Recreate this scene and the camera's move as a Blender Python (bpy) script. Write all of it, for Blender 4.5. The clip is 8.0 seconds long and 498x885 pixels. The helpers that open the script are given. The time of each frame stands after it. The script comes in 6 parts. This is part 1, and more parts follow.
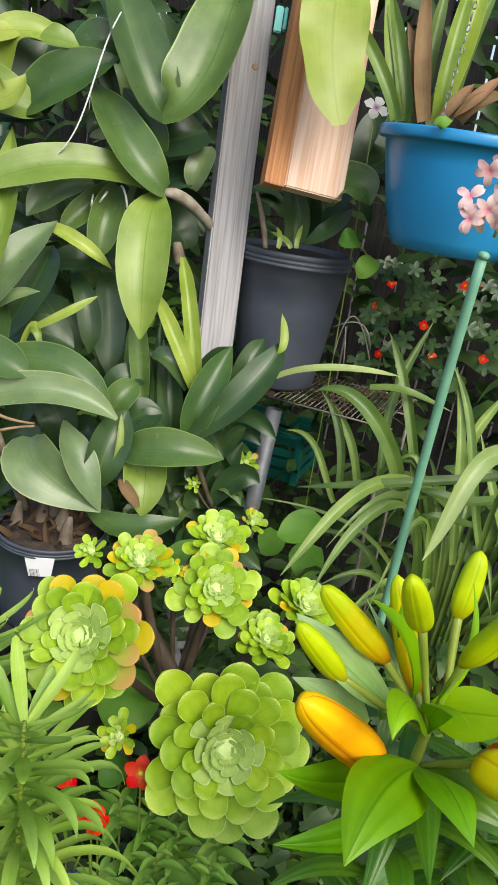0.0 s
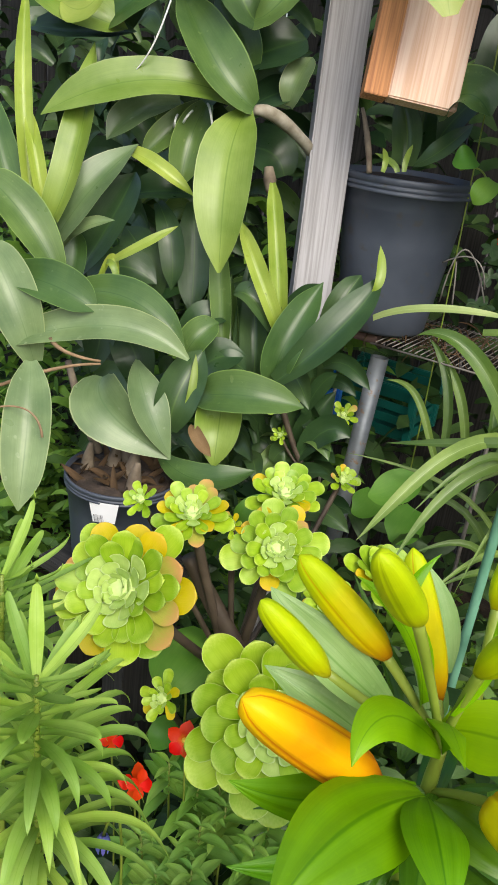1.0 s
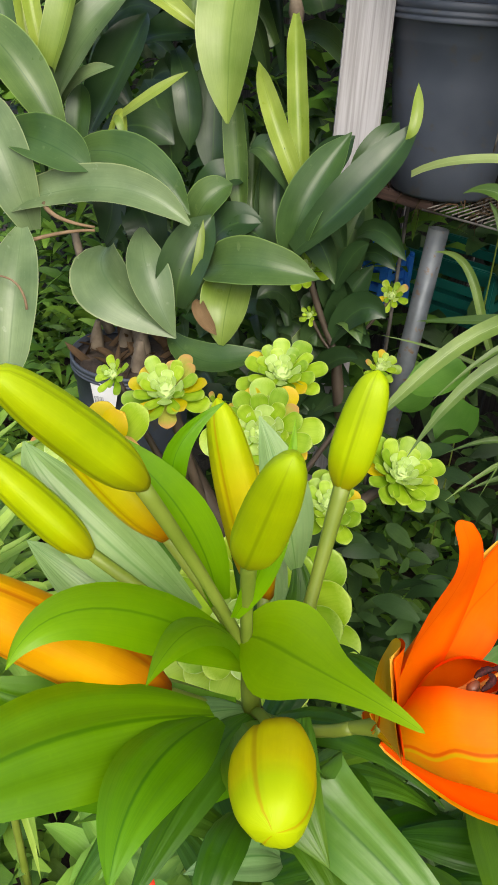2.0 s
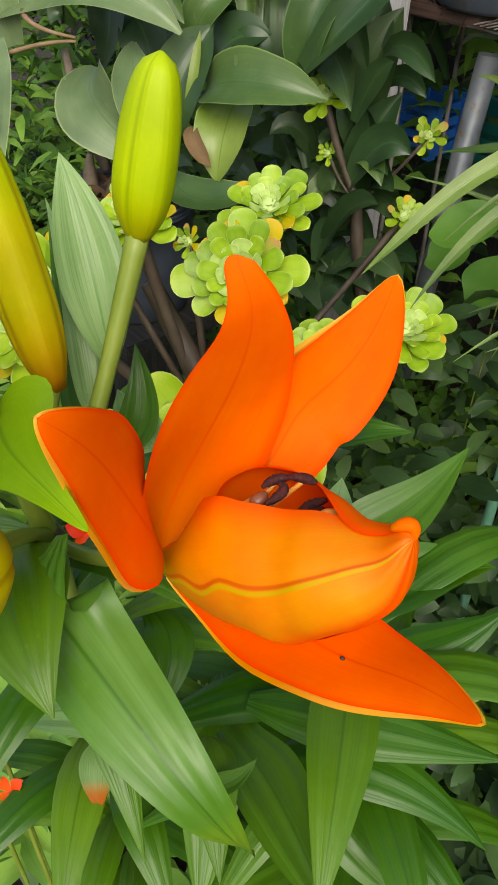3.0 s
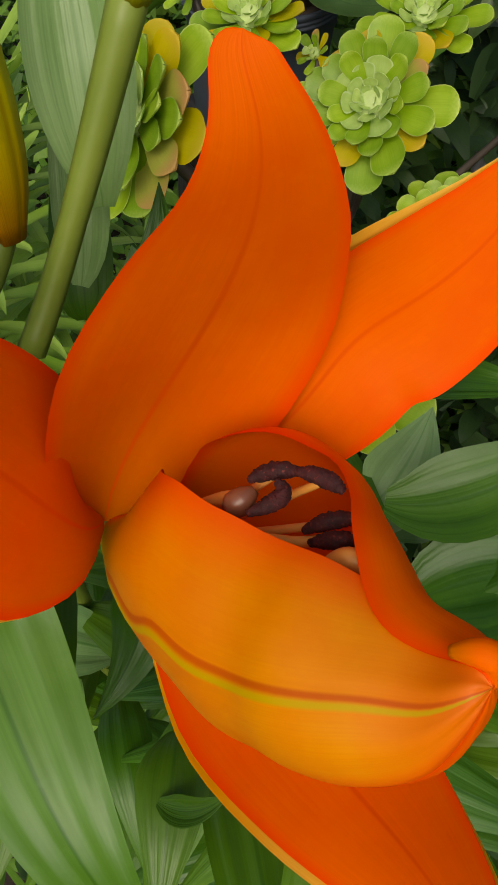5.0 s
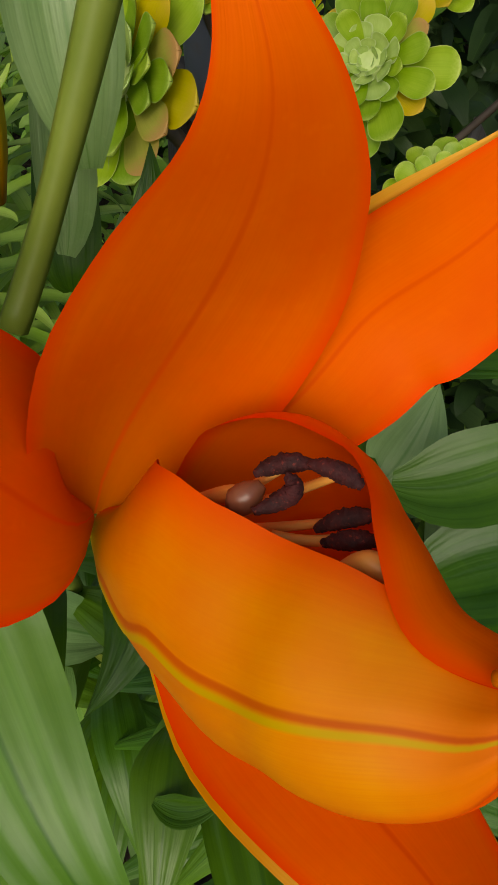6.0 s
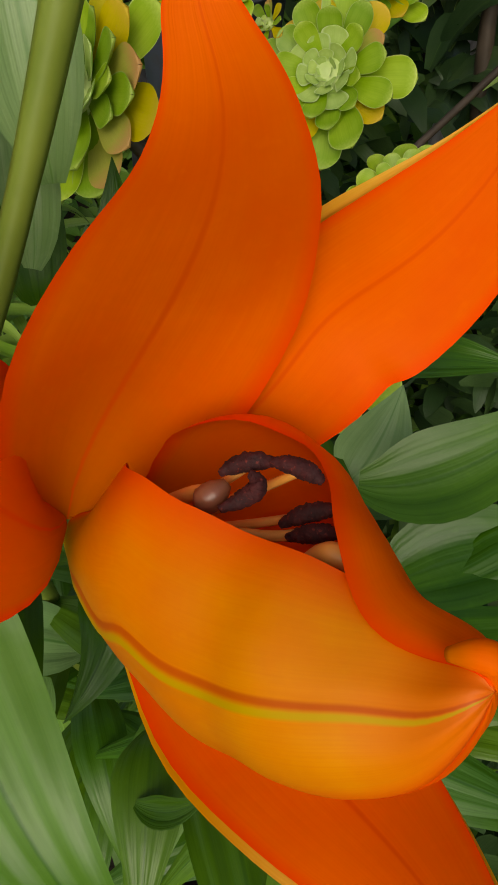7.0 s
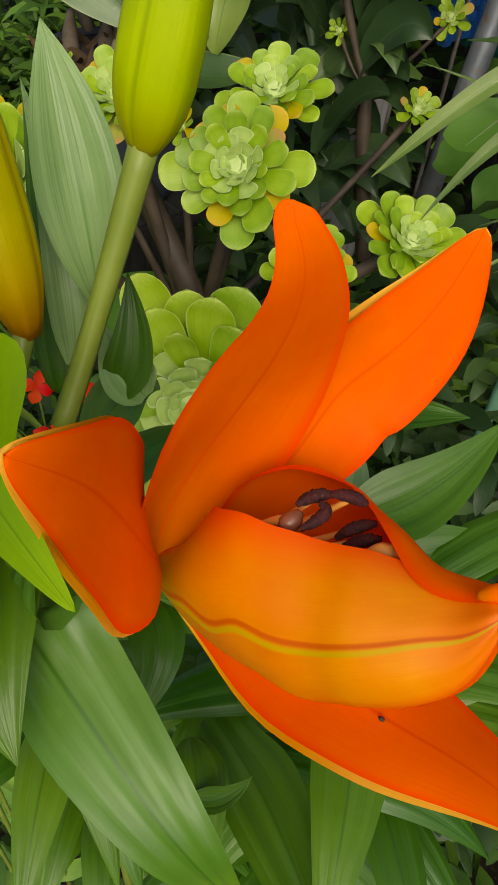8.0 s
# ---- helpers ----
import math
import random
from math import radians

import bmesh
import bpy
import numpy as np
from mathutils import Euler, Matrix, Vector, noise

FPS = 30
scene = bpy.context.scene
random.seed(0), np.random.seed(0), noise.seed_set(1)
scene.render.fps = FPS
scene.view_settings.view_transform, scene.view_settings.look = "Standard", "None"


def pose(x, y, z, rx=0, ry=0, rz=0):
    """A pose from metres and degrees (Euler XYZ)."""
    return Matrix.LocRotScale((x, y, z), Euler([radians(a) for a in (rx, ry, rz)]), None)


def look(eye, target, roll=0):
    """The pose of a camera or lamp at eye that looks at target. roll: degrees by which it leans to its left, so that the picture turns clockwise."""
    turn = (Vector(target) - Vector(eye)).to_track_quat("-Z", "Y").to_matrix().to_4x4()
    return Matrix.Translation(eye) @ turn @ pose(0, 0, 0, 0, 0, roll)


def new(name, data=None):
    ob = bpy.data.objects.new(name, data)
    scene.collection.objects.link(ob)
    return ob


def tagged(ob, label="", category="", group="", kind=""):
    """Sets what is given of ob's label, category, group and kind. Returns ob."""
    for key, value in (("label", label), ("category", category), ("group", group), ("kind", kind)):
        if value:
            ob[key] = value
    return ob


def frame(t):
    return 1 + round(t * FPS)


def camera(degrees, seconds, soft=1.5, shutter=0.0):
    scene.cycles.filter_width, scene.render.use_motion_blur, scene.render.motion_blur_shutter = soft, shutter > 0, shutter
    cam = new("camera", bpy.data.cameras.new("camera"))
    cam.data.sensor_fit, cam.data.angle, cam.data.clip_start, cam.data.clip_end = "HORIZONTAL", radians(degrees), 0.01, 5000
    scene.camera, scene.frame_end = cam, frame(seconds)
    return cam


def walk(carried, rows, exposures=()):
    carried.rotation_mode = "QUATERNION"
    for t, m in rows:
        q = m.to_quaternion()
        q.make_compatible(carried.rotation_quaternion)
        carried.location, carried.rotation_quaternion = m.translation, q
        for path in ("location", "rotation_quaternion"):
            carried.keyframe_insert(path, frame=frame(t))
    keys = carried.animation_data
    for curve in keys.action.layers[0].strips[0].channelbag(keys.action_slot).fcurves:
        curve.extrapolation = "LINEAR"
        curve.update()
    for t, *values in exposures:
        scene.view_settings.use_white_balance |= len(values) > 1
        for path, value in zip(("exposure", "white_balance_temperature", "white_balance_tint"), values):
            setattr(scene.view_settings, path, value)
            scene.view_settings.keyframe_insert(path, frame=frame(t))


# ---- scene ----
cam = camera(34.9, 8.0, soft=1.6)
PATH = [
    (0, (0.55, 0.335, 1.461), (-0.072, 2.111, 0.784), 9.2),
    (0.5, (0.587, 0.435, 1.448), (-0.199, 2.122, 0.716), 8.1),
    (1, (0.618, 0.503, 1.413), (-0.318, 2.066, 0.589), 7.3),
    (1.2, (0.654, 0.535, 1.408), (-0.335, 2.039, 0.535), 6.8),
    (2.3, (0.738, 0.759, 1.301), (-0.414, 1.955, 0.186), 2.8),
    (2.5, (0.753, 0.784, 1.281), (-0.404, 1.934, 0.124), 2.6),
    (2.7, (0.774, 0.806, 1.261), (-0.386, 1.907, 0.06), 2.2),
    (3, (0.777, 0.836, 1.238), (-0.377, 1.859, -0.036), 2.1),
    (3.5, (0.739, 0.876, 1.216), (-0.391, 1.735, -0.193), 2.9),
    (4, (0.731, 0.901, 1.202), (-0.371, 1.641, -0.294), 3.2),
    (4.5, (0.72, 0.91, 1.195), (-0.372, 1.592, -0.336), 3.7),
    (5, (0.713, 0.92, 1.182), (-0.362, 1.561, -0.377), 3.3),
    (6.5, (0.699, 0.924, 1.171), (-0.293, 1.57, -0.44), 4.6),
    (7, (0.706, 0.923, 1.175), (-0.291, 1.623, -0.411), 4.7),
    (7.5, (0.716, 0.909, 1.19), (-0.262, 1.713, -0.359), 6.5),
    (8, (0.716, 0.866, 1.219), (-0.23, 1.834, -0.253), 8.3),
]
EXPOSURES = [(t, v, k, 8) for t, v, k in ((0, 0.69, 6450), (1.2, 0.69, 6450), (2.5, 0.42, 6600), (3.0, 0.38, 6650), (3.5, 0.08, 6800), (4.5, -0.18, 7000), (5.0, -0.27, 6900), (6.5, -0.40, 7000), (7.5, -0.30, 7000), (8.0, -0.07, 7000))]
walk(cam, [(t, look(eye, target, roll)) for t, eye, target, roll in PATH], EXPOSURES)

# ---- daylight: a bright, hazy sky ----
world = bpy.data.worlds.new("sky")
scene.world = world
world.use_nodes = True
wn = world.node_tree.nodes
sky = wn.new("ShaderNodeTexSky")
sky.sky_type, sky.sun_disc = "NISHITA", False
sky.sun_elevation, sky.sun_rotation = radians(44), radians(131)
sky.air_density, sky.dust_density, sky.ozone_density = 1.0, 3.5, 0.6
world.node_tree.links.new(sky.outputs[0], wn["Background"].inputs[0])
wn["Background"].inputs[1].default_value = 0.15
sun = new("sun", bpy.data.lights.new("sun", "SUN"))
sun.data.energy, sun.data.angle, sun.data.color = 1.25, radians(40), (1.0, 0.97, 0.9)
sun.matrix_world = look((2.2, -0.7, 3.2), (0.25, 1.0, 0.9))


# ---- materials ----
def nodes_of(name):
    m = bpy.data.materials.new(name)
    m.use_nodes = True
    return m, m.node_tree.nodes, m.node_tree.links, m.node_tree.nodes["Principled BSDF"]


def ramp(n, l, fac, stops):
    r = n.new("ShaderNodeValToRGB")
    while len(r.color_ramp.elements) < len(stops):
        r.color_ramp.elements.new(0.5)
    for e, (p, c) in zip(r.color_ramp.elements, stops):
        e.position, e.color = p, (*c, 1)
    l.new(fac, r.inputs[0])
    return r.outputs[0]


def blend(n, l, fac, a, b, kind="MIX"):
    m = n.new("ShaderNodeMix")
    m.data_type, m.blend_type = "RGBA", kind
    for s, v in ((0, fac), (6, a), (7, b)):
        if isinstance(v, (int, float)):
            m.inputs[s].default_value = v
        elif isinstance(v, tuple):
            m.inputs[s].default_value = (*v, 1)
        else:
            l.new(v, m.inputs[s])
    return m.outputs[2]


def calc(n, l, op, a, b=0.0):
    m = n.new("ShaderNodeMath")
    m.operation = op
    for s, v in ((0, a), (1, b)):
        if isinstance(v, (int, float)):
            m.inputs[s].default_value = v
        else:
            l.new(v, m.inputs[s])
    return m.outputs[0]


def grain(n, l, scale, detail=3.0, stretch=(1, 1, 1), coords="Object"):
    c = n.new("ShaderNodeTexCoord")
    p = n.new("ShaderNodeMapping")
    p.inputs["Scale"].default_value = stretch
    t = n.new("ShaderNodeTexNoise")
    t.inputs["Scale"].default_value, t.inputs["Detail"].default_value = scale, detail
    l.new(c.outputs[coords], p.inputs[0])
    l.new(p.outputs[0], t.inputs["Vector"])
    return t.outputs["Fac"]


def bump(n, l, bsdf, height, strength, dist=0.002):
    b = n.new("ShaderNodeBump")
    b.inputs["Strength"].default_value, b.inputs["Distance"].default_value = strength, dist
    l.new(height, b.inputs["Height"])
    l.new(b.outputs[0], bsdf.inputs["Normal"])


def leaf_mat(name, dark, light, rib=None, tip=None, edge=None, tip_from=0.8, edge_from=0.42, rough=0.42, through_light=0.25, veins=9, vein_depth=0.35, scale=14, spread=0.25, base=None, island=False, blotch=None, spec=0.35, vein_tint=0.6, rib_width=0.03, hue=0.03, line=None):
    """A leaf or petal: u runs across it, v along it."""
    m, n, l, b = nodes_of(name)
    uv = n.new("ShaderNodeSeparateXYZ")
    c = n.new("ShaderNodeTexCoord")
    l.new(c.outputs["UV"], uv.inputs[0])
    u, v = uv.outputs[0], uv.outputs[1]
    off = calc(n, l, "ABSOLUTE", calc(n, l, "SUBTRACT", u, 0.5))
    col = ramp(n, l, grain(n, l, scale, 4), [(0.3, dark), (0.7, light)])
    # lengthwise veins
    streak = grain(n, l, veins, 2, (2.2, 0.12, 1), "UV")
    col = blend(n, l, calc(n, l, "MULTIPLY", calc(n, l, "SUBTRACT", streak, 0.35), vein_tint), col, light)
    fine = grain(n, l, veins * 7, 3, (2.2, 0.1, 1), "UV")
    col = blend(n, l, ramp(n, l, fine, [(0.4, (0.22, 0.22, 0.22)), (0.6, (0, 0, 0))]), col, dark)
    col = blend(n, l, ramp(n, l, grain(n, l, 260, 2), [(0.62, (0, 0, 0)), (0.8, (0.3, 0.3, 0.3))]), col, light)
    if base:
        col = blend(n, l, ramp(n, l, v, [(0.0, (1, 1, 1)), (0.35, (0, 0, 0))]), col, base)
    if tip:
        wob = calc(n, l, "ADD", v, calc(n, l, "MULTIPLY", calc(n, l, "SUBTRACT", grain(n, l, 30), 0.5), 0.15))
        col = blend(n, l, ramp(n, l, wob, [(tip_from, (0, 0, 0)), (min(1, tip_from + 0.2), (1, 1, 1))]), col, tip)
    if edge:
        col = blend(n, l, ramp(n, l, off, [(edge_from, (0, 0, 0)), (0.5, (1, 1, 1))]), col, edge)
    if rib:
        col = blend(n, l, ramp(n, l, off, [(rib_width * 0.3, (0.7, 0.7, 0.7)), (rib_width, (0, 0, 0))]), col, rib)
    if line:
        side = calc(n, l, "ABSOLUTE", calc(n, l, "SUBTRACT", u, 0.5 - rib_width * 1.3))
        col = blend(n, l, ramp(n, l, side, [(rib_width * 0.25, (0.75, 0.75, 0.75)), (rib_width * 0.8, (0, 0, 0))]), col, line)
    if blotch:
        col = blend(n, l, ramp(n, l, grain(n, l, scale * 5, 5), [(0.66, (0, 0, 0)), (0.74, (0.6, 0.6, 0.6))]), col, blotch)
    if island:
        g = n.new("ShaderNodeNewGeometry")
        rnd = g.outputs["Random Per Island"]
    else:
        g = n.new("ShaderNodeObjectInfo")
        rnd = g.outputs["Random"]
    hs = n.new("ShaderNodeHueSaturation")
    l.new(calc(n, l, "ADD", calc(n, l, "MULTIPLY", rnd, spread * 2), 1 - spread), hs.inputs["Value"])
    l.new(calc(n, l, "ADD", calc(n, l, "MULTIPLY", rnd, -hue), 0.5 + hue / 2), hs.inputs["Hue"])
    hs.inputs["Saturation"].default_value = 1.18
    l.new(col, hs.inputs["Color"])
    col = hs.outputs[0]
    l.new(col, b.inputs["Base Color"])
    l.new(calc(n, l, "ADD", calc(n, l, "MULTIPLY", grain(n, l, 45, 3), 0.3), rough - 0.15), b.inputs["Roughness"])
    b.inputs["Specular IOR Level"].default_value = spec
    if vein_depth:
        bump(n, l, b, calc(n, l, "ADD", streak, calc(n, l, "MULTIPLY", grain(n, l, 220, 2), 0.25)), vein_depth, 0.0012)
    tr = n.new("ShaderNodeBsdfTranslucent")
    l.new(blend(n, l, 0.5, col, (1, 1, 0.4), "MULTIPLY"), tr.inputs[0])
    mx = n.new("ShaderNodeMixShader")
    mx.inputs[0].default_value = through_light
    l.new(b.outputs[0], mx.inputs[1])
    l.new(tr.outputs[0], mx.inputs[2])
    l.new(mx.outputs[0], n["Material Output"].inputs[0])
    return m


def solid_mat(name, a, b2, scale=8, rough=0.5, metal=0.0, relief=0.2, stretch=(1, 1, 1), detail=5, spots=None, dist=0.002):
    m, n, l, b = nodes_of(name)
    f = grain(n, l, scale, detail, stretch)
    col = ramp(n, l, f, [(0.3, a), (0.7, b2)])
    if spots:
        col = blend(n, l, ramp(n, l, grain(n, l, scale * 3.3, 6), [(0.6, (0, 0, 0)), (0.7, (1, 1, 1))]), col, spots)
    l.new(col, b.inputs["Base Color"])
    b.inputs["Metallic"].default_value = metal
    l.new(calc(n, l, "ADD", calc(n, l, "MULTIPLY", f, 0.25), rough - 0.12), b.inputs["Roughness"])
    bump(n, l, b, f, relief, dist)
    return m


def wood_mat(name, a, b2, dark, rough=0.75, knots=None):
    """Sawn timber: fine grain along z."""
    m, n, l, b = nodes_of(name)
    fine = grain(n, l, 60, 4, (3.5, 3.5, 0.08))
    broad = grain(n, l, 7, 3, (2.0, 2.0, 0.35))
    col = blend(n, l, broad, a, b2)
    col = blend(n, l, ramp(n, l, fine, [(0.38, (0.75, 0.75, 0.75)), (0.6, (0, 0, 0))]), col, dark)
    if knots:
        col = blend(n, l, ramp(n, l, grain(n, l, 5, 2, (1, 1, 0.5)), [(0.5, (0, 0, 0)), (0.75, (0.8, 0.8, 0.8))]), col, knots)
    l.new(col, b.inputs["Base Color"])
    b.inputs["Roughness"].default_value = rough
    bump(n, l, b, fine, 0.6, 0.0015)
    return m


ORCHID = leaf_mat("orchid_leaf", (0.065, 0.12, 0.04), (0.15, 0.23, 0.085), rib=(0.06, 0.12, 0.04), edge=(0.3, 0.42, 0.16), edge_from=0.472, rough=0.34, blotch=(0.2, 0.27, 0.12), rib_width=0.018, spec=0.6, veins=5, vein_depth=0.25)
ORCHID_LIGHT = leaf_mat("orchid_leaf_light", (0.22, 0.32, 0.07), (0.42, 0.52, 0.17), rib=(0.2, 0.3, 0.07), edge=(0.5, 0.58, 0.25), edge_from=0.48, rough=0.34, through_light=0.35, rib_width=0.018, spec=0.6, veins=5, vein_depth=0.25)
ORCHID_BLUE = leaf_mat("orchid_leaf_grey", (0.11, 0.17, 0.08), (0.24, 0.32, 0.17), rib=(0.12, 0.19, 0.09), edge=(0.4, 0.46, 0.26), edge_from=0.472, rough=0.34, blotch=(0.3, 0.36, 0.24), rib_width=0.018, spec=0.6, veins=5, vein_depth=0.25)
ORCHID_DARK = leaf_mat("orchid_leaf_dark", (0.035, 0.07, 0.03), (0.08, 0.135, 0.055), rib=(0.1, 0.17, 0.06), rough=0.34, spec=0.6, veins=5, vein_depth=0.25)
ORCHID_PALE = leaf_mat("orchid_leaf_yellowing", (0.26, 0.35, 0.08), (0.44, 0.5, 0.17), rib=(0.26, 0.35, 0.09), rough=0.36, through_light=0.35, spec=0.5, veins=5, vein_depth=0.25)
STRAP_PALE = leaf_mat("strap_leaf_pale", (0.3, 0.38, 0.15), (0.46, 0.54, 0.26), rib=(0.5, 0.58, 0.3), rough=0.4, spread=0.15, veins=4, spec=0.6)
STRAP = leaf_mat("strap_leaf", (0.1, 0.17, 0.045), (0.22, 0.31, 0.1), rib=(0.28, 0.37, 0.16), rough=0.38, spread=0.35, spec=0.6)
# kept dark: the shade below the flower is put into this leaf colour
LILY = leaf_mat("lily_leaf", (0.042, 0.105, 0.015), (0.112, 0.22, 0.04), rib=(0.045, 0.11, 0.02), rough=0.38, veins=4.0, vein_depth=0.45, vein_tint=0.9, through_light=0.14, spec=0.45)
LILY_BRIGHT = leaf_mat("lily_leaf_young", (0.2, 0.42, 0.02), (0.34, 0.58, 0.04), rib=(0.13, 0.3, 0.02), rough=0.42, veins=3, vein_depth=0.3, through_light=0.4, spread=0.12, spec=0.4)
# lit copy of the lily leaf, sunlight put into its lighter colour
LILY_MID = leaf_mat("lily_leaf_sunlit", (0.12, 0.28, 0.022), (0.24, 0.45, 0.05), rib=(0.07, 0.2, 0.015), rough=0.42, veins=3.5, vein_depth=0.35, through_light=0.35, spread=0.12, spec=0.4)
LILY_TIP = leaf_mat("lily_leaf_scorched", (0.12, 0.22, 0.06), (0.22, 0.34, 0.12), tip=(0.5, 0.14, 0.05), tip_from=0.55, rough=0.45, veins=8, vein_depth=0.4, spec=0.4)
LILY_GREY = leaf_mat("lily_leaf_back", (0.18, 0.32, 0.11), (0.4, 0.56, 0.27), rib=(0.13, 0.28, 0.07), rough=0.36, veins=4.5, vein_depth=0.5, vein_tint=0.6, spec=0.55, spread=0.1)
# lighter copy for one broad leaf; part of its sky sheen is coloured in
LILY_BROAD = leaf_mat("lily_leaf_broad", (0.085, 0.18, 0.028), (0.21, 0.34, 0.095), rib=(0.06, 0.14, 0.022), rough=0.37, veins=2.4, vein_depth=0.4, vein_tint=0.35, spec=0.5, spread=0.05, tip=(0.3, 0.42, 0.06), tip_from=0.85, blotch=(0.19, 0.32, 0.11))
SHOOT = leaf_mat("shoot_leaf", (0.32, 0.5, 0.11), (0.54, 0.69, 0.26), rib=(0.32, 0.5, 0.13), rough=0.38, veins=4, vein_depth=0.15, through_light=0.45, spread=0.2)
HERB = leaf_mat("herb_leaf", (0.22, 0.42, 0.09), (0.4, 0.6, 0.2), rib=(0.32, 0.5, 0.16), rough=0.46, veins=5, spread=0.15, through_light=0.3)
COVER = leaf_mat("cover_leaf", (0.08, 0.17, 0.035), (0.2, 0.34, 0.09), rough=0.5, island=True, spread=0.5, veins=4)
# very dark leaf colour, standing in for shade in the backdrop and bed
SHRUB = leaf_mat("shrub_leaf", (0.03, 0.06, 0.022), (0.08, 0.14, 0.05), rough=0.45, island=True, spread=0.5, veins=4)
ROUND = leaf_mat("round_leaf", (0.13, 0.28, 0.06), (0.22, 0.38, 0.1), rough=0.5, veins=3, vein_depth=0.2)
AEO = leaf_mat("rosette_leaf", (0.2, 0.34, 0.045), (0.36, 0.5, 0.1), tip=(0.42, 0.54, 0.14), tip_from=0.88, edge=(0.5, 0.6, 0.24), edge_from=0.47, base=(0.2, 0.32, 0.06), rough=0.4, veins=3, vein_depth=0.12, scale=2.2, through_light=0.08, spread=0.2, hue=0.02, spec=0.4)
AEO_YOUNG = leaf_mat("rosette_leaf_inner", (0.36, 0.5, 0.14), (0.52, 0.65, 0.25), edge=(0.64, 0.74, 0.42), edge_from=0.4, base=(0.24, 0.38, 0.08), rough=0.45, veins=3, vein_depth=0.1, scale=2.2, through_light=0.08, spread=0.06, hue=0.01)
AEO_OLD = leaf_mat("rosette_leaf_old", (0.56, 0.5, 0.06), (0.7, 0.6, 0.12), tip=(0.72, 0.55, 0.14), tip_from=0.8, rough=0.5, veins=3, scale=2.2, blotch=(0.55, 0.42, 0.15), spread=0.1, hue=0.02)
AEO_PINK = leaf_mat("rosette_leaf_tired", (0.42, 0.46, 0.1), (0.55, 0.54, 0.16), tip=(0.66, 0.42, 0.2), tip_from=0.75, rough=0.5, veins=3, scale=2.2, spread=0.1, hue=0.02)
AEO_HEART = solid_mat("rosette_heart", (0.42, 0.55, 0.16), (0.56, 0.68, 0.26), 60, 0.5)
TEPAL = leaf_mat("lily_tepal", (0.86, 0.1, 0.001), (0.95, 0.16, 0.002), rib=(0.8, 0.075, 0.001), base=(0.6, 0.15, 0.008), edge=(0.95, 0.07, 0.002), edge_from=0.42, rough=0.6, veins=6, vein_depth=0.12, vein_tint=0.3, rib_width=0.02, scale=30, through_light=0.06, spread=0.02, spec=0.06, hue=0.004)
TEPAL_OUT = leaf_mat("lily_tepal_outside", (0.8, 0.2, 0.008), (0.9, 0.34, 0.03), rib=(0.56, 0.46, 0.02), line=(0.6, 0.07, 0.004), tip=(0.88, 0.18, 0.03), tip_from=0.84, edge=(0.9, 0.1, 0.004), edge_from=0.3, vein_tint=0.2, rib_width=0.023, rough=0.45, veins=8, vein_depth=0.08, scale=40, through_light=0.15, spread=0.02, base=(0.5, 0.3, 0.03), spec=0.25, hue=0.004)
TEPAL_EDGE = leaf_mat("lily_tepal_back", (0.9, 0.5, 0.12), (0.95, 0.62, 0.22), rough=0.45, veins=10, through_light=0.2, spread=0.03, hue=0.004)
BUD_GREEN = leaf_mat("bud_green", rib=(0.3, 0.4, 0.03), rib_width=0.05, dark=(0.36, 0.5, 0.03), light=(0.54, 0.66, 0.1), base=(0.4, 0.38, 0.06), rough=0.48, veins=9, vein_depth=0.2, vein_tint=0.6, scale=30, spread=0.05, through_light=0.15, spec=0.3)
BUD_YELLOW = leaf_mat("bud_yellow", rib=(0.5, 0.3, 0.02), rib_width=0.05, dark=(0.6, 0.5, 0.012), light=(0.76, 0.64, 0.035), base=(0.5, 0.19, 0.05), tip=(0.56, 0.64, 0.06), tip_from=0.6, rough=0.5, veins=9, vein_depth=0.18, vein_tint=0.5, scale=30, spread=0.04, through_light=0.15, spec=0.25)
BUD_ORANGE = leaf_mat("bud_orange", rib=(0.6, 0.16, 0.006), rib_width=0.05, dark=(0.8, 0.36, 0.012), light=(0.88, 0.5, 0.04), base=(0.5, 0.15, 0.04), tip=(0.82, 0.58, 0.06), tip_from=0.7, rough=0.5, veins=9, vein_depth=0.16, vein_tint=0.5, scale=30, spread=0.04, through_light=0.15, spec=0.25)
STEM = solid_mat("stem_green", (0.15, 0.22, 0.02), (0.27, 0.34, 0.05), 20, 0.42)
STEM_DARK = solid_mat("stem_brown", (0.045, 0.032, 0.022), (0.1, 0.075, 0.05), 25, 0.5)
ANTHER = solid_mat("anther", (0.02, 0.0012, 0.0012), (0.06, 0.004, 0.003), 400, 0.8, relief=0.9, spots=(0.17, 0.02, 0.01), dist=0.001)
FILAMENT = solid_mat("filament", (0.75, 0.3, 0.04), (0.85, 0.45, 0.12), 60, 0.4)
STIGMA = solid_mat("stigma", (0.13, 0.035, 0.02), (0.34, 0.13, 0.06), 90, 0.3)
TWIG = solid_mat("twig", (0.14, 0.085, 0.04), (0.3, 0.2, 0.11), 30, 0.8, relief=0.6)
CANE_DARK = solid_mat("dry_cane", (0.1, 0.075, 0.05), (0.26, 0.21, 0.15), 45, 0.8, relief=0.8)
LITTER = leaf_mat("leaf_litter", (0.05, 0.035, 0.02), (0.15, 0.1, 0.06), rough=0.8, veins=6, spread=0.4, island=True)
CANE = solid_mat("old_cane", (0.22, 0.19, 0.13), (0.45, 0.42, 0.34), 40, 0.7, relief=0.6, stretch=(1, 1, 1))
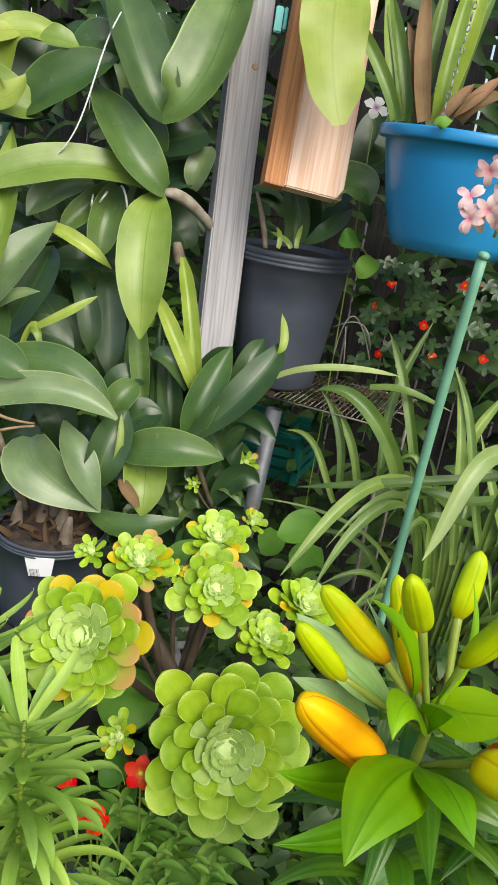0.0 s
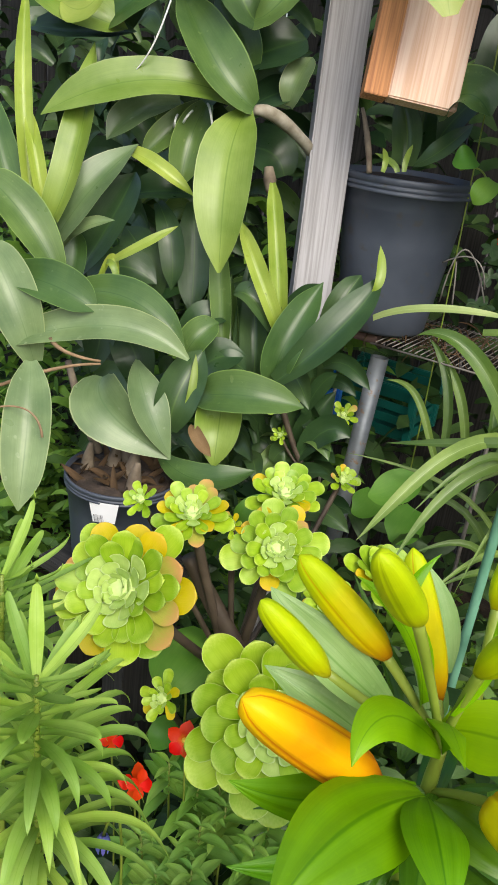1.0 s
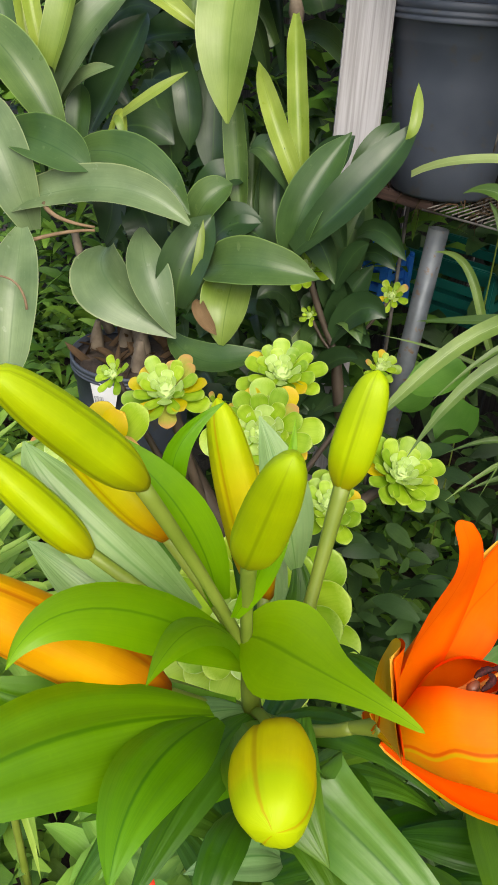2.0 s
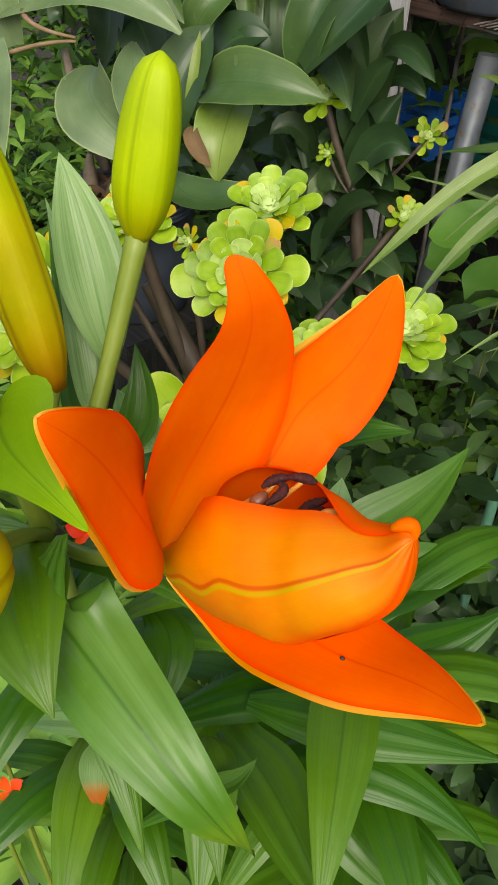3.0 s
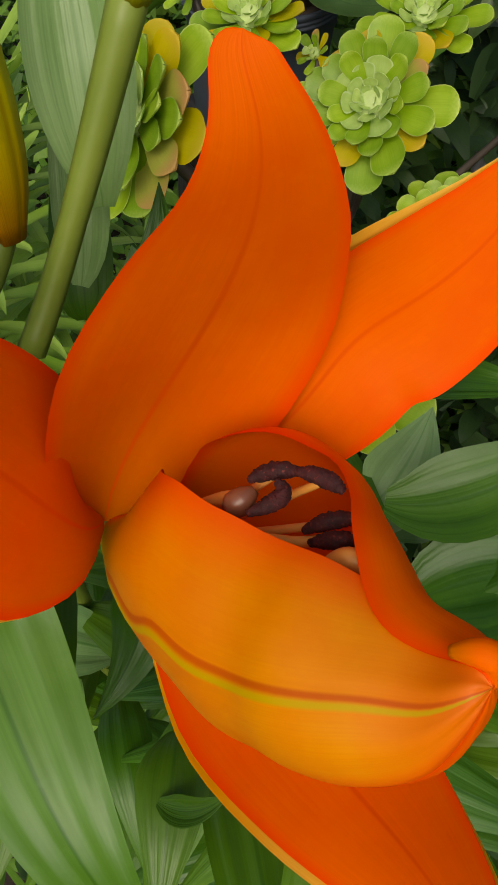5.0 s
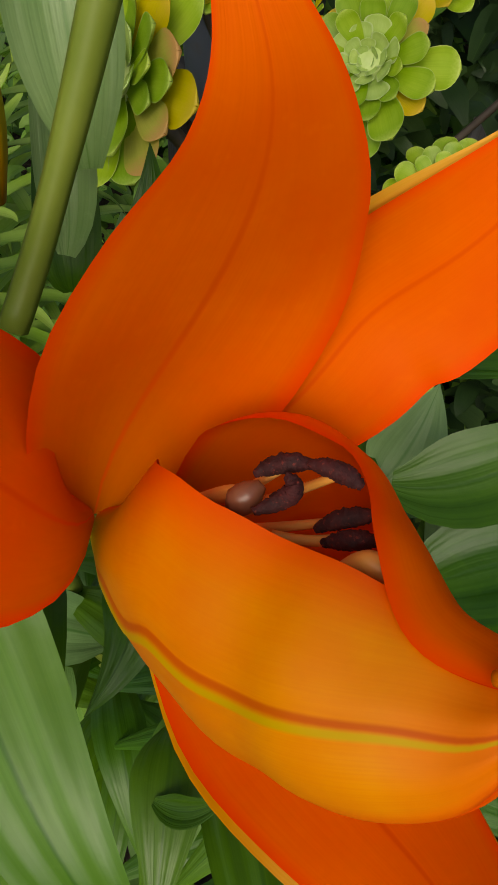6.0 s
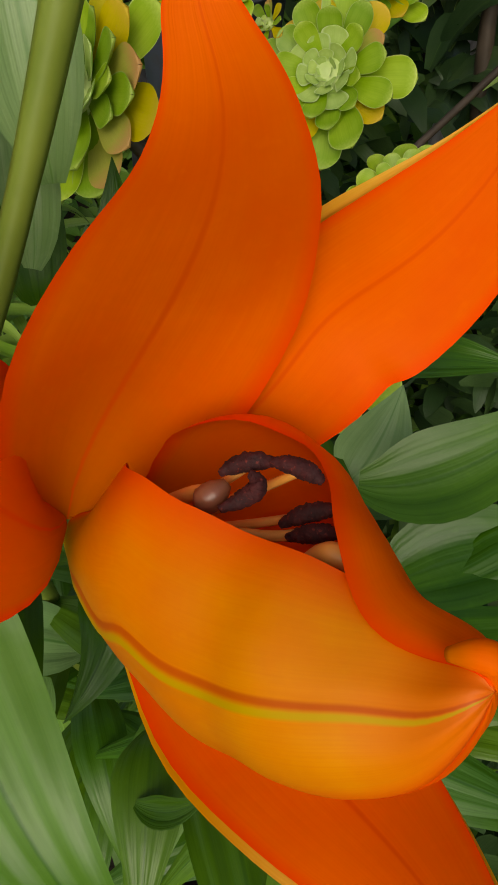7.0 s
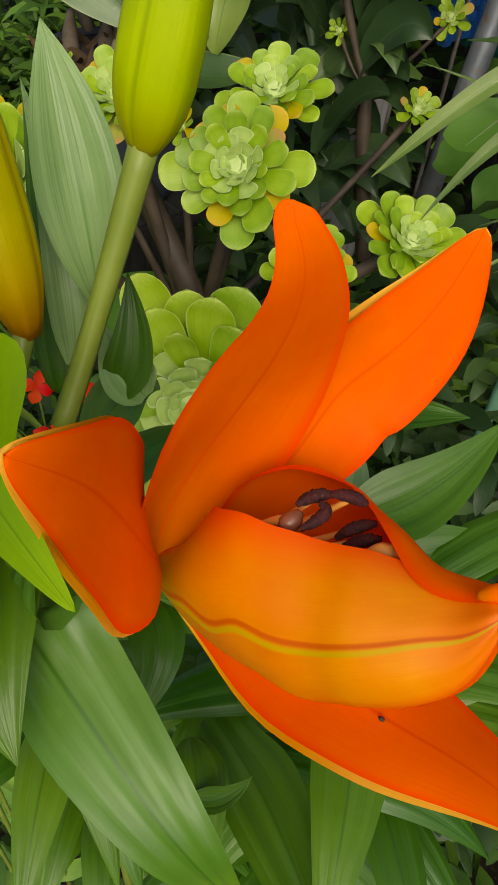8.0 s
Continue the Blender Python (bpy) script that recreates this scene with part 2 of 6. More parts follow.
DRY = leaf_mat("dry_leaf", (0.17, 0.11, 0.06), (0.36, 0.25, 0.15), rough=0.7, veins=12, vein_depth=0.8, spread=0.3)
GREY_WOOD = wood_mat("weathered_timber", (0.36, 0.35, 0.36), (0.56, 0.55, 0.58), (0.27, 0.26, 0.26))
RED_WOOD = wood_mat("bare_board", (0.74, 0.5, 0.36), (0.84, 0.68, 0.56), (0.62, 0.36, 0.22), 0.65, knots=(0.76, 0.22, 0.05))
ORANGE_WOOD = wood_mat("split_board_edge", (0.5, 0.2, 0.06), (0.66, 0.32, 0.12), (0.26, 0.09, 0.03), 0.65)
TIMBER_RED = wood_mat("rack_board", (0.07, 0.04, 0.03), (0.12, 0.07, 0.055), (0.03, 0.02, 0.015))
# near-black timber: the deep shade behind the plants is put into its colour
DARK_WOOD = wood_mat("darkened_timber", (0.03, 0.028, 0.025), (0.06, 0.055, 0.05), (0.012, 0.011, 0.01))
BLACK_PLASTIC = solid_mat("black_plastic", (0.05, 0.06, 0.082), (0.075, 0.088, 0.115), 12, 0.5, spots=(0.07, 0.07, 0.072), relief=0.1)
BLUE_PLASTIC = solid_mat("blue_plastic", (0.015, 0.22, 0.48), (0.025, 0.27, 0.56), 5, 0.33, relief=0.05)
BLUE_BRIGHT = solid_mat("bright_blue_plastic", (0.02, 0.13, 0.5), (0.03, 0.17, 0.6), 5, 0.35, relief=0.05)
TEAL_PLASTIC = solid_mat("teal_plastic", (0.006, 0.09, 0.075), (0.01, 0.13, 0.1), 5, 0.35, relief=0.05)
GREEN_COAT = solid_mat("green_stake", (0.12, 0.3, 0.19), (0.17, 0.38, 0.25), 20, 0.45, relief=0.3)
STEEL = solid_mat("galvanised_steel", (0.16, 0.18, 0.2), (0.3, 0.33, 0.36), 22, 0.5, 0.4, spots=(0.25, 0.16, 0.1))
WIRE = solid_mat("rusty_wire", (0.1, 0.08, 0.065), (0.3, 0.28, 0.25), 30, 0.6, 0.3)
WHITE = solid_mat("white_label", (0.75, 0.75, 0.75), (0.82, 0.82, 0.82), 30, 0.6)
INK = solid_mat("ink", (0.015, 0.015, 0.015), (0.03, 0.03, 0.03), 30, 0.6)
ROPE = solid_mat("white_rope", (0.6, 0.62, 0.58), (0.8, 0.8, 0.76), 200, 0.8, relief=0.8)
SOIL = solid_mat("soil", (0.02, 0.014, 0.009), (0.06, 0.042, 0.028), 30, 0.95, relief=1.0, spots=(0.1, 0.075, 0.05), dist=0.01)
BARK = solid_mat("potting_bark", (0.025, 0.018, 0.012), (0.08, 0.055, 0.04), 60, 0.9, relief=1.0, dist=0.006)
RED = leaf_mat("red_petal", (0.72, 0.02, 0.015), (0.85, 0.06, 0.03), rough=0.5, veins=6, spread=0.1, base=(0.8, 0.35, 0.05))
SCARLET = leaf_mat("scarlet_petal", (0.88, 0.04, 0.005), (0.95, 0.08, 0.01), rough=0.5, veins=6, spread=0.05)
PINK = leaf_mat("pink_petal", (0.86, 0.58, 0.58), (0.92, 0.76, 0.74), base=(0.8, 0.28, 0.36), rough=0.5, veins=6, spread=0.05)
PURPLE = leaf_mat("purple_petal", (0.16, 0.16, 0.5), (0.3, 0.3, 0.7), rough=0.5, veins=6, spread=0.1)
YELLOW = solid_mat("flower_centre", (0.8, 0.5, 0.03), (0.85, 0.6, 0.08), 90, 0.6)
TURQUOISE = solid_mat("turquoise_plastic", (0.08, 0.5, 0.45), (0.12, 0.6, 0.55), 20, 0.4)
WHITE_PETAL = leaf_mat("white_petal", (0.75, 0.75, 0.75), (0.85, 0.85, 0.83), base=(0.3, 0.08, 0.25), rough=0.5, veins=5, spread=0.03)


# ---- builders ----
AT = {}


def thing(name, place, label, category, group="", kind=""):
    """An empty at the base of a thing, to hold its parts."""
    ob = tagged(new(name), label, category, group, kind)
    ob.location = place
    ob.empty_display_size = 0.02
    AT[ob] = np.array(place, float)
    return ob


def part(name, verts, faces, mat, parent=None, label="", uvs=None, smooth=True):
    """One mesh, from places in the world, under a thing or a part."""
    o = AT.get(parent, np.zeros(3))
    me = bpy.data.meshes.new(name)
    me.from_pydata([tuple(np.asarray(v, float) - o) for v in verts], [], [tuple(f) for f in faces])
    if uvs is not None:
        layer = me.uv_layers.new(name="uv")
        idx = np.zeros(len(me.loops), int)
        me.loops.foreach_get("vertex_index", idx)
        layer.data.foreach_set("uv", np.asarray(uvs, float)[idx].ravel())
    if smooth:
        me.polygons.foreach_set("use_smooth", [True] * len(me.polygons))
    me.materials.append(mat)
    ob = new(name, me)
    ob.parent = parent
    AT[ob] = o
    if label:
        tagged(ob, label)
    return ob


SHAPES = {
    "orchid": (0.34, 0.7, 0.92, 1.0, 0.95, 0.7, 0.02),
    "oval": (0.25, 0.72, 0.95, 1.0, 0.95, 0.74, 0.03),
    "strap": (0.8, 0.92, 1.0, 1.0, 0.9, 0.62, 0.03),
    "lily": (0.3, 0.78, 1.0, 0.95, 0.72, 0.4, 0.02),
    "round": (0.5, 0.85, 1.0, 1.0, 0.88, 0.62, 0.1),
    "spoon": (0.3, 0.36, 0.46, 0.64, 0.84, 0.98, 1.0, 0.8),
    "drop": (0.15, 0.4, 0.75, 1.0, 0.95, 0.6, 0.05),
}


def profile(shape, s):
    w = SHAPES[shape] if isinstance(shape, str) else shape
    x = np.linspace(0, 1, len(w))
    # a smooth curve through the widths
    i = np.clip(np.searchsorted(x, s) - 1, 0, len(w) - 2)
    p = np.array([w[0] * 2 - w[1], *w, w[-1] * 2 - w[-2]])
    t = (s - x[i]) * (len(w) - 1)
    a, b, c, d = p[i], p[i + 1], p[i + 2], p[i + 3]
    return np.maximum(0.5 * (2 * b + (c - a) * t + (2 * a - 5 * b + 4 * c - d) * t**2 + (3 * b - a - 3 * c + d) * t**3), 0.004)


def through_points(pts, s):
    """A smooth curve through three or more evenly spaced points."""
    pts = np.array(pts, float)
    k = len(pts)
    x = np.linspace(0, 1, k)
    out = np.zeros((len(s), 3))
    for j in range(k):
        f = np.ones_like(s)
        for i in range(k):
            if i != j:
                f *= (s - x[i]) / (x[j] - x[i])
        out += f[:, None] * pts[j]
    return out


def unit(v):
    v = np.asarray(v, float)
    return v / (np.linalg.norm(v, axis=-1, keepdims=True) + 1e-12)


def eased(values, s):
    """A smooth curve through evenly spaced values or vectors."""
    p = np.array(values, float)
    p = np.concatenate(([2 * p[0] - p[1]], p, [2 * p[-1] - p[-2]]))
    x = np.asarray(s) * (len(p) - 3)
    i = np.clip(x.astype(int), 0, len(p) - 4)
    t = x - i if p.ndim == 1 else (x - i)[:, None]
    a, b, c, d = p[i], p[i + 1], p[i + 2], p[i + 3]
    return 0.5 * (2 * b + (c - a) * t + (2 * a - 5 * b + 4 * c - d) * t**2 + (3 * b - a - 3 * c + d) * t**3)


def blade_data(pts, width, facing, shape="orchid", cup=0.2, fold=0.0, thick=0.0008, nl=18, nw=6, wave=0.0, curl=0.0, seed=0, ease=1.6, ribs=0.0, rib_depth=0.034, blunt=0, drop=0.0, slide=0.0):
    """A leaf along a curve: facing is the way its upper side looks (at its base and its tip); cup and fold raise its sides."""
    s = 1 - (1 - np.linspace(0, 1, nl + 1)) ** ease
    c = through_points(pts, s)
    t = unit(np.gradient(c, s, axis=0))
    f = np.asarray(facing, float)
    f = f[None] * np.ones((nl + 1, 1)) if f.ndim == 1 else eased(f, s)
    side = unit(np.cross(t, f))
    nrm = np.cross(side, t)
    c = c - drop * nrm
    roll = slide * np.sin(np.pi * s**1.6)
    w = profile(shape, s) * width / 2
    if blunt:
        w = w * np.sqrt(np.maximum(1 - s**blunt, 0.0004))
    v = np.linspace(-1, 1, nw + 1)
    ph = seed * 1.7
    verts, uvs, faces = [], [], []
    cup = np.full(nl + 1, cup) if np.ndim(cup) == 0 else eased(cup, s)
    ridged = fold * np.abs(v) + rib_depth * np.cos(v * np.pi * ribs) * (1 - v**4) * (ribs > 0)
    for k in (1, -1):
        for i in range(nl + 1):
            ripple = wave * w[i] * np.sin(s[i] * 17 + ph + np.sign(v) * 1.1) * v**2
            row = c[i] + np.outer(v * w[i] * (1 - 0.25 * curl * v**2) + roll[i] * np.maximum(v * np.sign(slide), 0) ** 3, side[i]) + np.outer((cup[i] * v**2 + ridged) * w[i] + ripple + k * thick * (1 - v**2) * 0.5, nrm[i])
            verts.extend(row)
            uvs.extend((0.5 + 0.5 * q, s[i]) for q in v)
    m = (nl + 1) * (nw + 1)
    for i in range(nl):
        for j in range(nw):
            a = i * (nw + 1) + j
            faces.append((a, a + 1, a + nw + 2, a + nw + 1))
            faces.append((m + a, m + a + nw + 1, m + a + nw + 2, m + a + 1))
    return verts, faces, uvs


COUNT = [0]
RIBBED = (LILY, LILY_GREY, LILY_BROAD, LILY_MID)
CREASED = (ORCHID, ORCHID_LIGHT, ORCHID_BLUE, ORCHID_DARK, ORCHID_PALE)


def leaf(parent, mat, width, facing, *pts, shape="orchid", name="leaf", label="", **opts):
    COUNT[0] += 1
    if mat in RIBBED:
        opts.setdefault("ribs", 2.6 + 0.8 * ((COUNT[0] * 0.618) % 1))
        opts["nw"] = max(opts.get("nw", 6), 14)
    elif mat in CREASED:
        opts["fold"] = opts.get("fold", 0.0) + 0.08
        opts.setdefault("wave", 0.03)
    v, f, uv = blade_data(pts, width, facing, shape, seed=COUNT[0], **opts)
    return part(name, v, f, mat, parent, label, uv)


def tube_data(pts, r, sides=8, nl=12, ends=True):
    """A round rod along a curve; r is one radius, or several along it."""
    s = np.linspace(0, 1, nl + 1)
    c = through_points(pts, s)
    r = np.interp(s, np.linspace(0, 1, len(np.atleast_1d(r))), np.atleast_1d(r)) if np.ndim(r) else np.full(nl + 1, r)
    t = unit(np.gradient(c, axis=0))
    ref = np.array((0.3, 0.2, 0.93)) if abs(t[0][2]) < 0.9 else np.array((1.0, 0.1, 0))
    a = unit(np.cross(t, ref))
    b = np.cross(t, a)
    ang = np.linspace(0, 2 * np.pi, sides, endpoint=False)
    verts = [c[i] + r[i] * (np.cos(q) * a[i] + np.sin(q) * b[i]) for i in range(nl + 1) for q in ang]
    uvs = [(j / sides, s[i]) for i in range(nl + 1) for j in range(sides)]
    faces = [(i * sides + j, i * sides + (j + 1) % sides, (i + 1) * sides + (j + 1) % sides, (i + 1) * sides + j) for i in range(nl) for j in range(sides)]
    if ends:
        faces += [tuple(range(sides))[::-1], tuple(nl * sides + j for j in range(sides))]
    return verts, faces, uvs


def rod(parent, name, mat, r, *pts, label="", sides=8, nl=12):
    v, f, uv = tube_data(pts, r, sides, nl)
    return part(name, v, f, mat, parent, label, uv)


def bud_data(base, tip, radius, ridges=3, bend=(0, 0, 0), nl=20, sides=36):
    base, tip = np.array(base), np.array(tip)
    s = np.linspace(0, 1, nl + 1)
    c = through_points((base, (base + tip) / 2 + np.array(bend), tip), s)
    t = unit(np.gradient(c, axis=0))
    a = unit(np.cross(t, np.array((0.2, 0.9, 0.35))))
    b = np.cross(t, a)
    r = radius * profile((0.4, 0.82, 0.98, 1.0, 0.97, 0.89, 0.74, 0.5), s) * np.sqrt(np.maximum(1 - s**22, 0.02))
    ang = np.linspace(0, 2 * np.pi, sides, endpoint=False)
    verts, uvs = [], []
    for i in range(nl + 1):
        for j, q in enumerate(ang):
            groove = np.abs(np.sin(q * ridges / 2)) ** 0.4
            k = 0.84 + 0.14 * groove - 0.02 * np.cos(q * ridges) + 0.03 * np.cos(q * ridges * 2)
            verts.append(c[i] + r[i] * k * (np.cos(q) * a[i] + np.sin(q) * b[i]))
            uvs.append((0.5 + 0.5 * (1 - abs(2 * ((ridges * j / sides) % 1) - 1)), s[i]))
    faces = [(i * sides + j, i * sides + (j + 1) % sides, (i + 1) * sides + (j + 1) % sides, (i + 1) * sides + j) for i in range(nl) for j in range(sides)]
    faces += [tuple(range(sides))[::-1], tuple(nl * sides + j for j in range(sides))]
    return verts, faces, uvs


def bud(parent, mat, base, tip, radius, foot, label, bend=(0, 0, 0), stalk=0.003):
    v, f, uv = bud_data(base, tip, radius, bend=bend)
    b = part("bud", v, f, mat, parent, label, uv)
    base, tip, foot = np.array(base), np.array(tip), np.array(foot)
    back = unit(base - tip)
    rod(parent, "bud_stalk", STEM, (stalk * 1.1, stalk, stalk * 1.3), foot, (foot + base) / 2 + back * 0.006, base + 0.004 * -back)
    return b


def lathe_data(profile_rz, place, up=(0, 0, 1), sides=40):
    """Turned shape: (radius, height) from one end to the other."""
    up = unit(up)
    a = unit(np.cross(up, (0, 1, 0.01)))
    b = np.cross(up, a)
    place = np.array(place, float)
    verts = [place + z * up + r * (math.cos(q) * a + math.sin(q) * b) for r, z in profile_rz for q in np.linspace(0, 2 * np.pi, sides, endpoint=False)]
    n = len(profile_rz)
    faces = [(i * sides + j, i * sides + (j + 1) % sides, (i + 1) * sides + (j + 1) % sides, (i + 1) * sides + j) for i in range(n - 1) for j in range(sides)]
    faces += [tuple(range(sides))[::-1], tuple((n - 1) * sides + j for j in range(sides))]
    return verts, faces


def turned(parent, name, mat, profile_rz, place, up=(0, 0, 1), sides=40, label=""):
    v, f = lathe_data(profile_rz, place, up, sides)
    return part(name, v, f, mat, parent, label)


def beam(parent, name, mat, foot, top, wide, deep, face, label="", bevel=0.002, split=0):
    """A sawn length of timber from foot to top, its wide side looking along face; it is laid along its own z."""
    foot, top = Vector(foot), Vector(top)
    z = (top - foot).normalized()
    y = Vector(face)
    y = (y - y.dot(z) * z).normalized()
    x = y.cross(z)
    bm = bmesh.new()
    bmesh.ops.create_cube(bm, size=1)
    n = (top - foot).length
    for v in bm.verts:
        v.co = Vector((v.co.x * wide, v.co.y * deep, (v.co.z + 0.5) * n))
    bmesh.ops.bevel(bm, geom=bm.edges[:], offset=bevel, segments=2, affect="EDGES")
    me = bpy.data.meshes.new(name)
    bm.to_mesh(me)
    bm.free()
    me.materials.append(mat)
    ob = new(name, me)
    m = Matrix((x, y, z)).transposed().to_4x4()
    m.translation = foot
    if parent:
        ob.parent = parent
        m = Matrix.Translation(-Vector(AT[parent])) @ m
    ob.matrix_basis = m
    if label:
        tagged(ob, label)
    return ob


def joined(pieces):
    verts, faces, uvs = [], [], []
    for v, f, uv in pieces:
        k = len(verts)
        verts.extend(v)
        faces.extend(tuple(i + k for i in g) for g in f)
        uvs.extend(uv)
    return verts, faces, uvs


# ---- rosettes of a succulent ----
def spoon_mesh(mat):
    v, f, uv = blade_data(((0, 0, 0), (0.33, 0, -0.02), (0.66, 0, 0.0), (1, 0, 0.06)), 0.56, (0, 0, 1), "spoon", cup=0.22, thick=0.05, nl=12, nw=6, ease=1.9, blunt=18)
    me = bpy.data.meshes.new("leaf")
    me.from_pydata([tuple(p) for p in v], [], f)
    layer = me.uv_layers.new(name="uv")
    idx = np.zeros(len(me.loops), int)
    me.loops.foreach_get("vertex_index", idx)
    layer.data.foreach_set("uv", np.asarray(uv, float)[idx].ravel())
    me.polygons.foreach_set("use_smooth", [True] * len(me.polygons))
    me.materials.append(mat)
    return me


SPOONS = [spoon_mesh(m) for m in (AEO, AEO_YOUNG, AEO_OLD, AEO_PINK)]


def rosette(plant, centre, axis, radius, n=44, old=0.08, seed=1, foot=None, open_=0.0, stem=0.008):
    """Spoon-shaped leaves in a spiral round the axis: a pale closed heart, then rings that open outwards."""
    rnd = random.Random(seed)
    centre, z = Vector(centre), Vector(axis).normalized()
    x = z.orthogonal().normalized()
    y = z.cross(x)
    frame3 = Matrix((x, y, z)).transposed().to_4x4()
    foot = Vector(foot) if foot else centre - z * radius * 0.8
    base = rod(plant, "rosette", STEM_DARK, (stem, stem * 0.9, stem), foot, (foot + centre - z * radius * 0.25) / 2 - Vector((0, 0, 0.01)), centre - z * radius * 0.16)
    turned(base, "heart", AEO_HEART, [(radius * a, radius * b) for a, b in ((0.05, -0.2), (0.2, -0.1), (0.22, 0.0), (0.17, 0.08), (0.08, 0.12), (0.01, 0.13))], tuple(centre), tuple(z), 14)
    o = Vector(AT[plant])
    inner = int(n * 0.42)
    for i in range(n):
        a = i * 2.39996 + rnd.uniform(-0.1, 0.1)
        if i < inner:
            k = (i + 0.5) / inner
            rise = radians(58 - 30 * k + rnd.uniform(-4, 4))
            length = radius * (0.13 + 0.29 * k) * rnd.uniform(0.95, 1.05)
            wide, reach, low, me = 1.35, 0.02 + 0.1 * k, 0.06 - 0.1 * k, SPOONS[1]
        else:
            k = (i - inner + 0.5) / (n - inner)
            rise = radians(36 - (32 + 10 * open_) * k**0.7 + rnd.uniform(-7, 7))
            length = radius * (0.5 + 0.5 * k**0.8) * rnd.uniform(0.9, 1.08)
            wide, reach, low, me = 0.8 * rnd.uniform(0.9, 1.12), 0.05, -0.04 - 0.1 * k, SPOONS[0]
            if k > 0.55 and rnd.random() < old * 1.5:
                length *= 0.88
                me = SPOONS[2] if rnd.random() < 0.55 else SPOONS[3]
        m = frame3 @ Matrix.Rotation(a, 4, "Z") @ Matrix.Translation((radius * reach, 0, radius * low)) @ Matrix.Rotation(-rise, 4, "Y") @ Matrix.Rotation(rnd.uniform(-0.2, 0.2), 4, "X") @ Matrix.Diagonal((length, length * wide, length, 1))
        m.translation += centre - o
        ob = new("leaf", me)
        ob.parent = base
        ob.matrix_basis = m
    return base

# ---- the setting ----
def ground_height(x, y):
    return 0.05 * noise.noise((x * 0.9, y * 0.9, 3.1)) + 0.02 * noise.noise((x * 5, y * 5, 1.0))


def make_ground():
    near = np.linspace(-2.5, 3.0, 70)
    xs = np.concatenate(([-400, -60, -12, -5], near, [5, 12, 60, 400]))
    ys = np.concatenate(([-400, -60, -12, -5], np.linspace(-2.5, 3.5, 74), [5, 12, 60, 400]))
    verts = [(x, y, ground_height(x, y) if abs(x) < 6 and abs(y) < 6 else 0.0) for y in ys for x in xs]
    w = len(xs)
    faces = [(j * w + i, j * w + i + 1, (j + 1) * w + i + 1, (j + 1) * w + i) for j in range(len(ys) - 1) for i in range(w - 1)]
    ob = part("ground", verts, faces, SOIL)
    tagged(ob, "dark crumbly soil of the garden bed", "ground", kind="structure")


make_ground()


# added backdrop, standing where only darkness shows between the plants
def make_fence():
    fence = thing("fence", (0, 2.75, 0), "near-black paling fence added as backdrop, shade in its colour", "fence", kind="structure")
    for i in range(46):
        x = -2.6 + i * 0.125
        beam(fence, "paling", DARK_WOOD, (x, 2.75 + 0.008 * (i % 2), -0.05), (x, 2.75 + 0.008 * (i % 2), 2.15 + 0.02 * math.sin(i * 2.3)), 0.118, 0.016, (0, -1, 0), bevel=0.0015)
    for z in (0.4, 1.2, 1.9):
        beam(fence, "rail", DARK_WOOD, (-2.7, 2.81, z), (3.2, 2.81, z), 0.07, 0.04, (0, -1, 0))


make_fence()


def leaf_cloud(name, mat, count, place, length, seed, label, category, droop=0.4, shape="oval", ratio=0.4, look_way=(0, -0.5, 0.8)):
    """Many small leaves, too many to count, as one mesh; place gives the root of each."""
    rnd = random.Random(seed)
    pieces = []
    for _ in range(count):
        p = np.array(place(rnd))
        a = rnd.uniform(0, 2 * np.pi)
        d = np.array((math.cos(a), math.sin(a), rnd.uniform(-0.4, 0.7)))
        L = length * rnd.uniform(0.6, 1.3)
        q = p + d * L * 0.5 + np.array((0, 0, 0.06 * L))
        e = p + d * L - np.array((0, 0, droop * L * rnd.random()))
        n = unit(np.array(look_way) + np.array([rnd.uniform(-0.7, 0.7) for _ in range(3)]))
        pieces.append(blade_data((p, q, e), L * ratio, n, shape, nl=4, nw=2, thick=0.0004))
    v, f, uv = joined(pieces)
    ob = part(name, v, f, mat, None, "", uv)
    return tagged(ob, label, category, kind="stuff")


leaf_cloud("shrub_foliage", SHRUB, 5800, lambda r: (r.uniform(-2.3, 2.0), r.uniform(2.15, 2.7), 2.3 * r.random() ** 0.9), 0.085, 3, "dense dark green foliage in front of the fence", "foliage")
leaf_cloud("ground_cover", COVER, 11000, lambda r: (r.uniform(-2.2, 1.5), 0.75 + 1.6 * r.random(), 0.03 + 0.2 * r.random()), 0.062, 4, "low mixed green ground cover over the soil", "ground cover")

leaf_cloud("back_foliage", COVER, 2600, lambda r: (r.uniform(-2.1, -0.1), r.uniform(1.75, 2.25), 0.2 + 0.95 * r.random()), 0.08, 6, "small-leaved green foliage below the orchids", "foliage", shape="lily", ratio=0.28)


def bed_place(r):
    y = r.uniform(1.15, 1.8)
    return r.uniform(-0.3, 0.75), y, 0.06 + (0.62 if y > 1.45 else 0.28) * r.random() ** 1.2


# uses the dark shrub leaf, so the bed's shade sits in its colour
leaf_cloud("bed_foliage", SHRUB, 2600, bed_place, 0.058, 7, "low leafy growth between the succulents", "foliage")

# ---- timber, pots and plants at the back ----
POST_FOOT, POST_TOP = np.array((-0.0541, 1.791, 0.4053)), np.array((-0.1337, 1.899, 1.838))
POST_FOOT = POST_FOOT + (POST_FOOT - POST_TOP) * (POST_FOOT[2] + 0.05) / (POST_TOP[2] - POST_FOOT[2])


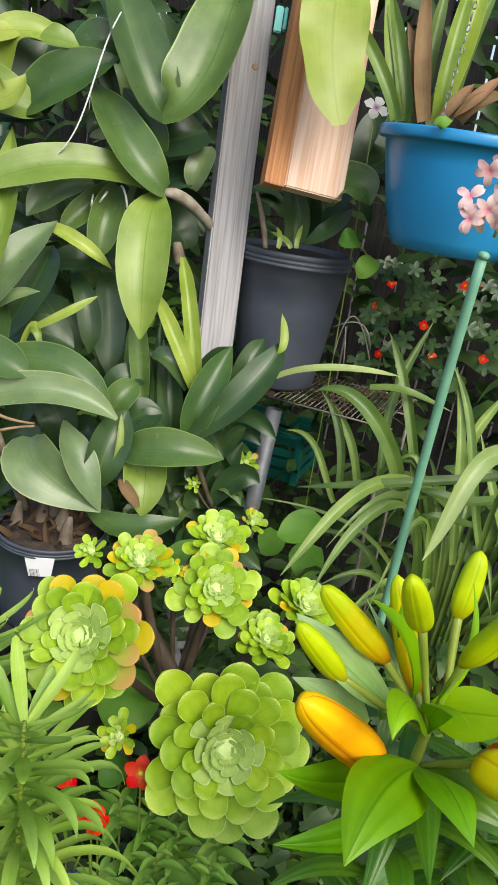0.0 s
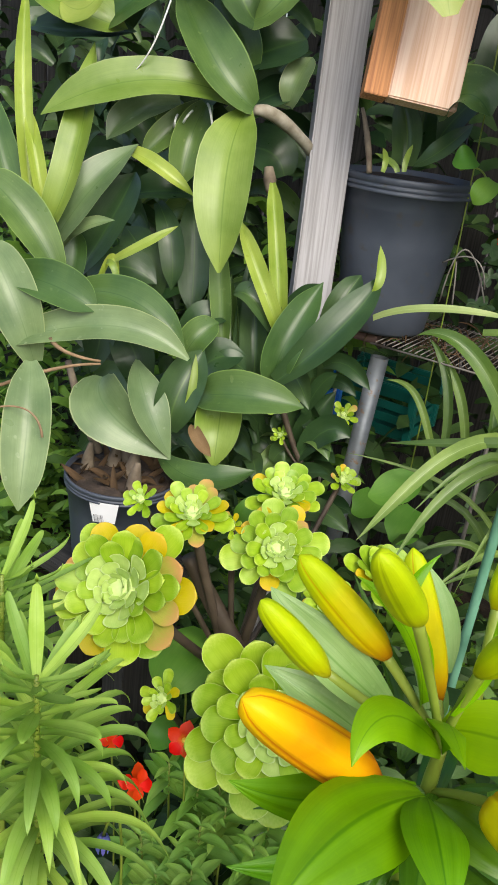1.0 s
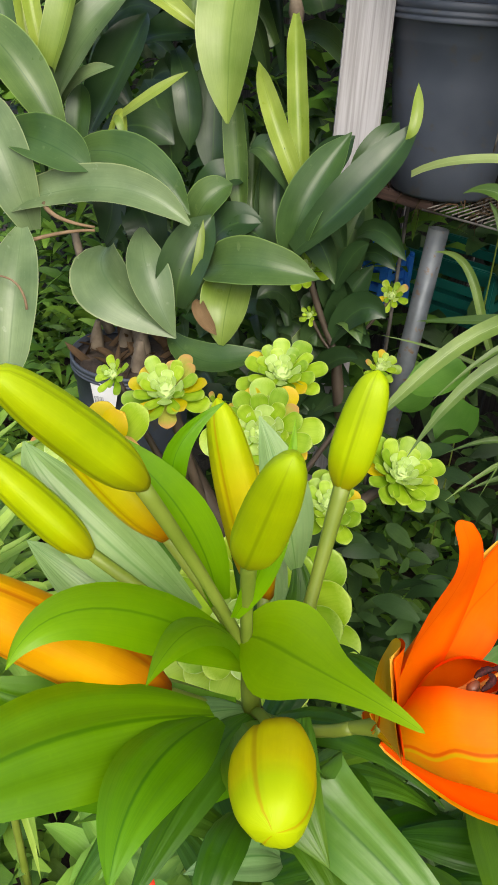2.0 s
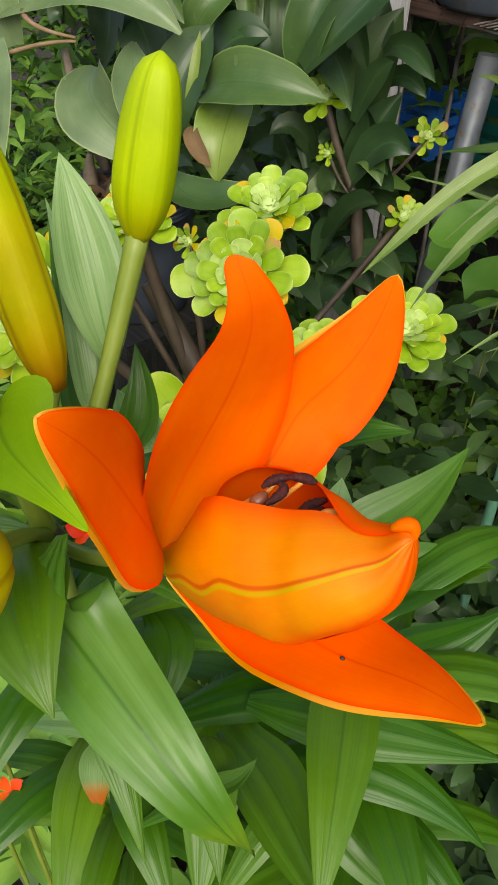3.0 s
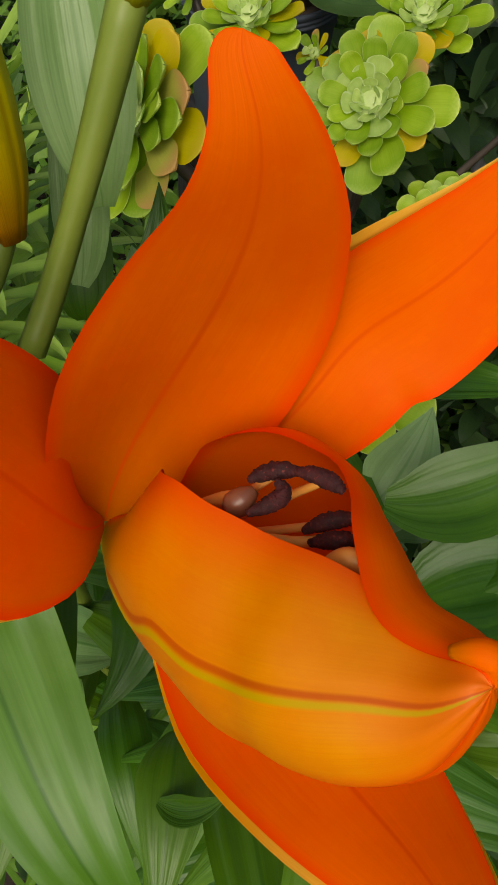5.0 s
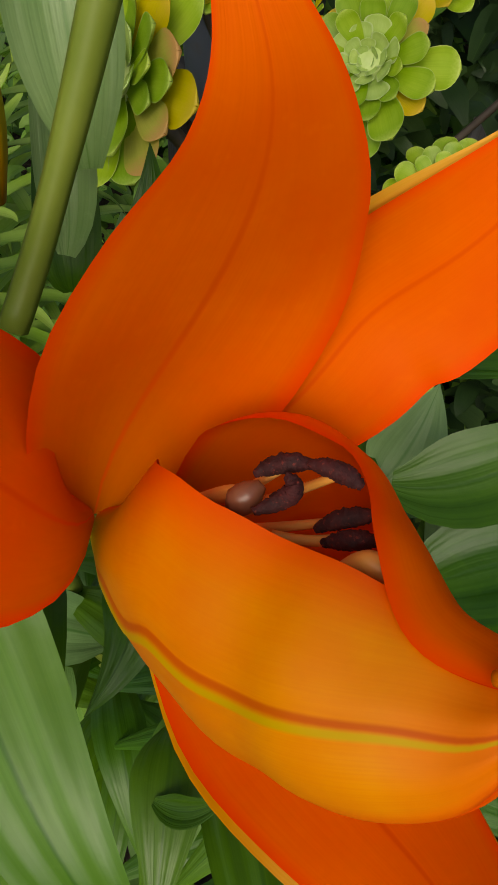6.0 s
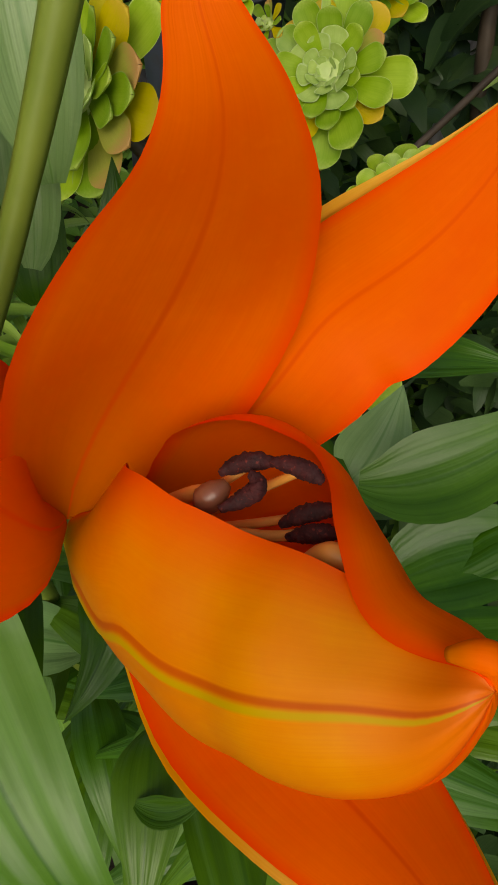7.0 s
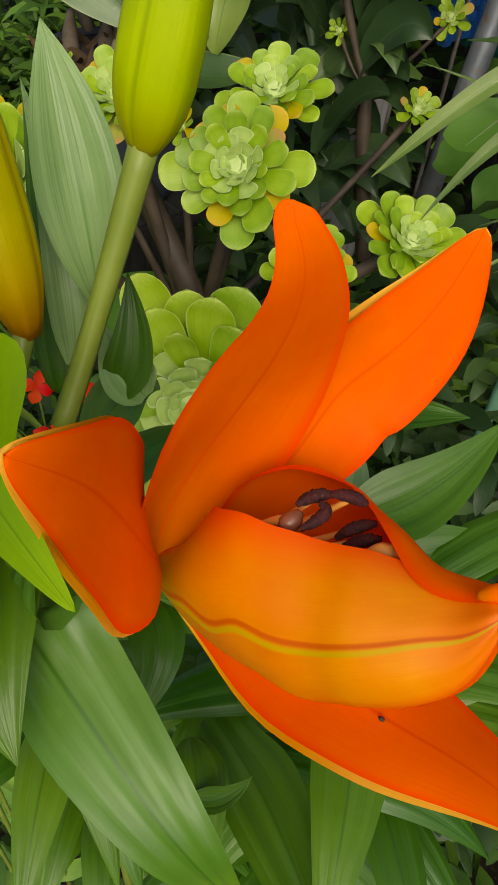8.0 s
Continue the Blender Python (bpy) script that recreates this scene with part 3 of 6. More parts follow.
def make_post():
    post = beam(None, "timber_post", GREY_WOOD, tuple(POST_FOOT), tuple(POST_TOP), 0.074, 0.045, (0.57, -0.69, 0.45), bevel=0.003)
    tagged(post, "weathered grey sawn timber post standing among orchids", "post")


make_post()
knot = turned(None, "post_knot", TWIG, [(0.006, 0.0), (0.006, 0.0008), (0.004, 0.0012)], (-0.0566, 1.775, 1.607), (0.57, -0.69, 0.45), 14)
tagged(knot, "small dark knot in the grey timber post", "knot")


def make_board():
    board = thing("wooden_board", (0.0548, 1.778, 1.406), "cracked orange-brown wooden board fixed beside the post", "board")
    foot, top, face = Vector((0.084, 1.784, 1.407)), Vector((0.0498, 1.905, 1.814)), Vector((0.55, -0.73, 0.41))
    along = (top - foot).normalized()
    side = (face - face.dot(along) * along).normalized().cross(along)
    beam(board, "plank", RED_WOOD, foot, top, 0.112, 0.034, face, bevel=0.0025)
    shift = side * 0.0755 - along * 0.002
    beam(board, "plank", ORANGE_WOOD, foot + shift, top + shift, 0.038, 0.034, face, bevel=0.0012, label="orange split edge of the board")


make_board()


def nursery_pot(name, rim, r_top, r_foot, high, label):
    """A black pot: foot, wall, ribbed rim and the mix in it."""
    x, y, z = rim
    pot = thing(name, (x, y, z - high), label, "plant pot")
    t = 0.004
    wall = [(r_foot * 0.94, 0.0), (r_foot, 0.006)]
    wall += [(r_foot + (r_top * 0.93 - r_foot) * k, high * 0.8 * k) for k in (0.25, 0.5, 0.75, 1.0)]
    wall += [(r_top * 0.955, high * 0.81), (r_top * 0.955, high * 0.9)]
    wall += [(r_top * 0.985, high * 0.9), (r_top, high * 0.905), (r_top, high * 0.92), (r_top * 0.978, high * 0.924), (r_top * 0.978, high * 0.93), (r_top, high * 0.934), (r_top, high * 0.95), (r_top * 0.978, high * 0.954), (r_top * 0.978, high * 0.96), (r_top, high * 0.964), (r_top, high * 0.985), (r_top * 0.995, high), (r_top - t, high), (r_top * 0.93 - t, high * 0.86), (r_foot * 1.05, high * 0.3)]
    turned(pot, "wall", BLACK_PLASTIC, wall, (x, y, z - high), sides=56)
    turned(pot, "potting_mix", BARK, [(r_top * 0.955, high * 0.955), (r_top * 0.7, high * 0.975), (r_top * 0.3, high * 0.985)], (x, y, z - high), sides=24)
    return pot


black_pot = nursery_pot("black_pot", (0.013, 1.965, 1.29), 0.124, 0.086, 0.29, "large black plastic nursery pot on a wire rack")
left_pot = nursery_pot("orchid_pot", (-0.1837, 1.436, 0.7826), 0.1, 0.082, 0.18, "black plastic nursery pot with orchids and a torn label")


def pot_label():
    lab = thing("pot_label", (-0.1479, 1.35, 0.7524), "torn white barcode label stuck on the black pot", "label")
    a, b, c, d = (np.array(p) for p in ((-0.1698, 1.339, 0.7662), (-0.1186, 1.354, 0.7721), (-0.1191, 1.347, 0.74), (-0.1568, 1.336, 0.7339)))
    k = np.array((0.31, -0.89, 0.34)) * 0.001
    part("paper", [a, (a + b) / 2 + k * 3, b, c, (c + d) / 2 + k * 3, d], [(0, 1, 4, 5), (1, 2, 3, 4)], WHITE, lab)
    for i in range(9):
        u = 0.12 + 0.05 * i
        w = 0.012 + 0.012 * (i % 3 == 0)
        p, q = d + (c - d) * u + k * 3, d + (c - d) * (u + w) + k * 3
        up = (a - d) * 0.38
        part("bar", [p, q, q + up, p + up], [(0, 1, 2, 3)], INK, lab)


pot_label()


def orchid(name, place, label):
    return thing(name, place, label, "orchid", "orchids in the back row")


up_orchid = orchid("orchid", (-0.2485, 1.809, 1.51), "broad-leaved green orchid hanging high beside the post")
leaf(up_orchid, ORCHID_DARK, 0.1043, (0.63, -0.61, 0.47), (-0.2011, 1.717, 1.504), (-0.2428, 1.696, 1.579), (-0.3776, 1.772, 1.768), fold=0.35, shape=(0.3, 0.75, 0.95, 1.0, 0.95, 0.7, 0.05))
leaf(up_orchid, ORCHID, 0.1233, (0.05, -0.92, 0.39), (-0.2011, 1.717, 1.504), (-0.1356, 1.753, 1.595), (-0.1662, 1.918, 1.825), fold=0.4, shape=(0.3, 0.75, 0.95, 1.0, 0.95, 0.7, 0.05))
leaf(up_orchid, ORCHID_DARK, 0.0815, (0.36, -0.81, 0.46), (-0.2404, 1.776, 1.527), (-0.2488, 1.802, 1.594), (-0.2936, 1.825, 1.695))
leaf(up_orchid, ORCHID, 0.0959, (0.46, -0.63, 0.63), (-0.435, 1.616, 1.471), (-0.3548, 1.634, 1.531), (-0.2783, 1.682, 1.586), fold=0.25, shape=(0.45, 0.8, 1.0, 1.0, 0.86, 0.55, 0.02))
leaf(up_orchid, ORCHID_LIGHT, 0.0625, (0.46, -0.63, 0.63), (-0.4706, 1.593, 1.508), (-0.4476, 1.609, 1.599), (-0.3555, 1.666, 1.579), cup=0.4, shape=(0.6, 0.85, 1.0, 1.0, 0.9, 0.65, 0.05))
leaf(up_orchid, ORCHID_DARK, 0.1139, (0.45, -0.76, 0.47), (-0.4372, 1.657, 1.463), (-0.4402, 1.663, 1.533), (-0.4364, 1.699, 1.611), fold=0.2)
leaf(up_orchid, ORCHID_PALE, 0.0662, (0.16, -0.85, 0.50), (-0.4716, 1.553, 1.496), (-0.4182, 1.552, 1.489), (-0.4001, 1.579, 1.532), cup=0.3, shape=(0.1, 0.6, 0.95, 1.0, 0.8, 0.5, 0.02))
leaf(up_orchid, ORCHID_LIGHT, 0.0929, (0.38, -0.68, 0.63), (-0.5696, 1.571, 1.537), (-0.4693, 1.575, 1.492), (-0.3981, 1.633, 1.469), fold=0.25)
leaf(up_orchid, ORCHID_DARK, 0.0809, (0.23, -0.63, 0.74), (-0.5596, 1.575, 1.457), (-0.4718, 1.593, 1.458), (-0.3971, 1.655, 1.467), fold=0.2)
leaf(up_orchid, ORCHID_PALE, 0.0595, (0.38, -0.68, 0.63), (-0.5327, 1.56, 1.551), (-0.4768, 1.58, 1.589), (-0.4432, 1.625, 1.604), cup=0.2, shape="oval")
leaf(up_orchid, ORCHID_LIGHT, 0.0519, (0.18, -0.72, 0.67), (-0.4553, 1.631, 1.607), (-0.3913, 1.636, 1.601), (-0.3518, 1.663, 1.594), shape="oval", cup=0.2)
leaf(up_orchid, ORCHID_LIGHT, 0.0495, (0.49, -0.67, 0.55), (-0.564, 1.578, 1.574), (-0.5034, 1.569, 1.542), (-0.4863, 1.566, 1.49), shape="oval", cup=0.2)
leaf(up_orchid, ORCHID, 0.0785, (0.30, -0.73, 0.62), (-0.3956, 1.712, 1.597), (-0.346, 1.718, 1.611), (-0.3168, 1.741, 1.58), fold=0.2)
leaf(up_orchid, ORCHID, 0.0866, (0.63, -0.61, 0.47), (-0.1599, 1.68, 1.374), (-0.216, 1.645, 1.433), (-0.3317, 1.684, 1.542), fold=0.3)
leaf(up_orchid, ORCHID_DARK, 0.0973, (0.33, -0.77, 0.54), (-0.2314, 1.758, 1.448), (-0.1864, 1.764, 1.467), (-0.1536, 1.812, 1.489), shape="oval", fold=0.2)
leaf(up_orchid, ORCHID, 0.0657, (0.53, -0.71, 0.47), (-0.2111, 1.732, 1.418), (-0.2381, 1.733, 1.476), (-0.3073, 1.752, 1.541), fold=0.25)
leaf(up_orchid, ORCHID_BLUE, 0.0517, (0.16, -0.85, 0.50), (-0.1504, 1.778, 1.382), (-0.1414, 1.777, 1.422), (-0.1411, 1.818, 1.463), fold=0.2)
leaf(up_orchid, ORCHID_DARK, 0.0683, (0.26, -0.68, 0.68), (-0.2215, 1.764, 1.372), (-0.1857, 1.78, 1.397), (-0.1525, 1.813, 1.412), shape="oval")
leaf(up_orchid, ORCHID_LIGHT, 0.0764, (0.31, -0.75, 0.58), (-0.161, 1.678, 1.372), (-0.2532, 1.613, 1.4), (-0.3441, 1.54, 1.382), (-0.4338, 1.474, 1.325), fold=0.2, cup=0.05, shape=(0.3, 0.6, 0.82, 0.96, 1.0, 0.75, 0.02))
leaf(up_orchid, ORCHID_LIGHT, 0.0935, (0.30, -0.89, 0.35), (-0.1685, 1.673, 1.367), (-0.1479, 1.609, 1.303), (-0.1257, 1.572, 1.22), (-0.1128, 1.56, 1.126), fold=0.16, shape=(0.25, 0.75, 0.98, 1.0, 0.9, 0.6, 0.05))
leaf(up_orchid, ORCHID, 0.0365, (0.39, -0.84, 0.37), (-0.1476, 1.608, 1.144), (-0.1316, 1.605, 1.066), (-0.1089, 1.597, 0.9728), shape="strap", fold=0.4)
leaf(up_orchid, ORCHID_BLUE, 0.0601, (0.42, -0.59, 0.69), (-0.3066, 1.675, 1.365), (-0.3375, 1.607, 1.345), (-0.3684, 1.56, 1.296), fold=0.25)
leaf(up_orchid, ORCHID, 0.0459, (0.56, -0.61, 0.55), (-0.2761, 1.691, 1.369), (-0.296, 1.639, 1.322), (-0.3276, 1.604, 1.275), fold=0.25)
leaf(up_orchid, ORCHID, 0.0601, (0.56, -0.74, 0.38), (-0.2666, 1.695, 1.368), (-0.2547, 1.641, 1.309), (-0.2526, 1.621, 1.234), fold=0.3)
leaf(up_orchid, ORCHID_DARK, 0.0690, (0.19, -0.58, 0.79), (-0.2376, 1.668, 1.222), (-0.2896, 1.622, 1.223), (-0.3488, 1.598, 1.206), fold=0.2)
leaf(up_orchid, ORCHID_DARK, 0.0457, (0.48, -0.79, 0.38), (-0.317, 1.644, 1.198), (-0.2623, 1.621, 1.139), (-0.2501, 1.614, 1.058))
leaf(up_orchid, ORCHID_DARK, 0.0629, (0.48, -0.79, 0.38), (-0.2676, 1.681, 1.205), (-0.2311, 1.65, 1.121), (-0.2115, 1.627, 1.021))
rod(up_orchid, "cane", CANE, (0.007, 0.011, 0.012, 0.01, 0.012), (-0.1709, 1.695, 1.369), (-0.1445, 1.748, 1.359), (-0.1233, 1.866, 1.294), label="pale ribbed old cane")
rod(up_orchid, "root", ROPE, 0.002, (-0.2396, 1.662, 1.371), (-0.2186, 1.643, 1.359), (-0.2127, 1.646, 1.333))
rod(up_orchid, "root", ROPE, 0.002, (-0.2605, 1.649, 1.357), (-0.2533, 1.628, 1.35), (-0.2635, 1.631, 1.338))
rod(up_orchid, "root", ROPE, 0.0018, (-0.2829, 1.638, 1.348), (-0.2711, 1.618, 1.34), (-0.2757, 1.623, 1.329))

left_orchid = orchid("orchid", (-0.3817, 1.616, 1.125), "orchid with grey-green broad leaves and light straps")
leaf(left_orchid, ORCHID_BLUE, 0.0786, (0.16, -0.85, 0.50), (-0.3896, 1.464, 1.125), (-0.3417, 1.491, 1.214), (-0.3179, 1.583, 1.296), fold=0.25, shape=(0.6, 0.85, 1.0, 1.0, 0.85, 0.55, 0.02))
leaf(left_orchid, ORCHID_DARK, 0.0887, (0.16, -0.85, 0.50), (-0.3794, 1.516, 1.075), (-0.3417, 1.552, 1.17), (-0.3415, 1.608, 1.247), fold=0.2)
leaf(left_orchid, ORCHID_BLUE, 0.0264, (0.34, -0.64, 0.69), (-0.3696, 1.46, 1.119), (-0.3356, 1.47, 1.159), (-0.2818, 1.494, 1.183), cup=0.5)
leaf(left_orchid, ORCHID, 0.0421, (0.48, -0.79, 0.38), (-0.3536, 1.47, 1.046), (-0.3568, 1.482, 1.105), (-0.3672, 1.497, 1.15), fold=0.2)
leaf(left_orchid, ORCHID_LIGHT, 0.0284, (0.26, -0.68, 0.68), (-0.3209, 1.576, 1.282), (-0.2659, 1.583, 1.264), (-0.2147, 1.613, 1.227), shape="strap", fold=0.3)
leaf(left_orchid, ORCHID_LIGHT, 0.0180, (0.30, -0.73, 0.62), (-0.3015, 1.523, 1.113), (-0.251, 1.539, 1.148), (-0.2178, 1.58, 1.18), shape="strap")
leaf(left_orchid, ORCHID_DARK, 0.0720, (0.26, -0.68, 0.68), (-0.3887, 1.549, 1.057), (-0.3336, 1.576, 1.087), (-0.2759, 1.605, 1.064))
leaf(left_orchid, ORCHID_LIGHT, 0.0119, (0.49, -0.67, 0.55), (-0.3143, 1.514, 1.105), (-0.2949, 1.51, 1.102), (-0.2827, 1.512, 1.067), shape="strap")
leaf(left_orchid, ORCHID_LIGHT, 0.0279, (0.59, -0.63, 0.51), (-0.4246, 1.446, 1.202), (-0.4736, 1.474, 1.357), (-0.5449, 1.545, 1.526), shape="strap", fold=0.4)
leaf(left_orchid, ORCHID_LIGHT, 0.0586, (0.18, -0.88, 0.45), (-0.3819, 1.456, 1.172), (-0.3727, 1.5, 1.293), (-0.4333, 1.592, 1.442), shape="strap", fold=0.35)
leaf(left_orchid, ORCHID_LIGHT, 0.0261, (0.65, -0.56, 0.51), (-0.4009, 1.452, 1.187), (-0.4261, 1.455, 1.268), (-0.4777, 1.485, 1.336), shape="strap", fold=0.4)
leaf(left_orchid, ORCHID, 0.0600, (0.71, -0.49, 0.51), (-0.4004, 1.474, 1.135), (-0.4561, 1.431, 1.21), (-0.5606, 1.476, 1.366), fold=0.3)
leaf(left_orchid, ORCHID, 0.0732, (0.57, -0.49, 0.66), (-0.3428, 1.433, 1.084), (-0.4028, 1.408, 1.176), (-0.4947, 1.395, 1.232), fold=0.2)
leaf(left_orchid, ORCHID_BLUE, 0.0811, (0.43, -0.61, 0.66), (-0.3188, 1.357, 0.9595), (-0.3546, 1.342, 1.066), (-0.4359, 1.356, 1.137), fold=0.15)
leaf(left_orchid, ORCHID, 0.0714, (0.38, -0.68, 0.63), (-0.4027, 1.373, 1.085), (-0.303, 1.385, 1.084), (-0.23, 1.407, 1.056), fold=0.2)
leaf(left_orchid, ORCHID_BLUE, 0.0719, (0.59, -0.63, 0.51), (-0.2806, 1.316, 0.9793), (-0.2249, 1.258, 0.8996), (-0.1967, 1.215, 0.7862), fold=0.15, shape="oval")
leaf(left_orchid, ORCHID_DARK, 0.0777, (0.53, -0.71, 0.45), (-0.2981, 1.62, 1.03), (-0.3146, 1.617, 1.095), (-0.3832, 1.634, 1.145))
leaf(left_orchid, ORCHID_DARK, 0.0679, (0.28, -0.86, 0.43), (-0.2268, 1.67, 1.039), (-0.2505, 1.672, 1.124), (-0.2684, 1.719, 1.206))
leaf(left_orchid, ORCHID_LIGHT, 0.0126, (0.25, -0.82, 0.51), (-0.3308, 1.516, 1.071), (-0.3124, 1.528, 1.113), (-0.2887, 1.517, 1.064), shape="strap")

low_orchid = orchid("orchid", (-0.1805, 1.475, 0.8261), "potted orchid with wide grey-green leaves and torn tips")
leaf(low_orchid, ORCHID_BLUE, 0.0598, (0.28, -0.71, 0.65), (-0.3574, 1.342, 0.9904), (-0.2529, 1.385, 1.03), (-0.1678, 1.429, 1.039), (-0.0919, 1.47, 1.002), fold=0.22, shape=(0.6, 0.85, 1.0, 1.0, 0.92, 0.7, 0.1))
leaf(low_orchid, ORCHID, 0.0632, (0.46, -0.63, 0.63), (-0.3353, 1.447, 1.053), (-0.2228, 1.473, 1.069), (-0.1181, 1.494, 1.006), fold=0.15)
leaf(low_orchid, ORCHID_DARK, 0.0716, (0.60, -0.65, 0.47), (-0.1181, 1.469, 0.8702), (-0.1119, 1.478, 0.9367), (-0.1069, 1.532, 1.003), fold=0.3)
leaf(low_orchid, ORCHID_PALE, 0.0134, (0.56, -0.74, 0.38), (-0.0969, 1.478, 0.9061), (-0.0916, 1.487, 0.9486), (-0.1084, 1.512, 0.9987))
leaf(low_orchid, ORCHID, 0.0516, (0.49, -0.67, 0.55), (-0.149, 1.532, 0.9701), (-0.1293, 1.538, 1.016), (-0.1156, 1.578, 1.039), fold=0.3)
leaf(low_orchid, ORCHID_DARK, 0.0569, (0.26, -0.68, 0.68), (-0.1802, 1.57, 0.9867), (-0.1504, 1.582, 1.034), (-0.1218, 1.62, 1.04), fold=0.2)
leaf(low_orchid, ORCHID_DARK, 0.0457, (0.23, -0.63, 0.74), (-0.1119, 1.565, 0.9532), (-0.0813, 1.568, 0.9802), (-0.0573, 1.594, 0.9613))
leaf(low_orchid, ORCHID_BLUE, 0.0984, (0.19, -0.89, 0.42), (-0.2428, 1.439, 0.9356), (-0.192, 1.402, 0.8997), (-0.0914, 1.444, 0.8348), fold=0.2, shape=(0.25, 0.75, 1.0, 1.0, 0.8, 0.45, 0.02))
leaf(low_orchid, ORCHID_BLUE, 0.0630, (0.76, -0.46, 0.46), (-0.1945, 1.467, 0.9734), (-0.1364, 1.431, 0.9204), (-0.0914, 1.444, 0.8348), fold=0.1, shape=(0.1, 0.55, 0.9, 1.0, 0.85, 0.5, 0.02))
leaf(low_orchid, ORCHID, 0.0719, (0.28, -0.71, 0.65), (-0.0903, 1.508, 0.9304), (-0.003, 1.505, 0.9599), (0.078, 1.561, 0.9498), fold=0.2, shape=(0.4, 0.85, 1.0, 1.0, 0.86, 0.6, 0.02))
leaf(low_orchid, ORCHID_LIGHT, 0.0769, (0.36, -0.81, 0.46), (-0.0581, 1.529, 0.9173), (-0.0353, 1.492, 0.8865), (-0.0256, 1.475, 0.8373), shape=(0.7, 0.95, 1.0, 0.95, 0.8, 0.5, 0.1), fold=0.15)
leaf(low_orchid, ORCHID, 0.0538, (0.06, -0.48, 0.87), (-0.1268, 1.469, 0.8168), (-0.0313, 1.457, 0.8129), (0.0333, 1.511, 0.8376), cup=0.4)
leaf(low_orchid, ORCHID_DARK, 0.0751, (0.13, -0.63, 0.77), (-0.134, 1.556, 0.9392), (-0.1048, 1.56, 0.9796), (-0.0682, 1.599, 0.9909))
leaf(low_orchid, ORCHID_DARK, 0.0742, (0.22, -0.78, 0.59), (-0.2318, 1.524, 0.8868), (-0.2505, 1.524, 0.9609), (-0.311, 1.534, 0.9875))
leaf(low_orchid, ORCHID_DARK, 0.0660, (0.22, -0.78, 0.59), (-0.3304, 1.498, 0.9119), (-0.3164, 1.508, 0.9807), (-0.3638, 1.532, 1.03))
leaf(low_orchid, DRY, 0.0223, (0.47, -0.64, 0.61), (-0.073, 1.474, 0.8932), (-0.0503, 1.456, 0.8842), (-0.0259, 1.465, 0.8561), cup=0.6)
rod(low_orchid, "cane", CANE_DARK, (0.012, 0.014, 0.008), (-0.19, 1.458, 0.7892), (-0.207, 1.464, 0.8217), (-0.2245, 1.472, 0.8591))
rod(low_orchid, "cane", CANE_DARK, (0.009, 0.008, 0.006), (-0.2462, 1.44, 0.7951), (-0.2685, 1.419, 0.8742), (-0.3154, 1.43, 0.945), label="dry brown old cane")
rod(low_orchid, "dry_stem", TWIG, (0.003, 0.003, 0.002), (-0.321, 1.267, 0.9318), (-0.251, 1.329, 0.9709), (-0.1963, 1.382, 0.9845))
rod(low_orchid, "dry_stem", TWIG, (0.004, 0.003, 0.002), (-0.2802, 1.356, 1.008), (-0.2377, 1.352, 0.9978), (-0.1977, 1.383, 0.9885))
rod(low_orchid, "dry_stem", TWIG, (0.0015, 0.0015, 0.002), (-0.2616, 1.228, 0.931), (-0.2185, 1.255, 0.9323), (-0.1886, 1.255, 0.8991))

sprout = orchid("orchid", (-0.0273, 1.637, 0.9409), "young orchid shoots with folded leaves before the post")
leaf(sprout, ORCHID, 0.0613, (0.45, -0.76, 0.47), (-0.0124, 1.611, 0.9526), (0.0009, 1.609, 1.027), (0.0139, 1.686, 1.123), fold=0.35)
leaf(sprout, ORCHID_DARK, 0.0534, (0.60, -0.65, 0.47), (-0.0328, 1.659, 1.006), (-0.0211, 1.665, 1.062), (-0.003, 1.718, 1.112), fold=0.3)
leaf(sprout, ORCHID_DARK, 0.0632, (0.16, -0.85, 0.50), (-0.0013, 1.597, 0.9617), (0.0621, 1.62, 1.038), (0.0943, 1.668, 1.1), (0.1014, 1.715, 1.149), fold=0.25, shape=(0.4, 0.75, 0.95, 1.0, 0.85, 0.5, 0.05))
leaf(sprout, ORCHID_LIGHT, 0.0162, (0.53, -0.71, 0.47), (0.102, 1.694, 1.126), (0.1065, 1.702, 1.153), (0.0856, 1.728, 1.195))
leaf(sprout, ORCHID_DARK, 0.0468, (0.33, -0.77, 0.54), (0.0279, 1.687, 1.032), (0.0466, 1.698, 1.091), (0.0534, 1.744, 1.137), fold=0.2)
leaf(sprout, ORCHID_LIGHT, 0.0300, (0.48, -0.79, 0.38), (-0.0324, 1.641, 1.042), (-0.0626, 1.653, 1.157), (-0.1159, 1.697, 1.262), shape=(0.8, 0.9, 1.0, 1.0, 0.95, 0.85, 0.3), fold=0.5)
leaf(sprout, ORCHID_LIGHT, 0.0306, (0.53, -0.71, 0.47), (-0.0317, 1.631, 1.045), (-0.0805, 1.623, 1.132), (-0.1459, 1.655, 1.198), shape="strap", fold=0.4)
leaf(sprout, ORCHID_DARK, 0.0490, (0.31, -0.89, 0.34), (-0.067, 1.633, 0.9369), (-0.0809, 1.645, 1.011), (-0.1294, 1.685, 1.104), shape="strap", fold=0.4)
leaf(sprout, ORCHID, 0.0375, (0.31, -0.89, 0.34), (-0.1507, 1.636, 0.9947), (-0.1634, 1.645, 1.058), (-0.1979, 1.682, 1.129), shape="strap", fold=0.5)
leaf(sprout, ORCHID, 0.0308, (0.31, -0.89, 0.34), (-0.1088, 1.625, 0.9564), (-0.1274, 1.64, 1.011), (-0.1678, 1.68, 1.097), shape="strap", fold=0.5)
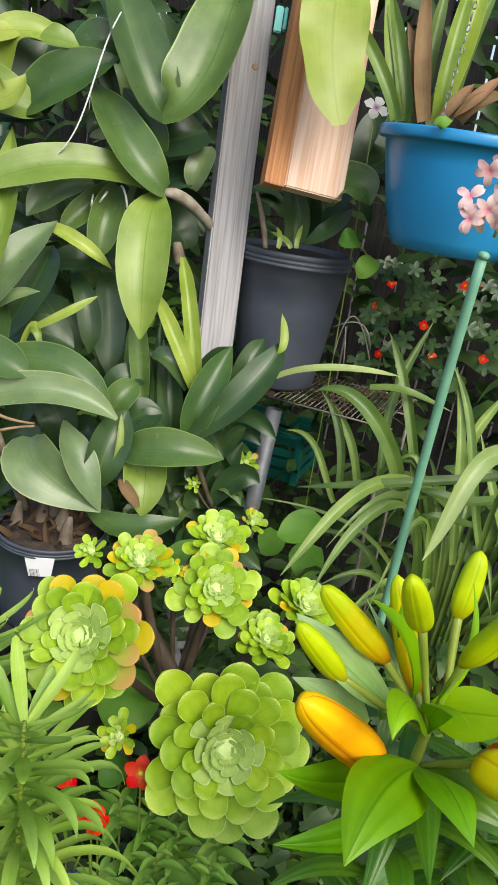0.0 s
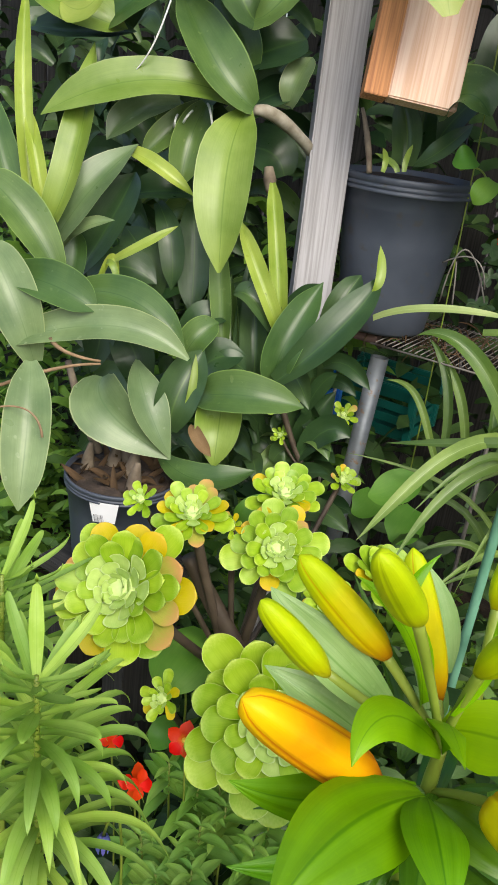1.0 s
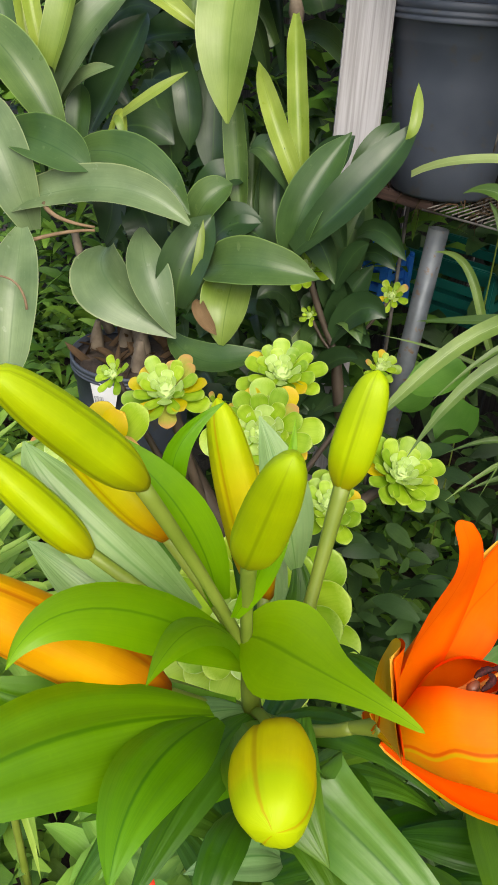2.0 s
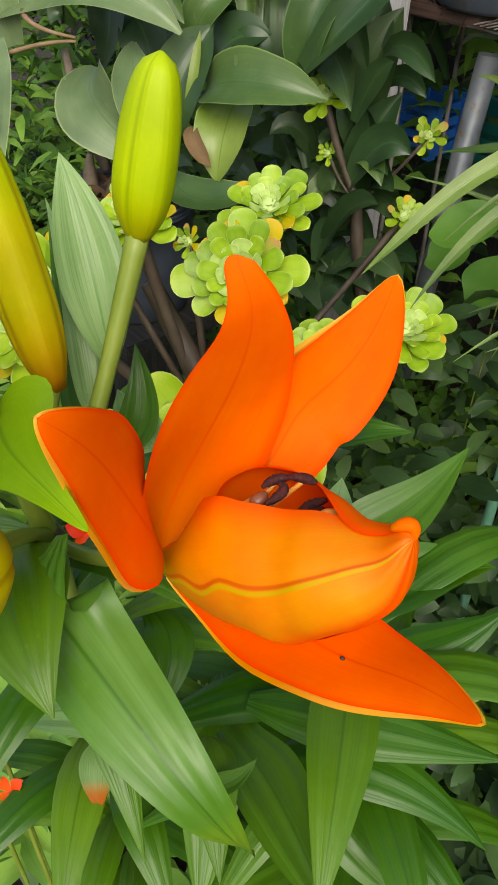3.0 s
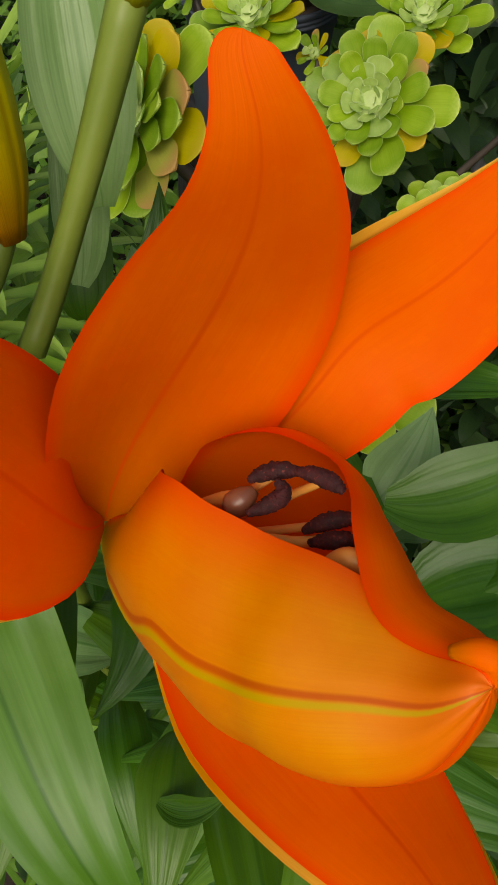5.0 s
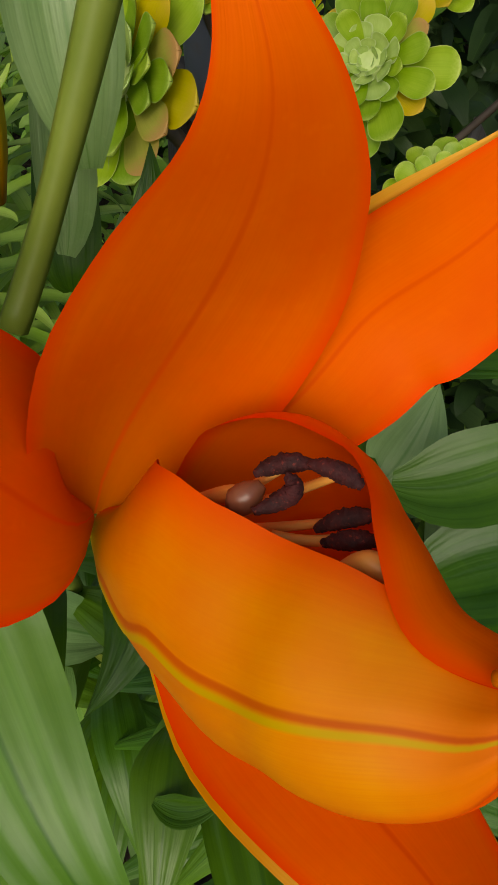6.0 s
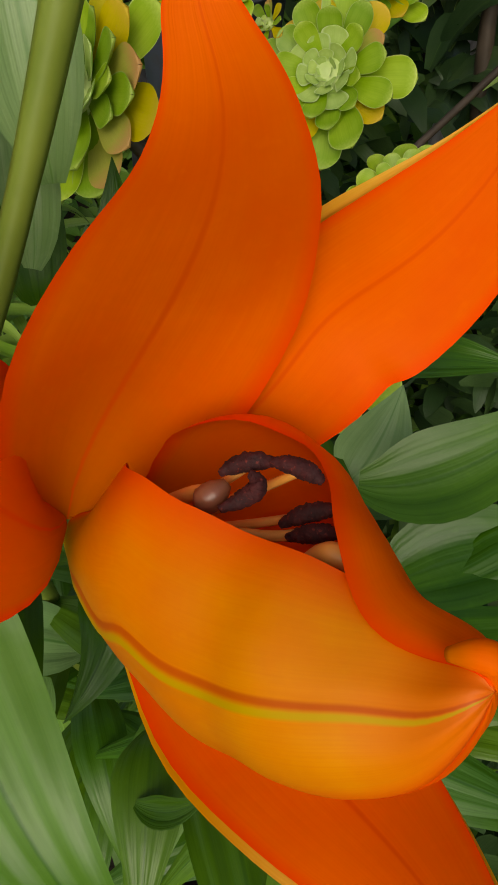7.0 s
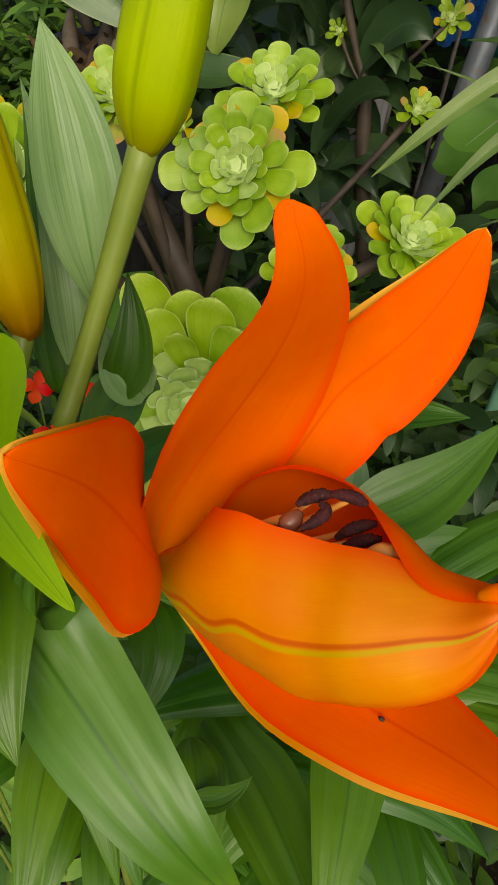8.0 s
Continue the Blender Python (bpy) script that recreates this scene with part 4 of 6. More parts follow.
leaf(sprout, ORCHID_DARK, 0.0309, (0.31, -0.89, 0.34), (-0.094, 1.632, 0.9589), (-0.1076, 1.648, 1.015), (-0.1526, 1.709, 1.13), shape="strap", fold=0.5)
leaf(sprout, ORCHID_DARK, 0.0399, (0.32, -0.60, 0.73), (-0.0407, 1.626, 1.036), (-0.075, 1.611, 1.085), (-0.1118, 1.609, 1.085), fold=0.3)
leaf(sprout, ORCHID_DARK, 0.0553, (0.25, -0.82, 0.51), (-0.0729, 1.651, 0.9065), (-0.1293, 1.647, 0.9747), (-0.1654, 1.677, 1.029))
rod(sprout, "old_cane", CANE_DARK, (0.008, 0.012, 0.008), (-0.1299, 1.717, 1.244), (-0.1375, 1.722, 1.263), (-0.1451, 1.726, 1.283))

for bx, by, bk in ((0.02, 0.0, 0.022), (-0.03, 0.01, 0.018), (0.05, -0.03, 0.018), (-0.055, -0.03, 0.016)):
    bulb_foot = np.array((-0.1837, 1.436, 0.7826)) + np.array((bx, by, -0.03))
    rod(low_orchid, "bulb", CANE_DARK, (bk * 0.5, bk * 0.8, bk * 0.62, bk * 0.25), bulb_foot, bulb_foot + np.array((0, 0, 0.035)), bulb_foot + np.array((0.006, 0, 0.075)), label="grey-green old bulb")
for k in range(34):
    q = np.array((-0.1837, 1.436, 0.7826)) + np.array(((0.03 + 0.0014 * k) * math.cos(k * 2.4), (0.03 + 0.0014 * k) * math.sin(k * 2.4), -0.012))
    d = np.array((math.cos(k * 1.7), math.sin(k * 1.7), 0.6))
    leaf(low_orchid, LITTER, 0.012, (0, -0.6, 0.8), q, q + d * 0.02, q + d * np.array((0.045, 0.045, 0.02 + 0.003 * (k % 17))), shape="strap", name="dry_sheath", cup=0.6)

# dim filler leaves deeper in the row, the shade put into their colour
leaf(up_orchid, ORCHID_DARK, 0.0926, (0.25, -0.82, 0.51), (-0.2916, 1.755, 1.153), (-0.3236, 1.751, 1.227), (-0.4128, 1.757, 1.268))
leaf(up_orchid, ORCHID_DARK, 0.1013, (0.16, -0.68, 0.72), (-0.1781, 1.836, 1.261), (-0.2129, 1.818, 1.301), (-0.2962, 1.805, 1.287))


def deep_leaves(plant, low, high, n, seed, size=0.15):
    rnd = random.Random(seed)
    low, high = np.array(low), np.array(high)
    for _ in range(n):
        p = low + (high - low) * np.array([rnd.random() for _ in range(3)])
        beside = POST_FOOT + (POST_TOP - POST_FOOT) * (p[2] - POST_FOOT[2]) / (POST_TOP[2] - POST_FOOT[2])
        if abs(p[0] - beside[0]) < 0.15 and p[2] > 0.98:
            continue
        a = rnd.uniform(0, 2 * np.pi)
        d = np.array((math.cos(a), 0.35 * math.sin(a) - 0.15, rnd.uniform(-0.3, 1.0)))
        k = size * rnd.uniform(0.6, 1.25)
        q, e = p + d * k * 0.5 + np.array((0, 0, 0.25 * k)), p + d * k * rnd.uniform(0.9, 1.1)
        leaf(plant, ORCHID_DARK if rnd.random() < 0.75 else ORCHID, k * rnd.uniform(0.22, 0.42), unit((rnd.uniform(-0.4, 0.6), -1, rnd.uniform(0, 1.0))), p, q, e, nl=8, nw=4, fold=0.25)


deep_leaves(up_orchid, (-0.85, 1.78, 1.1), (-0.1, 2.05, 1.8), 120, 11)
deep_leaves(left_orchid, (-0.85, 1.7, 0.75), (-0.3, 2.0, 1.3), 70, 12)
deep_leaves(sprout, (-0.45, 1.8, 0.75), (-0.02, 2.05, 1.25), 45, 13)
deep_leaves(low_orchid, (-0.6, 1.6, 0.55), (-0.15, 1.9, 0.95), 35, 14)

# dark leaves added over the post's pale foot, in place of its shade
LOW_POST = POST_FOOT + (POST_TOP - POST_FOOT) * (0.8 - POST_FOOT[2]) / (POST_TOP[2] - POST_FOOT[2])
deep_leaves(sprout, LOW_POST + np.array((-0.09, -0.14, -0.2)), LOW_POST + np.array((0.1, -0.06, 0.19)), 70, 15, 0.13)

# more added dark leaves, covering the post where it should lie in shade
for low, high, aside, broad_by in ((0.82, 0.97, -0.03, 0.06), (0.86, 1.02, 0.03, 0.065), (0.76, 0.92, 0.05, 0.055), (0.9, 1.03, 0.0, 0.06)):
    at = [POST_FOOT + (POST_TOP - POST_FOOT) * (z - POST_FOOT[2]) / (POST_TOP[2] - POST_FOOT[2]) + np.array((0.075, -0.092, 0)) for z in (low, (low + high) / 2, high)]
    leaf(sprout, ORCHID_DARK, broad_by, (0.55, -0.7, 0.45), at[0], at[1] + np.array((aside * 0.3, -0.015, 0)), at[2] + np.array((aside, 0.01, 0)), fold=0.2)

# the rope
rope = thing("hanging_rope", (-0.2623, 1.709, 1.685), "thin white twisted rope among the orchid leaves", "rope")
rope_line = through_points(((-0.2816, 1.678, 1.657), (-0.2841, 1.625, 1.565), (-0.2857, 1.585, 1.475), (-0.3249, 1.571, 1.405)), np.linspace(0, 1, 161))
for k in range(3):
    twist = np.linspace(0, 70, 161) + k * 2.094
    strand = rope_line + 0.0011 * (np.cos(twist)[:, None] * np.array((0.8, -0.3, 0.4)) + np.sin(twist)[:, None] * np.array((0.2, -0.9, -0.3)))
    part("strand", *joined([tube_data((strand[i], (strand[i] + strand[i + 1]) / 2, strand[i + 1]), 0.0011, 6, 2, ends=False) for i in range(160)])[:2], ROPE, rope)

# plant in the black pot
pot_plant = thing("pot_plant", (0.03, 1.965, 1.26), "orchid stems and small grass in the black pot", "orchid")
leaf(pot_plant, ORCHID, 0.0869, (0.36, -0.65, 0.68), (0.098, 1.833, 1.396), (0.1441, 1.82, 1.434), (0.1877, 1.825, 1.406), fold=0.2, shape="oval")
leaf(pot_plant, ORCHID_DARK, 0.0505, (0.31, -0.89, 0.34), (0.039, 1.866, 1.311), (0.0295, 1.883, 1.364), (-0.0034, 1.895, 1.423), shape="strap", fold=0.5)
leaf(pot_plant, ORCHID_DARK, 0.0510, (0.31, -0.89, 0.34), (0.0638, 1.898, 1.314), (0.0438, 1.911, 1.366), (0.0357, 1.941, 1.452), shape="strap", fold=0.5)
leaf(pot_plant, ORCHID_DARK, 0.0386, (0.16, -0.68, 0.72), (0.0655, 1.856, 1.316), (0.1056, 1.859, 1.345), (0.134, 1.909, 1.392))
leaf(pot_plant, ORCHID_LIGHT, 0.0099, (0.31, -0.89, 0.34), (0.0231, 1.824, 1.299), (0.0214, 1.831, 1.32), (0.0069, 1.843, 1.336), shape="strap")
leaf(pot_plant, ORCHID_LIGHT, 0.0102, (0.31, -0.89, 0.34), (0.0462, 1.833, 1.302), (0.0319, 1.834, 1.316), (-0.0029, 1.836, 1.326), shape="strap")
leaf(pot_plant, ORCHID_LIGHT, 0.0099, (0.31, -0.89, 0.34), (0.0563, 1.837, 1.304), (0.0535, 1.845, 1.325), (0.0522, 1.864, 1.348), shape="strap")
leaf(pot_plant, ORCHID_DARK, 0.0682, (0.22, -0.78, 0.59), (0.1185, 1.975, 1.466), (0.166, 1.985, 1.506), (0.1406, 2.026, 1.58))
leaf(pot_plant, ORCHID_DARK, 0.0699, (0.22, -0.78, 0.59), (0.0933, 2.007, 1.43), (0.1095, 2.028, 1.5), (0.0932, 2.067, 1.589))
leaf(pot_plant, ORCHID_DARK, 0.0622, (0.13, -0.63, 0.77), (0.0566, 1.946, 1.334), (0.0808, 1.982, 1.405), (0.1474, 2.035, 1.484))
rod(pot_plant, "cane", CANE_DARK, (0.005, 0.006, 0.003), (-0.0058, 1.833, 1.293), (-0.0254, 1.846, 1.344), (-0.0501, 1.856, 1.394))

# a broad yellowing leaf over the board
broad = thing("broad_leaf", (0.0949, 1.78, 1.827), "broad yellow-green leaf hanging over the wooden board", "leaf")
leaf(broad, ORCHID_PALE, 0.1151, (0.46, -0.77, 0.45), (0.0589, 1.841, 1.85), (0.0913, 1.724, 1.682), (0.1456, 1.683, 1.527), shape=(0.5, 0.8, 1.0, 1.0, 0.95, 0.8, 0.2), wave=0.15, cup=0.1, nl=26)

# creeper leaves by the pot rim
creeper = thing("creeper", (0.1926, 1.871, 1.295), "round-leaved creeper hanging beside the black pot", "creeper")
leaf(creeper, ROUND, 0.0426, (0.25, -0.82, 0.51), (0.1686, 1.858, 1.34), (0.1576, 1.833, 1.34), (0.1386, 1.834, 1.332), shape="round")
leaf(creeper, ROUND, 0.0410, (0.25, -0.82, 0.51), (0.2055, 1.86, 1.311), (0.2007, 1.831, 1.295), (0.1898, 1.829, 1.274), shape="round")
rod(creeper, "runner", STEM, 0.0015, (0.1467, 1.854, 1.32), (0.1764, 1.866, 1.325), (0.2042, 1.844, 1.299))

# ---- blue hanging pot, stake, pipe, rack ----
def make_blue_pot():
    c = np.array((0.3383, 1.82, 1.538))
    r = 0.155
    pot = thing("hanging_pot", tuple(c - np.array((0, 0, 0.21))), "blue plastic hanging pot with strappy plant", "plant pot")
    prof = [(r * 0.5, -0.19), (r * 0.62, -0.187), (r * 0.69, -0.165), (r * 0.79, -0.11), (r * 0.88, -0.045), (r * 0.92, -0.012), (r * 0.99, -0.012), (r, -0.008), (r, 0.004), (r * 0.985, 0.007), (r * 0.92, 0.006), (r * 0.88, -0.03), (r * 0.8, -0.08)]
    turned(pot, "wall", BLUE_PLASTIC, prof, c, sides=64)
    turned(pot, "potting_mix", BARK, [(r * 0.84, -0.04), (r * 0.6, -0.02), (r * 0.1, -0.016)], c, sides=24)
    for k in range(3):
        a = 2.4 + k * 2.094
        p = c + np.array((r * 0.93 * math.cos(a), r * 0.93 * math.sin(a), 0))
        top = c + np.array((0, 0, 0.75))
        for i in range(46):
            q = p + (top - p) * i / 46
            d = (top - p) / 46 * 0.72
            s = np.array((0.0035, 0, 0)) if i % 2 else np.array((0, 0.0035, 0))
            v, f, uv = tube_data((q, q + d * 0.5 + s, q + d), 0.0011, 5, 4)
            v2, f2, uv2 = tube_data((q, q + d * 0.5 - s, q + d), 0.0011, 5, 4)
            link = part("chain_link", *joined([(v, f, uv), (v2, f2, uv2)])[:2], STEEL, pot)
    beam(pot, "hook_bar", STEEL, c + np.array((0, 0, 0.745)), c + np.array((0, 0, 0.9)), 0.008, 0.008, (0, -1, 0))
    return pot


blue_pot = make_blue_pot()
blue_plant = thing("strappy_plant", (0.2834, 1.81, 1.562), "yellow-green strappy plant with dry brown sheaths", "plant")
leaf(blue_plant, ORCHID_LIGHT, 0.0390, (0.40, -0.85, 0.35), (0.2701, 1.805, 1.56), (0.2865, 1.833, 1.677), (0.2934, 1.913, 1.823), shape="strap", fold=0.4)
leaf(blue_plant, ORCHID_LIGHT, 0.0291, (0.40, -0.85, 0.35), (0.2763, 1.807, 1.561), (0.2774, 1.806, 1.671), (0.2753, 1.882, 1.814), shape="strap", fold=0.4)
leaf(blue_plant, STRAP, 0.0289, (0.13, -0.94, 0.30), (0.2259, 1.786, 1.553), (0.2017, 1.791, 1.644), (0.1279, 1.841, 1.786), shape="strap", fold=0.4)
leaf(blue_plant, STRAP, 0.0234, (0.07, -0.88, 0.48), (0.2142, 1.771, 1.553), (0.1688, 1.755, 1.635), (0.0603, 1.782, 1.751), shape="strap", fold=0.4)
leaf(blue_plant, STRAP, 0.0216, (0.31, -0.89, 0.34), (0.2194, 1.784, 1.553), (0.1817, 1.786, 1.65), (0.1367, 1.845, 1.788), shape="strap", fold=0.4)
leaf(blue_plant, STRAP, 0.0267, (0.48, -0.80, 0.36), (0.2455, 1.817, 1.558), (0.2344, 1.843, 1.664), (0.2296, 1.907, 1.808), shape="strap", fold=0.4)
leaf(blue_plant, STRAP, 0.0269, (0.48, -0.80, 0.36), (0.2813, 1.876, 1.568), (0.2862, 1.906, 1.698), (0.307, 1.975, 1.803), shape="strap", fold=0.4)
leaf(blue_plant, DRY, 0.0290, (0.31, -0.89, 0.34), (0.261, 1.778, 1.556), (0.2351, 1.785, 1.655), (0.2061, 1.846, 1.784), shape="strap", cup=0.5)
leaf(blue_plant, DRY, 0.0236, (0.31, -0.89, 0.34), (0.2519, 1.786, 1.556), (0.2291, 1.787, 1.638), (0.1929, 1.812, 1.708), shape="strap", cup=0.6)
leaf(blue_plant, DRY, 0.0237, (0.19, -0.73, 0.66), (0.2959, 1.793, 1.562), (0.3371, 1.777, 1.597), (0.3685, 1.806, 1.642), shape="strap", cup=0.6)
leaf(blue_plant, DRY, 0.0202, (0.19, -0.73, 0.66), (0.2891, 1.779, 1.56), (0.3099, 1.777, 1.593), (0.3266, 1.806, 1.625), shape="strap", cup=0.6)
leaf(blue_plant, DRY, 0.0295, (0.19, -0.73, 0.66), (0.321, 1.781, 1.564), (0.3468, 1.779, 1.594), (0.3855, 1.8, 1.613), shape="strap", cup=0.6)
leaf(blue_plant, ROUND, 0.0224, (0.22, -0.78, 0.59), (0.3098, 1.655, 1.543), (0.3155, 1.654, 1.55), (0.3273, 1.661, 1.555), shape="round")


def pink_cluster():
    c = np.array((0.4192, 1.602, 1.459))
    ob = thing("pink_flowers", tuple(c), "cluster of pale pink orchid flowers before the blue pot", "flower")
    rnd = random.Random(8)
    rod(ob, "stalk", STEM, 0.0025, c + np.array((0.03, 0.05, 0.2)), c + np.array((0.03, 0.03, 0.05)), c + np.array((0.015, 0.02, -0.06)))
    for i in range(16):
        p = c + np.array((rnd.uniform(-0.03, 0.05), rnd.uniform(-0.02, 0.02), rnd.uniform(-0.05, 0.06)))
        face = unit((rnd.uniform(-0.6, 0.3), -1, rnd.uniform(-0.3, 0.5)))
        a = unit(np.cross(face, (0, 0, 1)))
        b = np.cross(a, face)
        for k in range(5):
            q = k * 1.2566 + rnd.random()
            d = math.cos(q) * a + math.sin(q) * b
            leaf(ob, PINK, 0.013, face, p, p + d * 0.012 + face * 0.003, p + d * 0.023, shape="oval", name="petal", nl=5, nw=3)


pink_cluster()

stake = thing("garden_stake", (0.4224, 1.488, 0.6169), "slim green plastic-coated garden stake leaning in bed", "stake")
rod(stake, "shaft", GREEN_COAT, 0.0078, (0.4026, 1.638, 0.0375), (0.4087, 1.602, 0.7886), (0.4342, 1.532, 1.375), sides=14, nl=20)
turned(stake, "cap", GREEN_COAT, [(0.0086, 0), (0.0086, 0.006), (0.005, 0.009)], (0.4348, 1.531, 1.373), (0.15, -0.1, 1), 14)

pipe = thing("steel_post", (0.0546, 1.821, 0.6096), "short galvanised steel pipe standing in the bed", "pipe")


def make_pipe():
    top, foot = np.array((0.0284, 1.958, 0.9374)), np.array((0.0114, 1.907, 0.3662))
    z = unit(top - foot)
    n = np.linalg.norm(top - foot)
    r = 0.0185
    turned(pipe, "tube", STEEL, [(r, 0), (r, n * 0.5), (r, n), (r - 0.003, n), (r - 0.003, n * 0.9), (r - 0.003, n * 0.5)], foot, z, 24)


make_pipe()


def wire_rack():
    rack = thing("wire_rack", (0.08, 1.95, 0), "rusty wire rack on legs under the black pot", "rack")
    z = 0.992
    for i in range(22):
        x = 0.05 + i * 0.0115
        rod(rack, "wire", WIRE, 0.0013, (x, 1.87, z), (x, 2.0, z), (x, 2.14, z), sides=6, nl=2)
    for y in (1.87, 2.0, 2.14):
        rod(rack, "rail", WIRE, 0.002, (0.04, y, z - 0.004), (0.17, y, z - 0.004), (0.31, y, z - 0.004), sides=6, nl=2)
    for y in (1.945, 2.055):
        beam(rack, "board", TIMBER_RED, (-0.13, y, z - 0.003), (0.042, y, z - 0.003), 0.1, 0.02, (0, 0, 1), label="red-brown board")
    for x, y in ((-0.11, 1.93), (0.3, 1.88), (-0.11, 2.07), (0.3, 2.13)):
        rod(rack, "leg", WIRE, 0.004, (x, y, 0), (x, y, 0.5), (x, y, z), sides=8, nl=2)
    for k, (a, b, c) in enumerate((((0.1769, 1.806, 1.111), (0.1978, 1.816, 1.203), (0.2423, 1.843, 1.119)), ((0.1641, 1.815, 1.174), (0.2168, 1.818, 1.191), (0.2404, 1.83, 1.144)), ((0.1878, 1.815, 1.181), (0.1959, 1.806, 1.149), (0.2006, 1.804, 1.111)))):
        rod(rack, "hoop", WIRE, 0.0014, a, b, c, sides=6, nl=14)


wire_rack()
leaf_cloud("rack_litter", LITTER, 200, lambda r: (r.uniform(-0.1, 0.28), r.uniform(1.9, 2.1), 0.99 + 0.012 * r.random()), 0.05, 9, "dry brown leaf litter on the wire rack", "litter", shape="strap", ratio=0.05, droop=0.8)


def pot_stand():
    x, y, z = (-0.1837, 1.436, 0.7826)
    s = thing("pot_stand", (x, y, 0), "plain dark timber block stand under the orchid pot", "stand")
    for k in (-0.07, 0.07):
        beam(s, "leg", DARK_WOOD, (x + k, y, -0.05), (x + k, y, z - 0.205), 0.05, 0.16, (0, -1, 0))
    beam(s, "top", DARK_WOOD, (x - 0.11, y, z - 0.1925), (x + 0.11, y, z - 0.1925), 0.18, 0.025, (0, 0, 1))


pot_stand()


def crate(name, c, w, d, h, mat, label):
    """An open crate: slatted sides, a rim and a floor."""
    x, y, z = c
    ob = thing(name, (x, y, z), label, "crate")
    for sx in (-1, 1):
        for k in range(4):
            beam(ob, "slat", mat, (x + sx * w / 2, y - d / 2, z + h * (0.14 + 0.24 * k)), (x + sx * w / 2, y + d / 2, z + h * (0.14 + 0.24 * k)), h * 0.16, 0.004, (1, 0, 0), bevel=0.001)
    for sy in (-1, 1):
        for k in range(4):
            beam(ob, "slat", mat, (x - w / 2, y + sy * d / 2, z + h * (0.14 + 0.24 * k)), (x + w / 2, y + sy * d / 2, z + h * (0.14 + 0.24 * k)), h * 0.16, 0.004, (0, 1, 0), bevel=0.001)
        for sx in (-1, 1):
            beam(ob, "corner", mat, (x + sx * w / 2, y + sy * d / 2, z), (x + sx * w / 2, y + sy * d / 2, z + h), 0.02, 0.02, (0, 1, 0), bevel=0.002)
        beam(ob, "rim", mat, (x - w / 2 - 0.008, y + sy * (d / 2 + 0.006), z + h), (x + w / 2 + 0.008, y + sy * (d / 2 + 0.006), z + h), 0.014, 0.012, (0, 1, 0), bevel=0.002)
    beam(ob, "base", mat, (x - w / 2, y, z + 0.004), (x + w / 2, y, z + 0.004), d, 0.006, (0, 0, 1), bevel=0.001)
    return ob


# ---- strap-leaved clump ----
clump = thing("strap_leaf_clump", (0.4832, 1.807, 0.6896), "clump of arching green strap leaves beside the stake", "plant")
leaf(clump, STRAP, 0.0188, (0.16, -0.68, 0.72), (0.549, 1.751, 0.9941), (0.3881, 1.662, 0.9633), (0.1976, 1.638, 0.9054), shape="strap", fold=0.3)
leaf(clump, STRAP, 0.0237, (0.36, -0.65, 0.68), (0.4658, 1.817, 0.8752), (0.3571, 1.669, 0.9556), (0.2935, 1.555, 0.9116), (0.2447, 1.469, 0.8156), shape="strap", fold=0.25)
leaf(clump, STRAP, 0.0218, (0.36, -0.65, 0.68), (0.4457, 1.823, 0.9093), (0.3901, 1.692, 0.9268), (0.3362, 1.596, 0.8954), (0.2935, 1.505, 0.7807), shape="strap", fold=0.25)
leaf(clump, STRAP, 0.0311, (0.02, -0.78, 0.62), (0.3588, 1.799, 0.897), (0.3246, 1.777, 0.9831), (0.2552, 1.759, 1.058), (0.171, 1.752, 1.06), shape="strap", fold=0.3)
leaf(clump, STRAP_PALE, 0.0323, (0.50, -0.68, 0.54), (0.5724, 1.747, 1.019), (0.5089, 1.631, 1.055), (0.4805, 1.573, 0.9872), (0.4569, 1.528, 0.8909), shape="strap", fold=0.25)
leaf(clump, STRAP, 0.0202, (0.10, -0.91, 0.39), (0.3916, 1.845, 0.8727), (0.3482, 1.857, 1.003), (0.3026, 1.88, 1.104), (0.2561, 1.91, 1.17), shape="strap", fold=0.4)
leaf(clump, STRAP, 0.0193, (0.46, -0.77, 0.45), (0.3115, 1.843, 0.8861), (0.2924, 1.886, 1.017), (0.3019, 1.924, 1.107), (0.3269, 1.979, 1.199), shape="strap", fold=0.4)
leaf(clump, STRAP_PALE, 0.0159, (0.13, -0.63, 0.77), (0.095, 1.731, 1.074), (0.1646, 1.746, 1.105), (0.2433, 1.777, 1.115), (0.3139, 1.821, 1.109), shape="strap")
leaf(clump, STRAP, 0.0166, (0.13, -0.63, 0.77), (0.2555, 1.83, 1.072), (0.3031, 1.839, 1.08), (0.3467, 1.852, 1.074), (0.4139, 1.887, 1.049), shape="strap")
leaf(clump, STRAP, 0.0186, (0.31, -0.89, 0.34), (0.4913, 1.835, 0.757), (0.4604, 1.866, 0.9234), (0.4382, 1.895, 1.018), (0.398, 1.944, 1.127), shape="strap", fold=0.4)
leaf(clump, STRAP, 0.0187, (0.31, -0.89, 0.34), (0.5371, 1.863, 0.7866), (0.487, 1.877, 0.9278), (0.4466, 1.906, 1.041), (0.3847, 1.942, 1.136), shape="strap", fold=0.4)
leaf(clump, STRAP, 0.0222, (0.46, -0.77, 0.45), (0.4595, 1.902, 0.8477), (0.4602, 1.911, 0.9831), (0.4764, 1.938, 1.041), (0.503, 1.97, 1.1), shape="strap", fold=0.4)
leaf(clump, STRAP, 0.0175, (0.19, -0.89, 0.41), (0.2317, 1.844, 0.8488), (0.2195, 1.856, 0.9181), (0.1916, 1.87, 0.9816), (0.1489, 1.882, 1.023), shape="strap", fold=0.4)
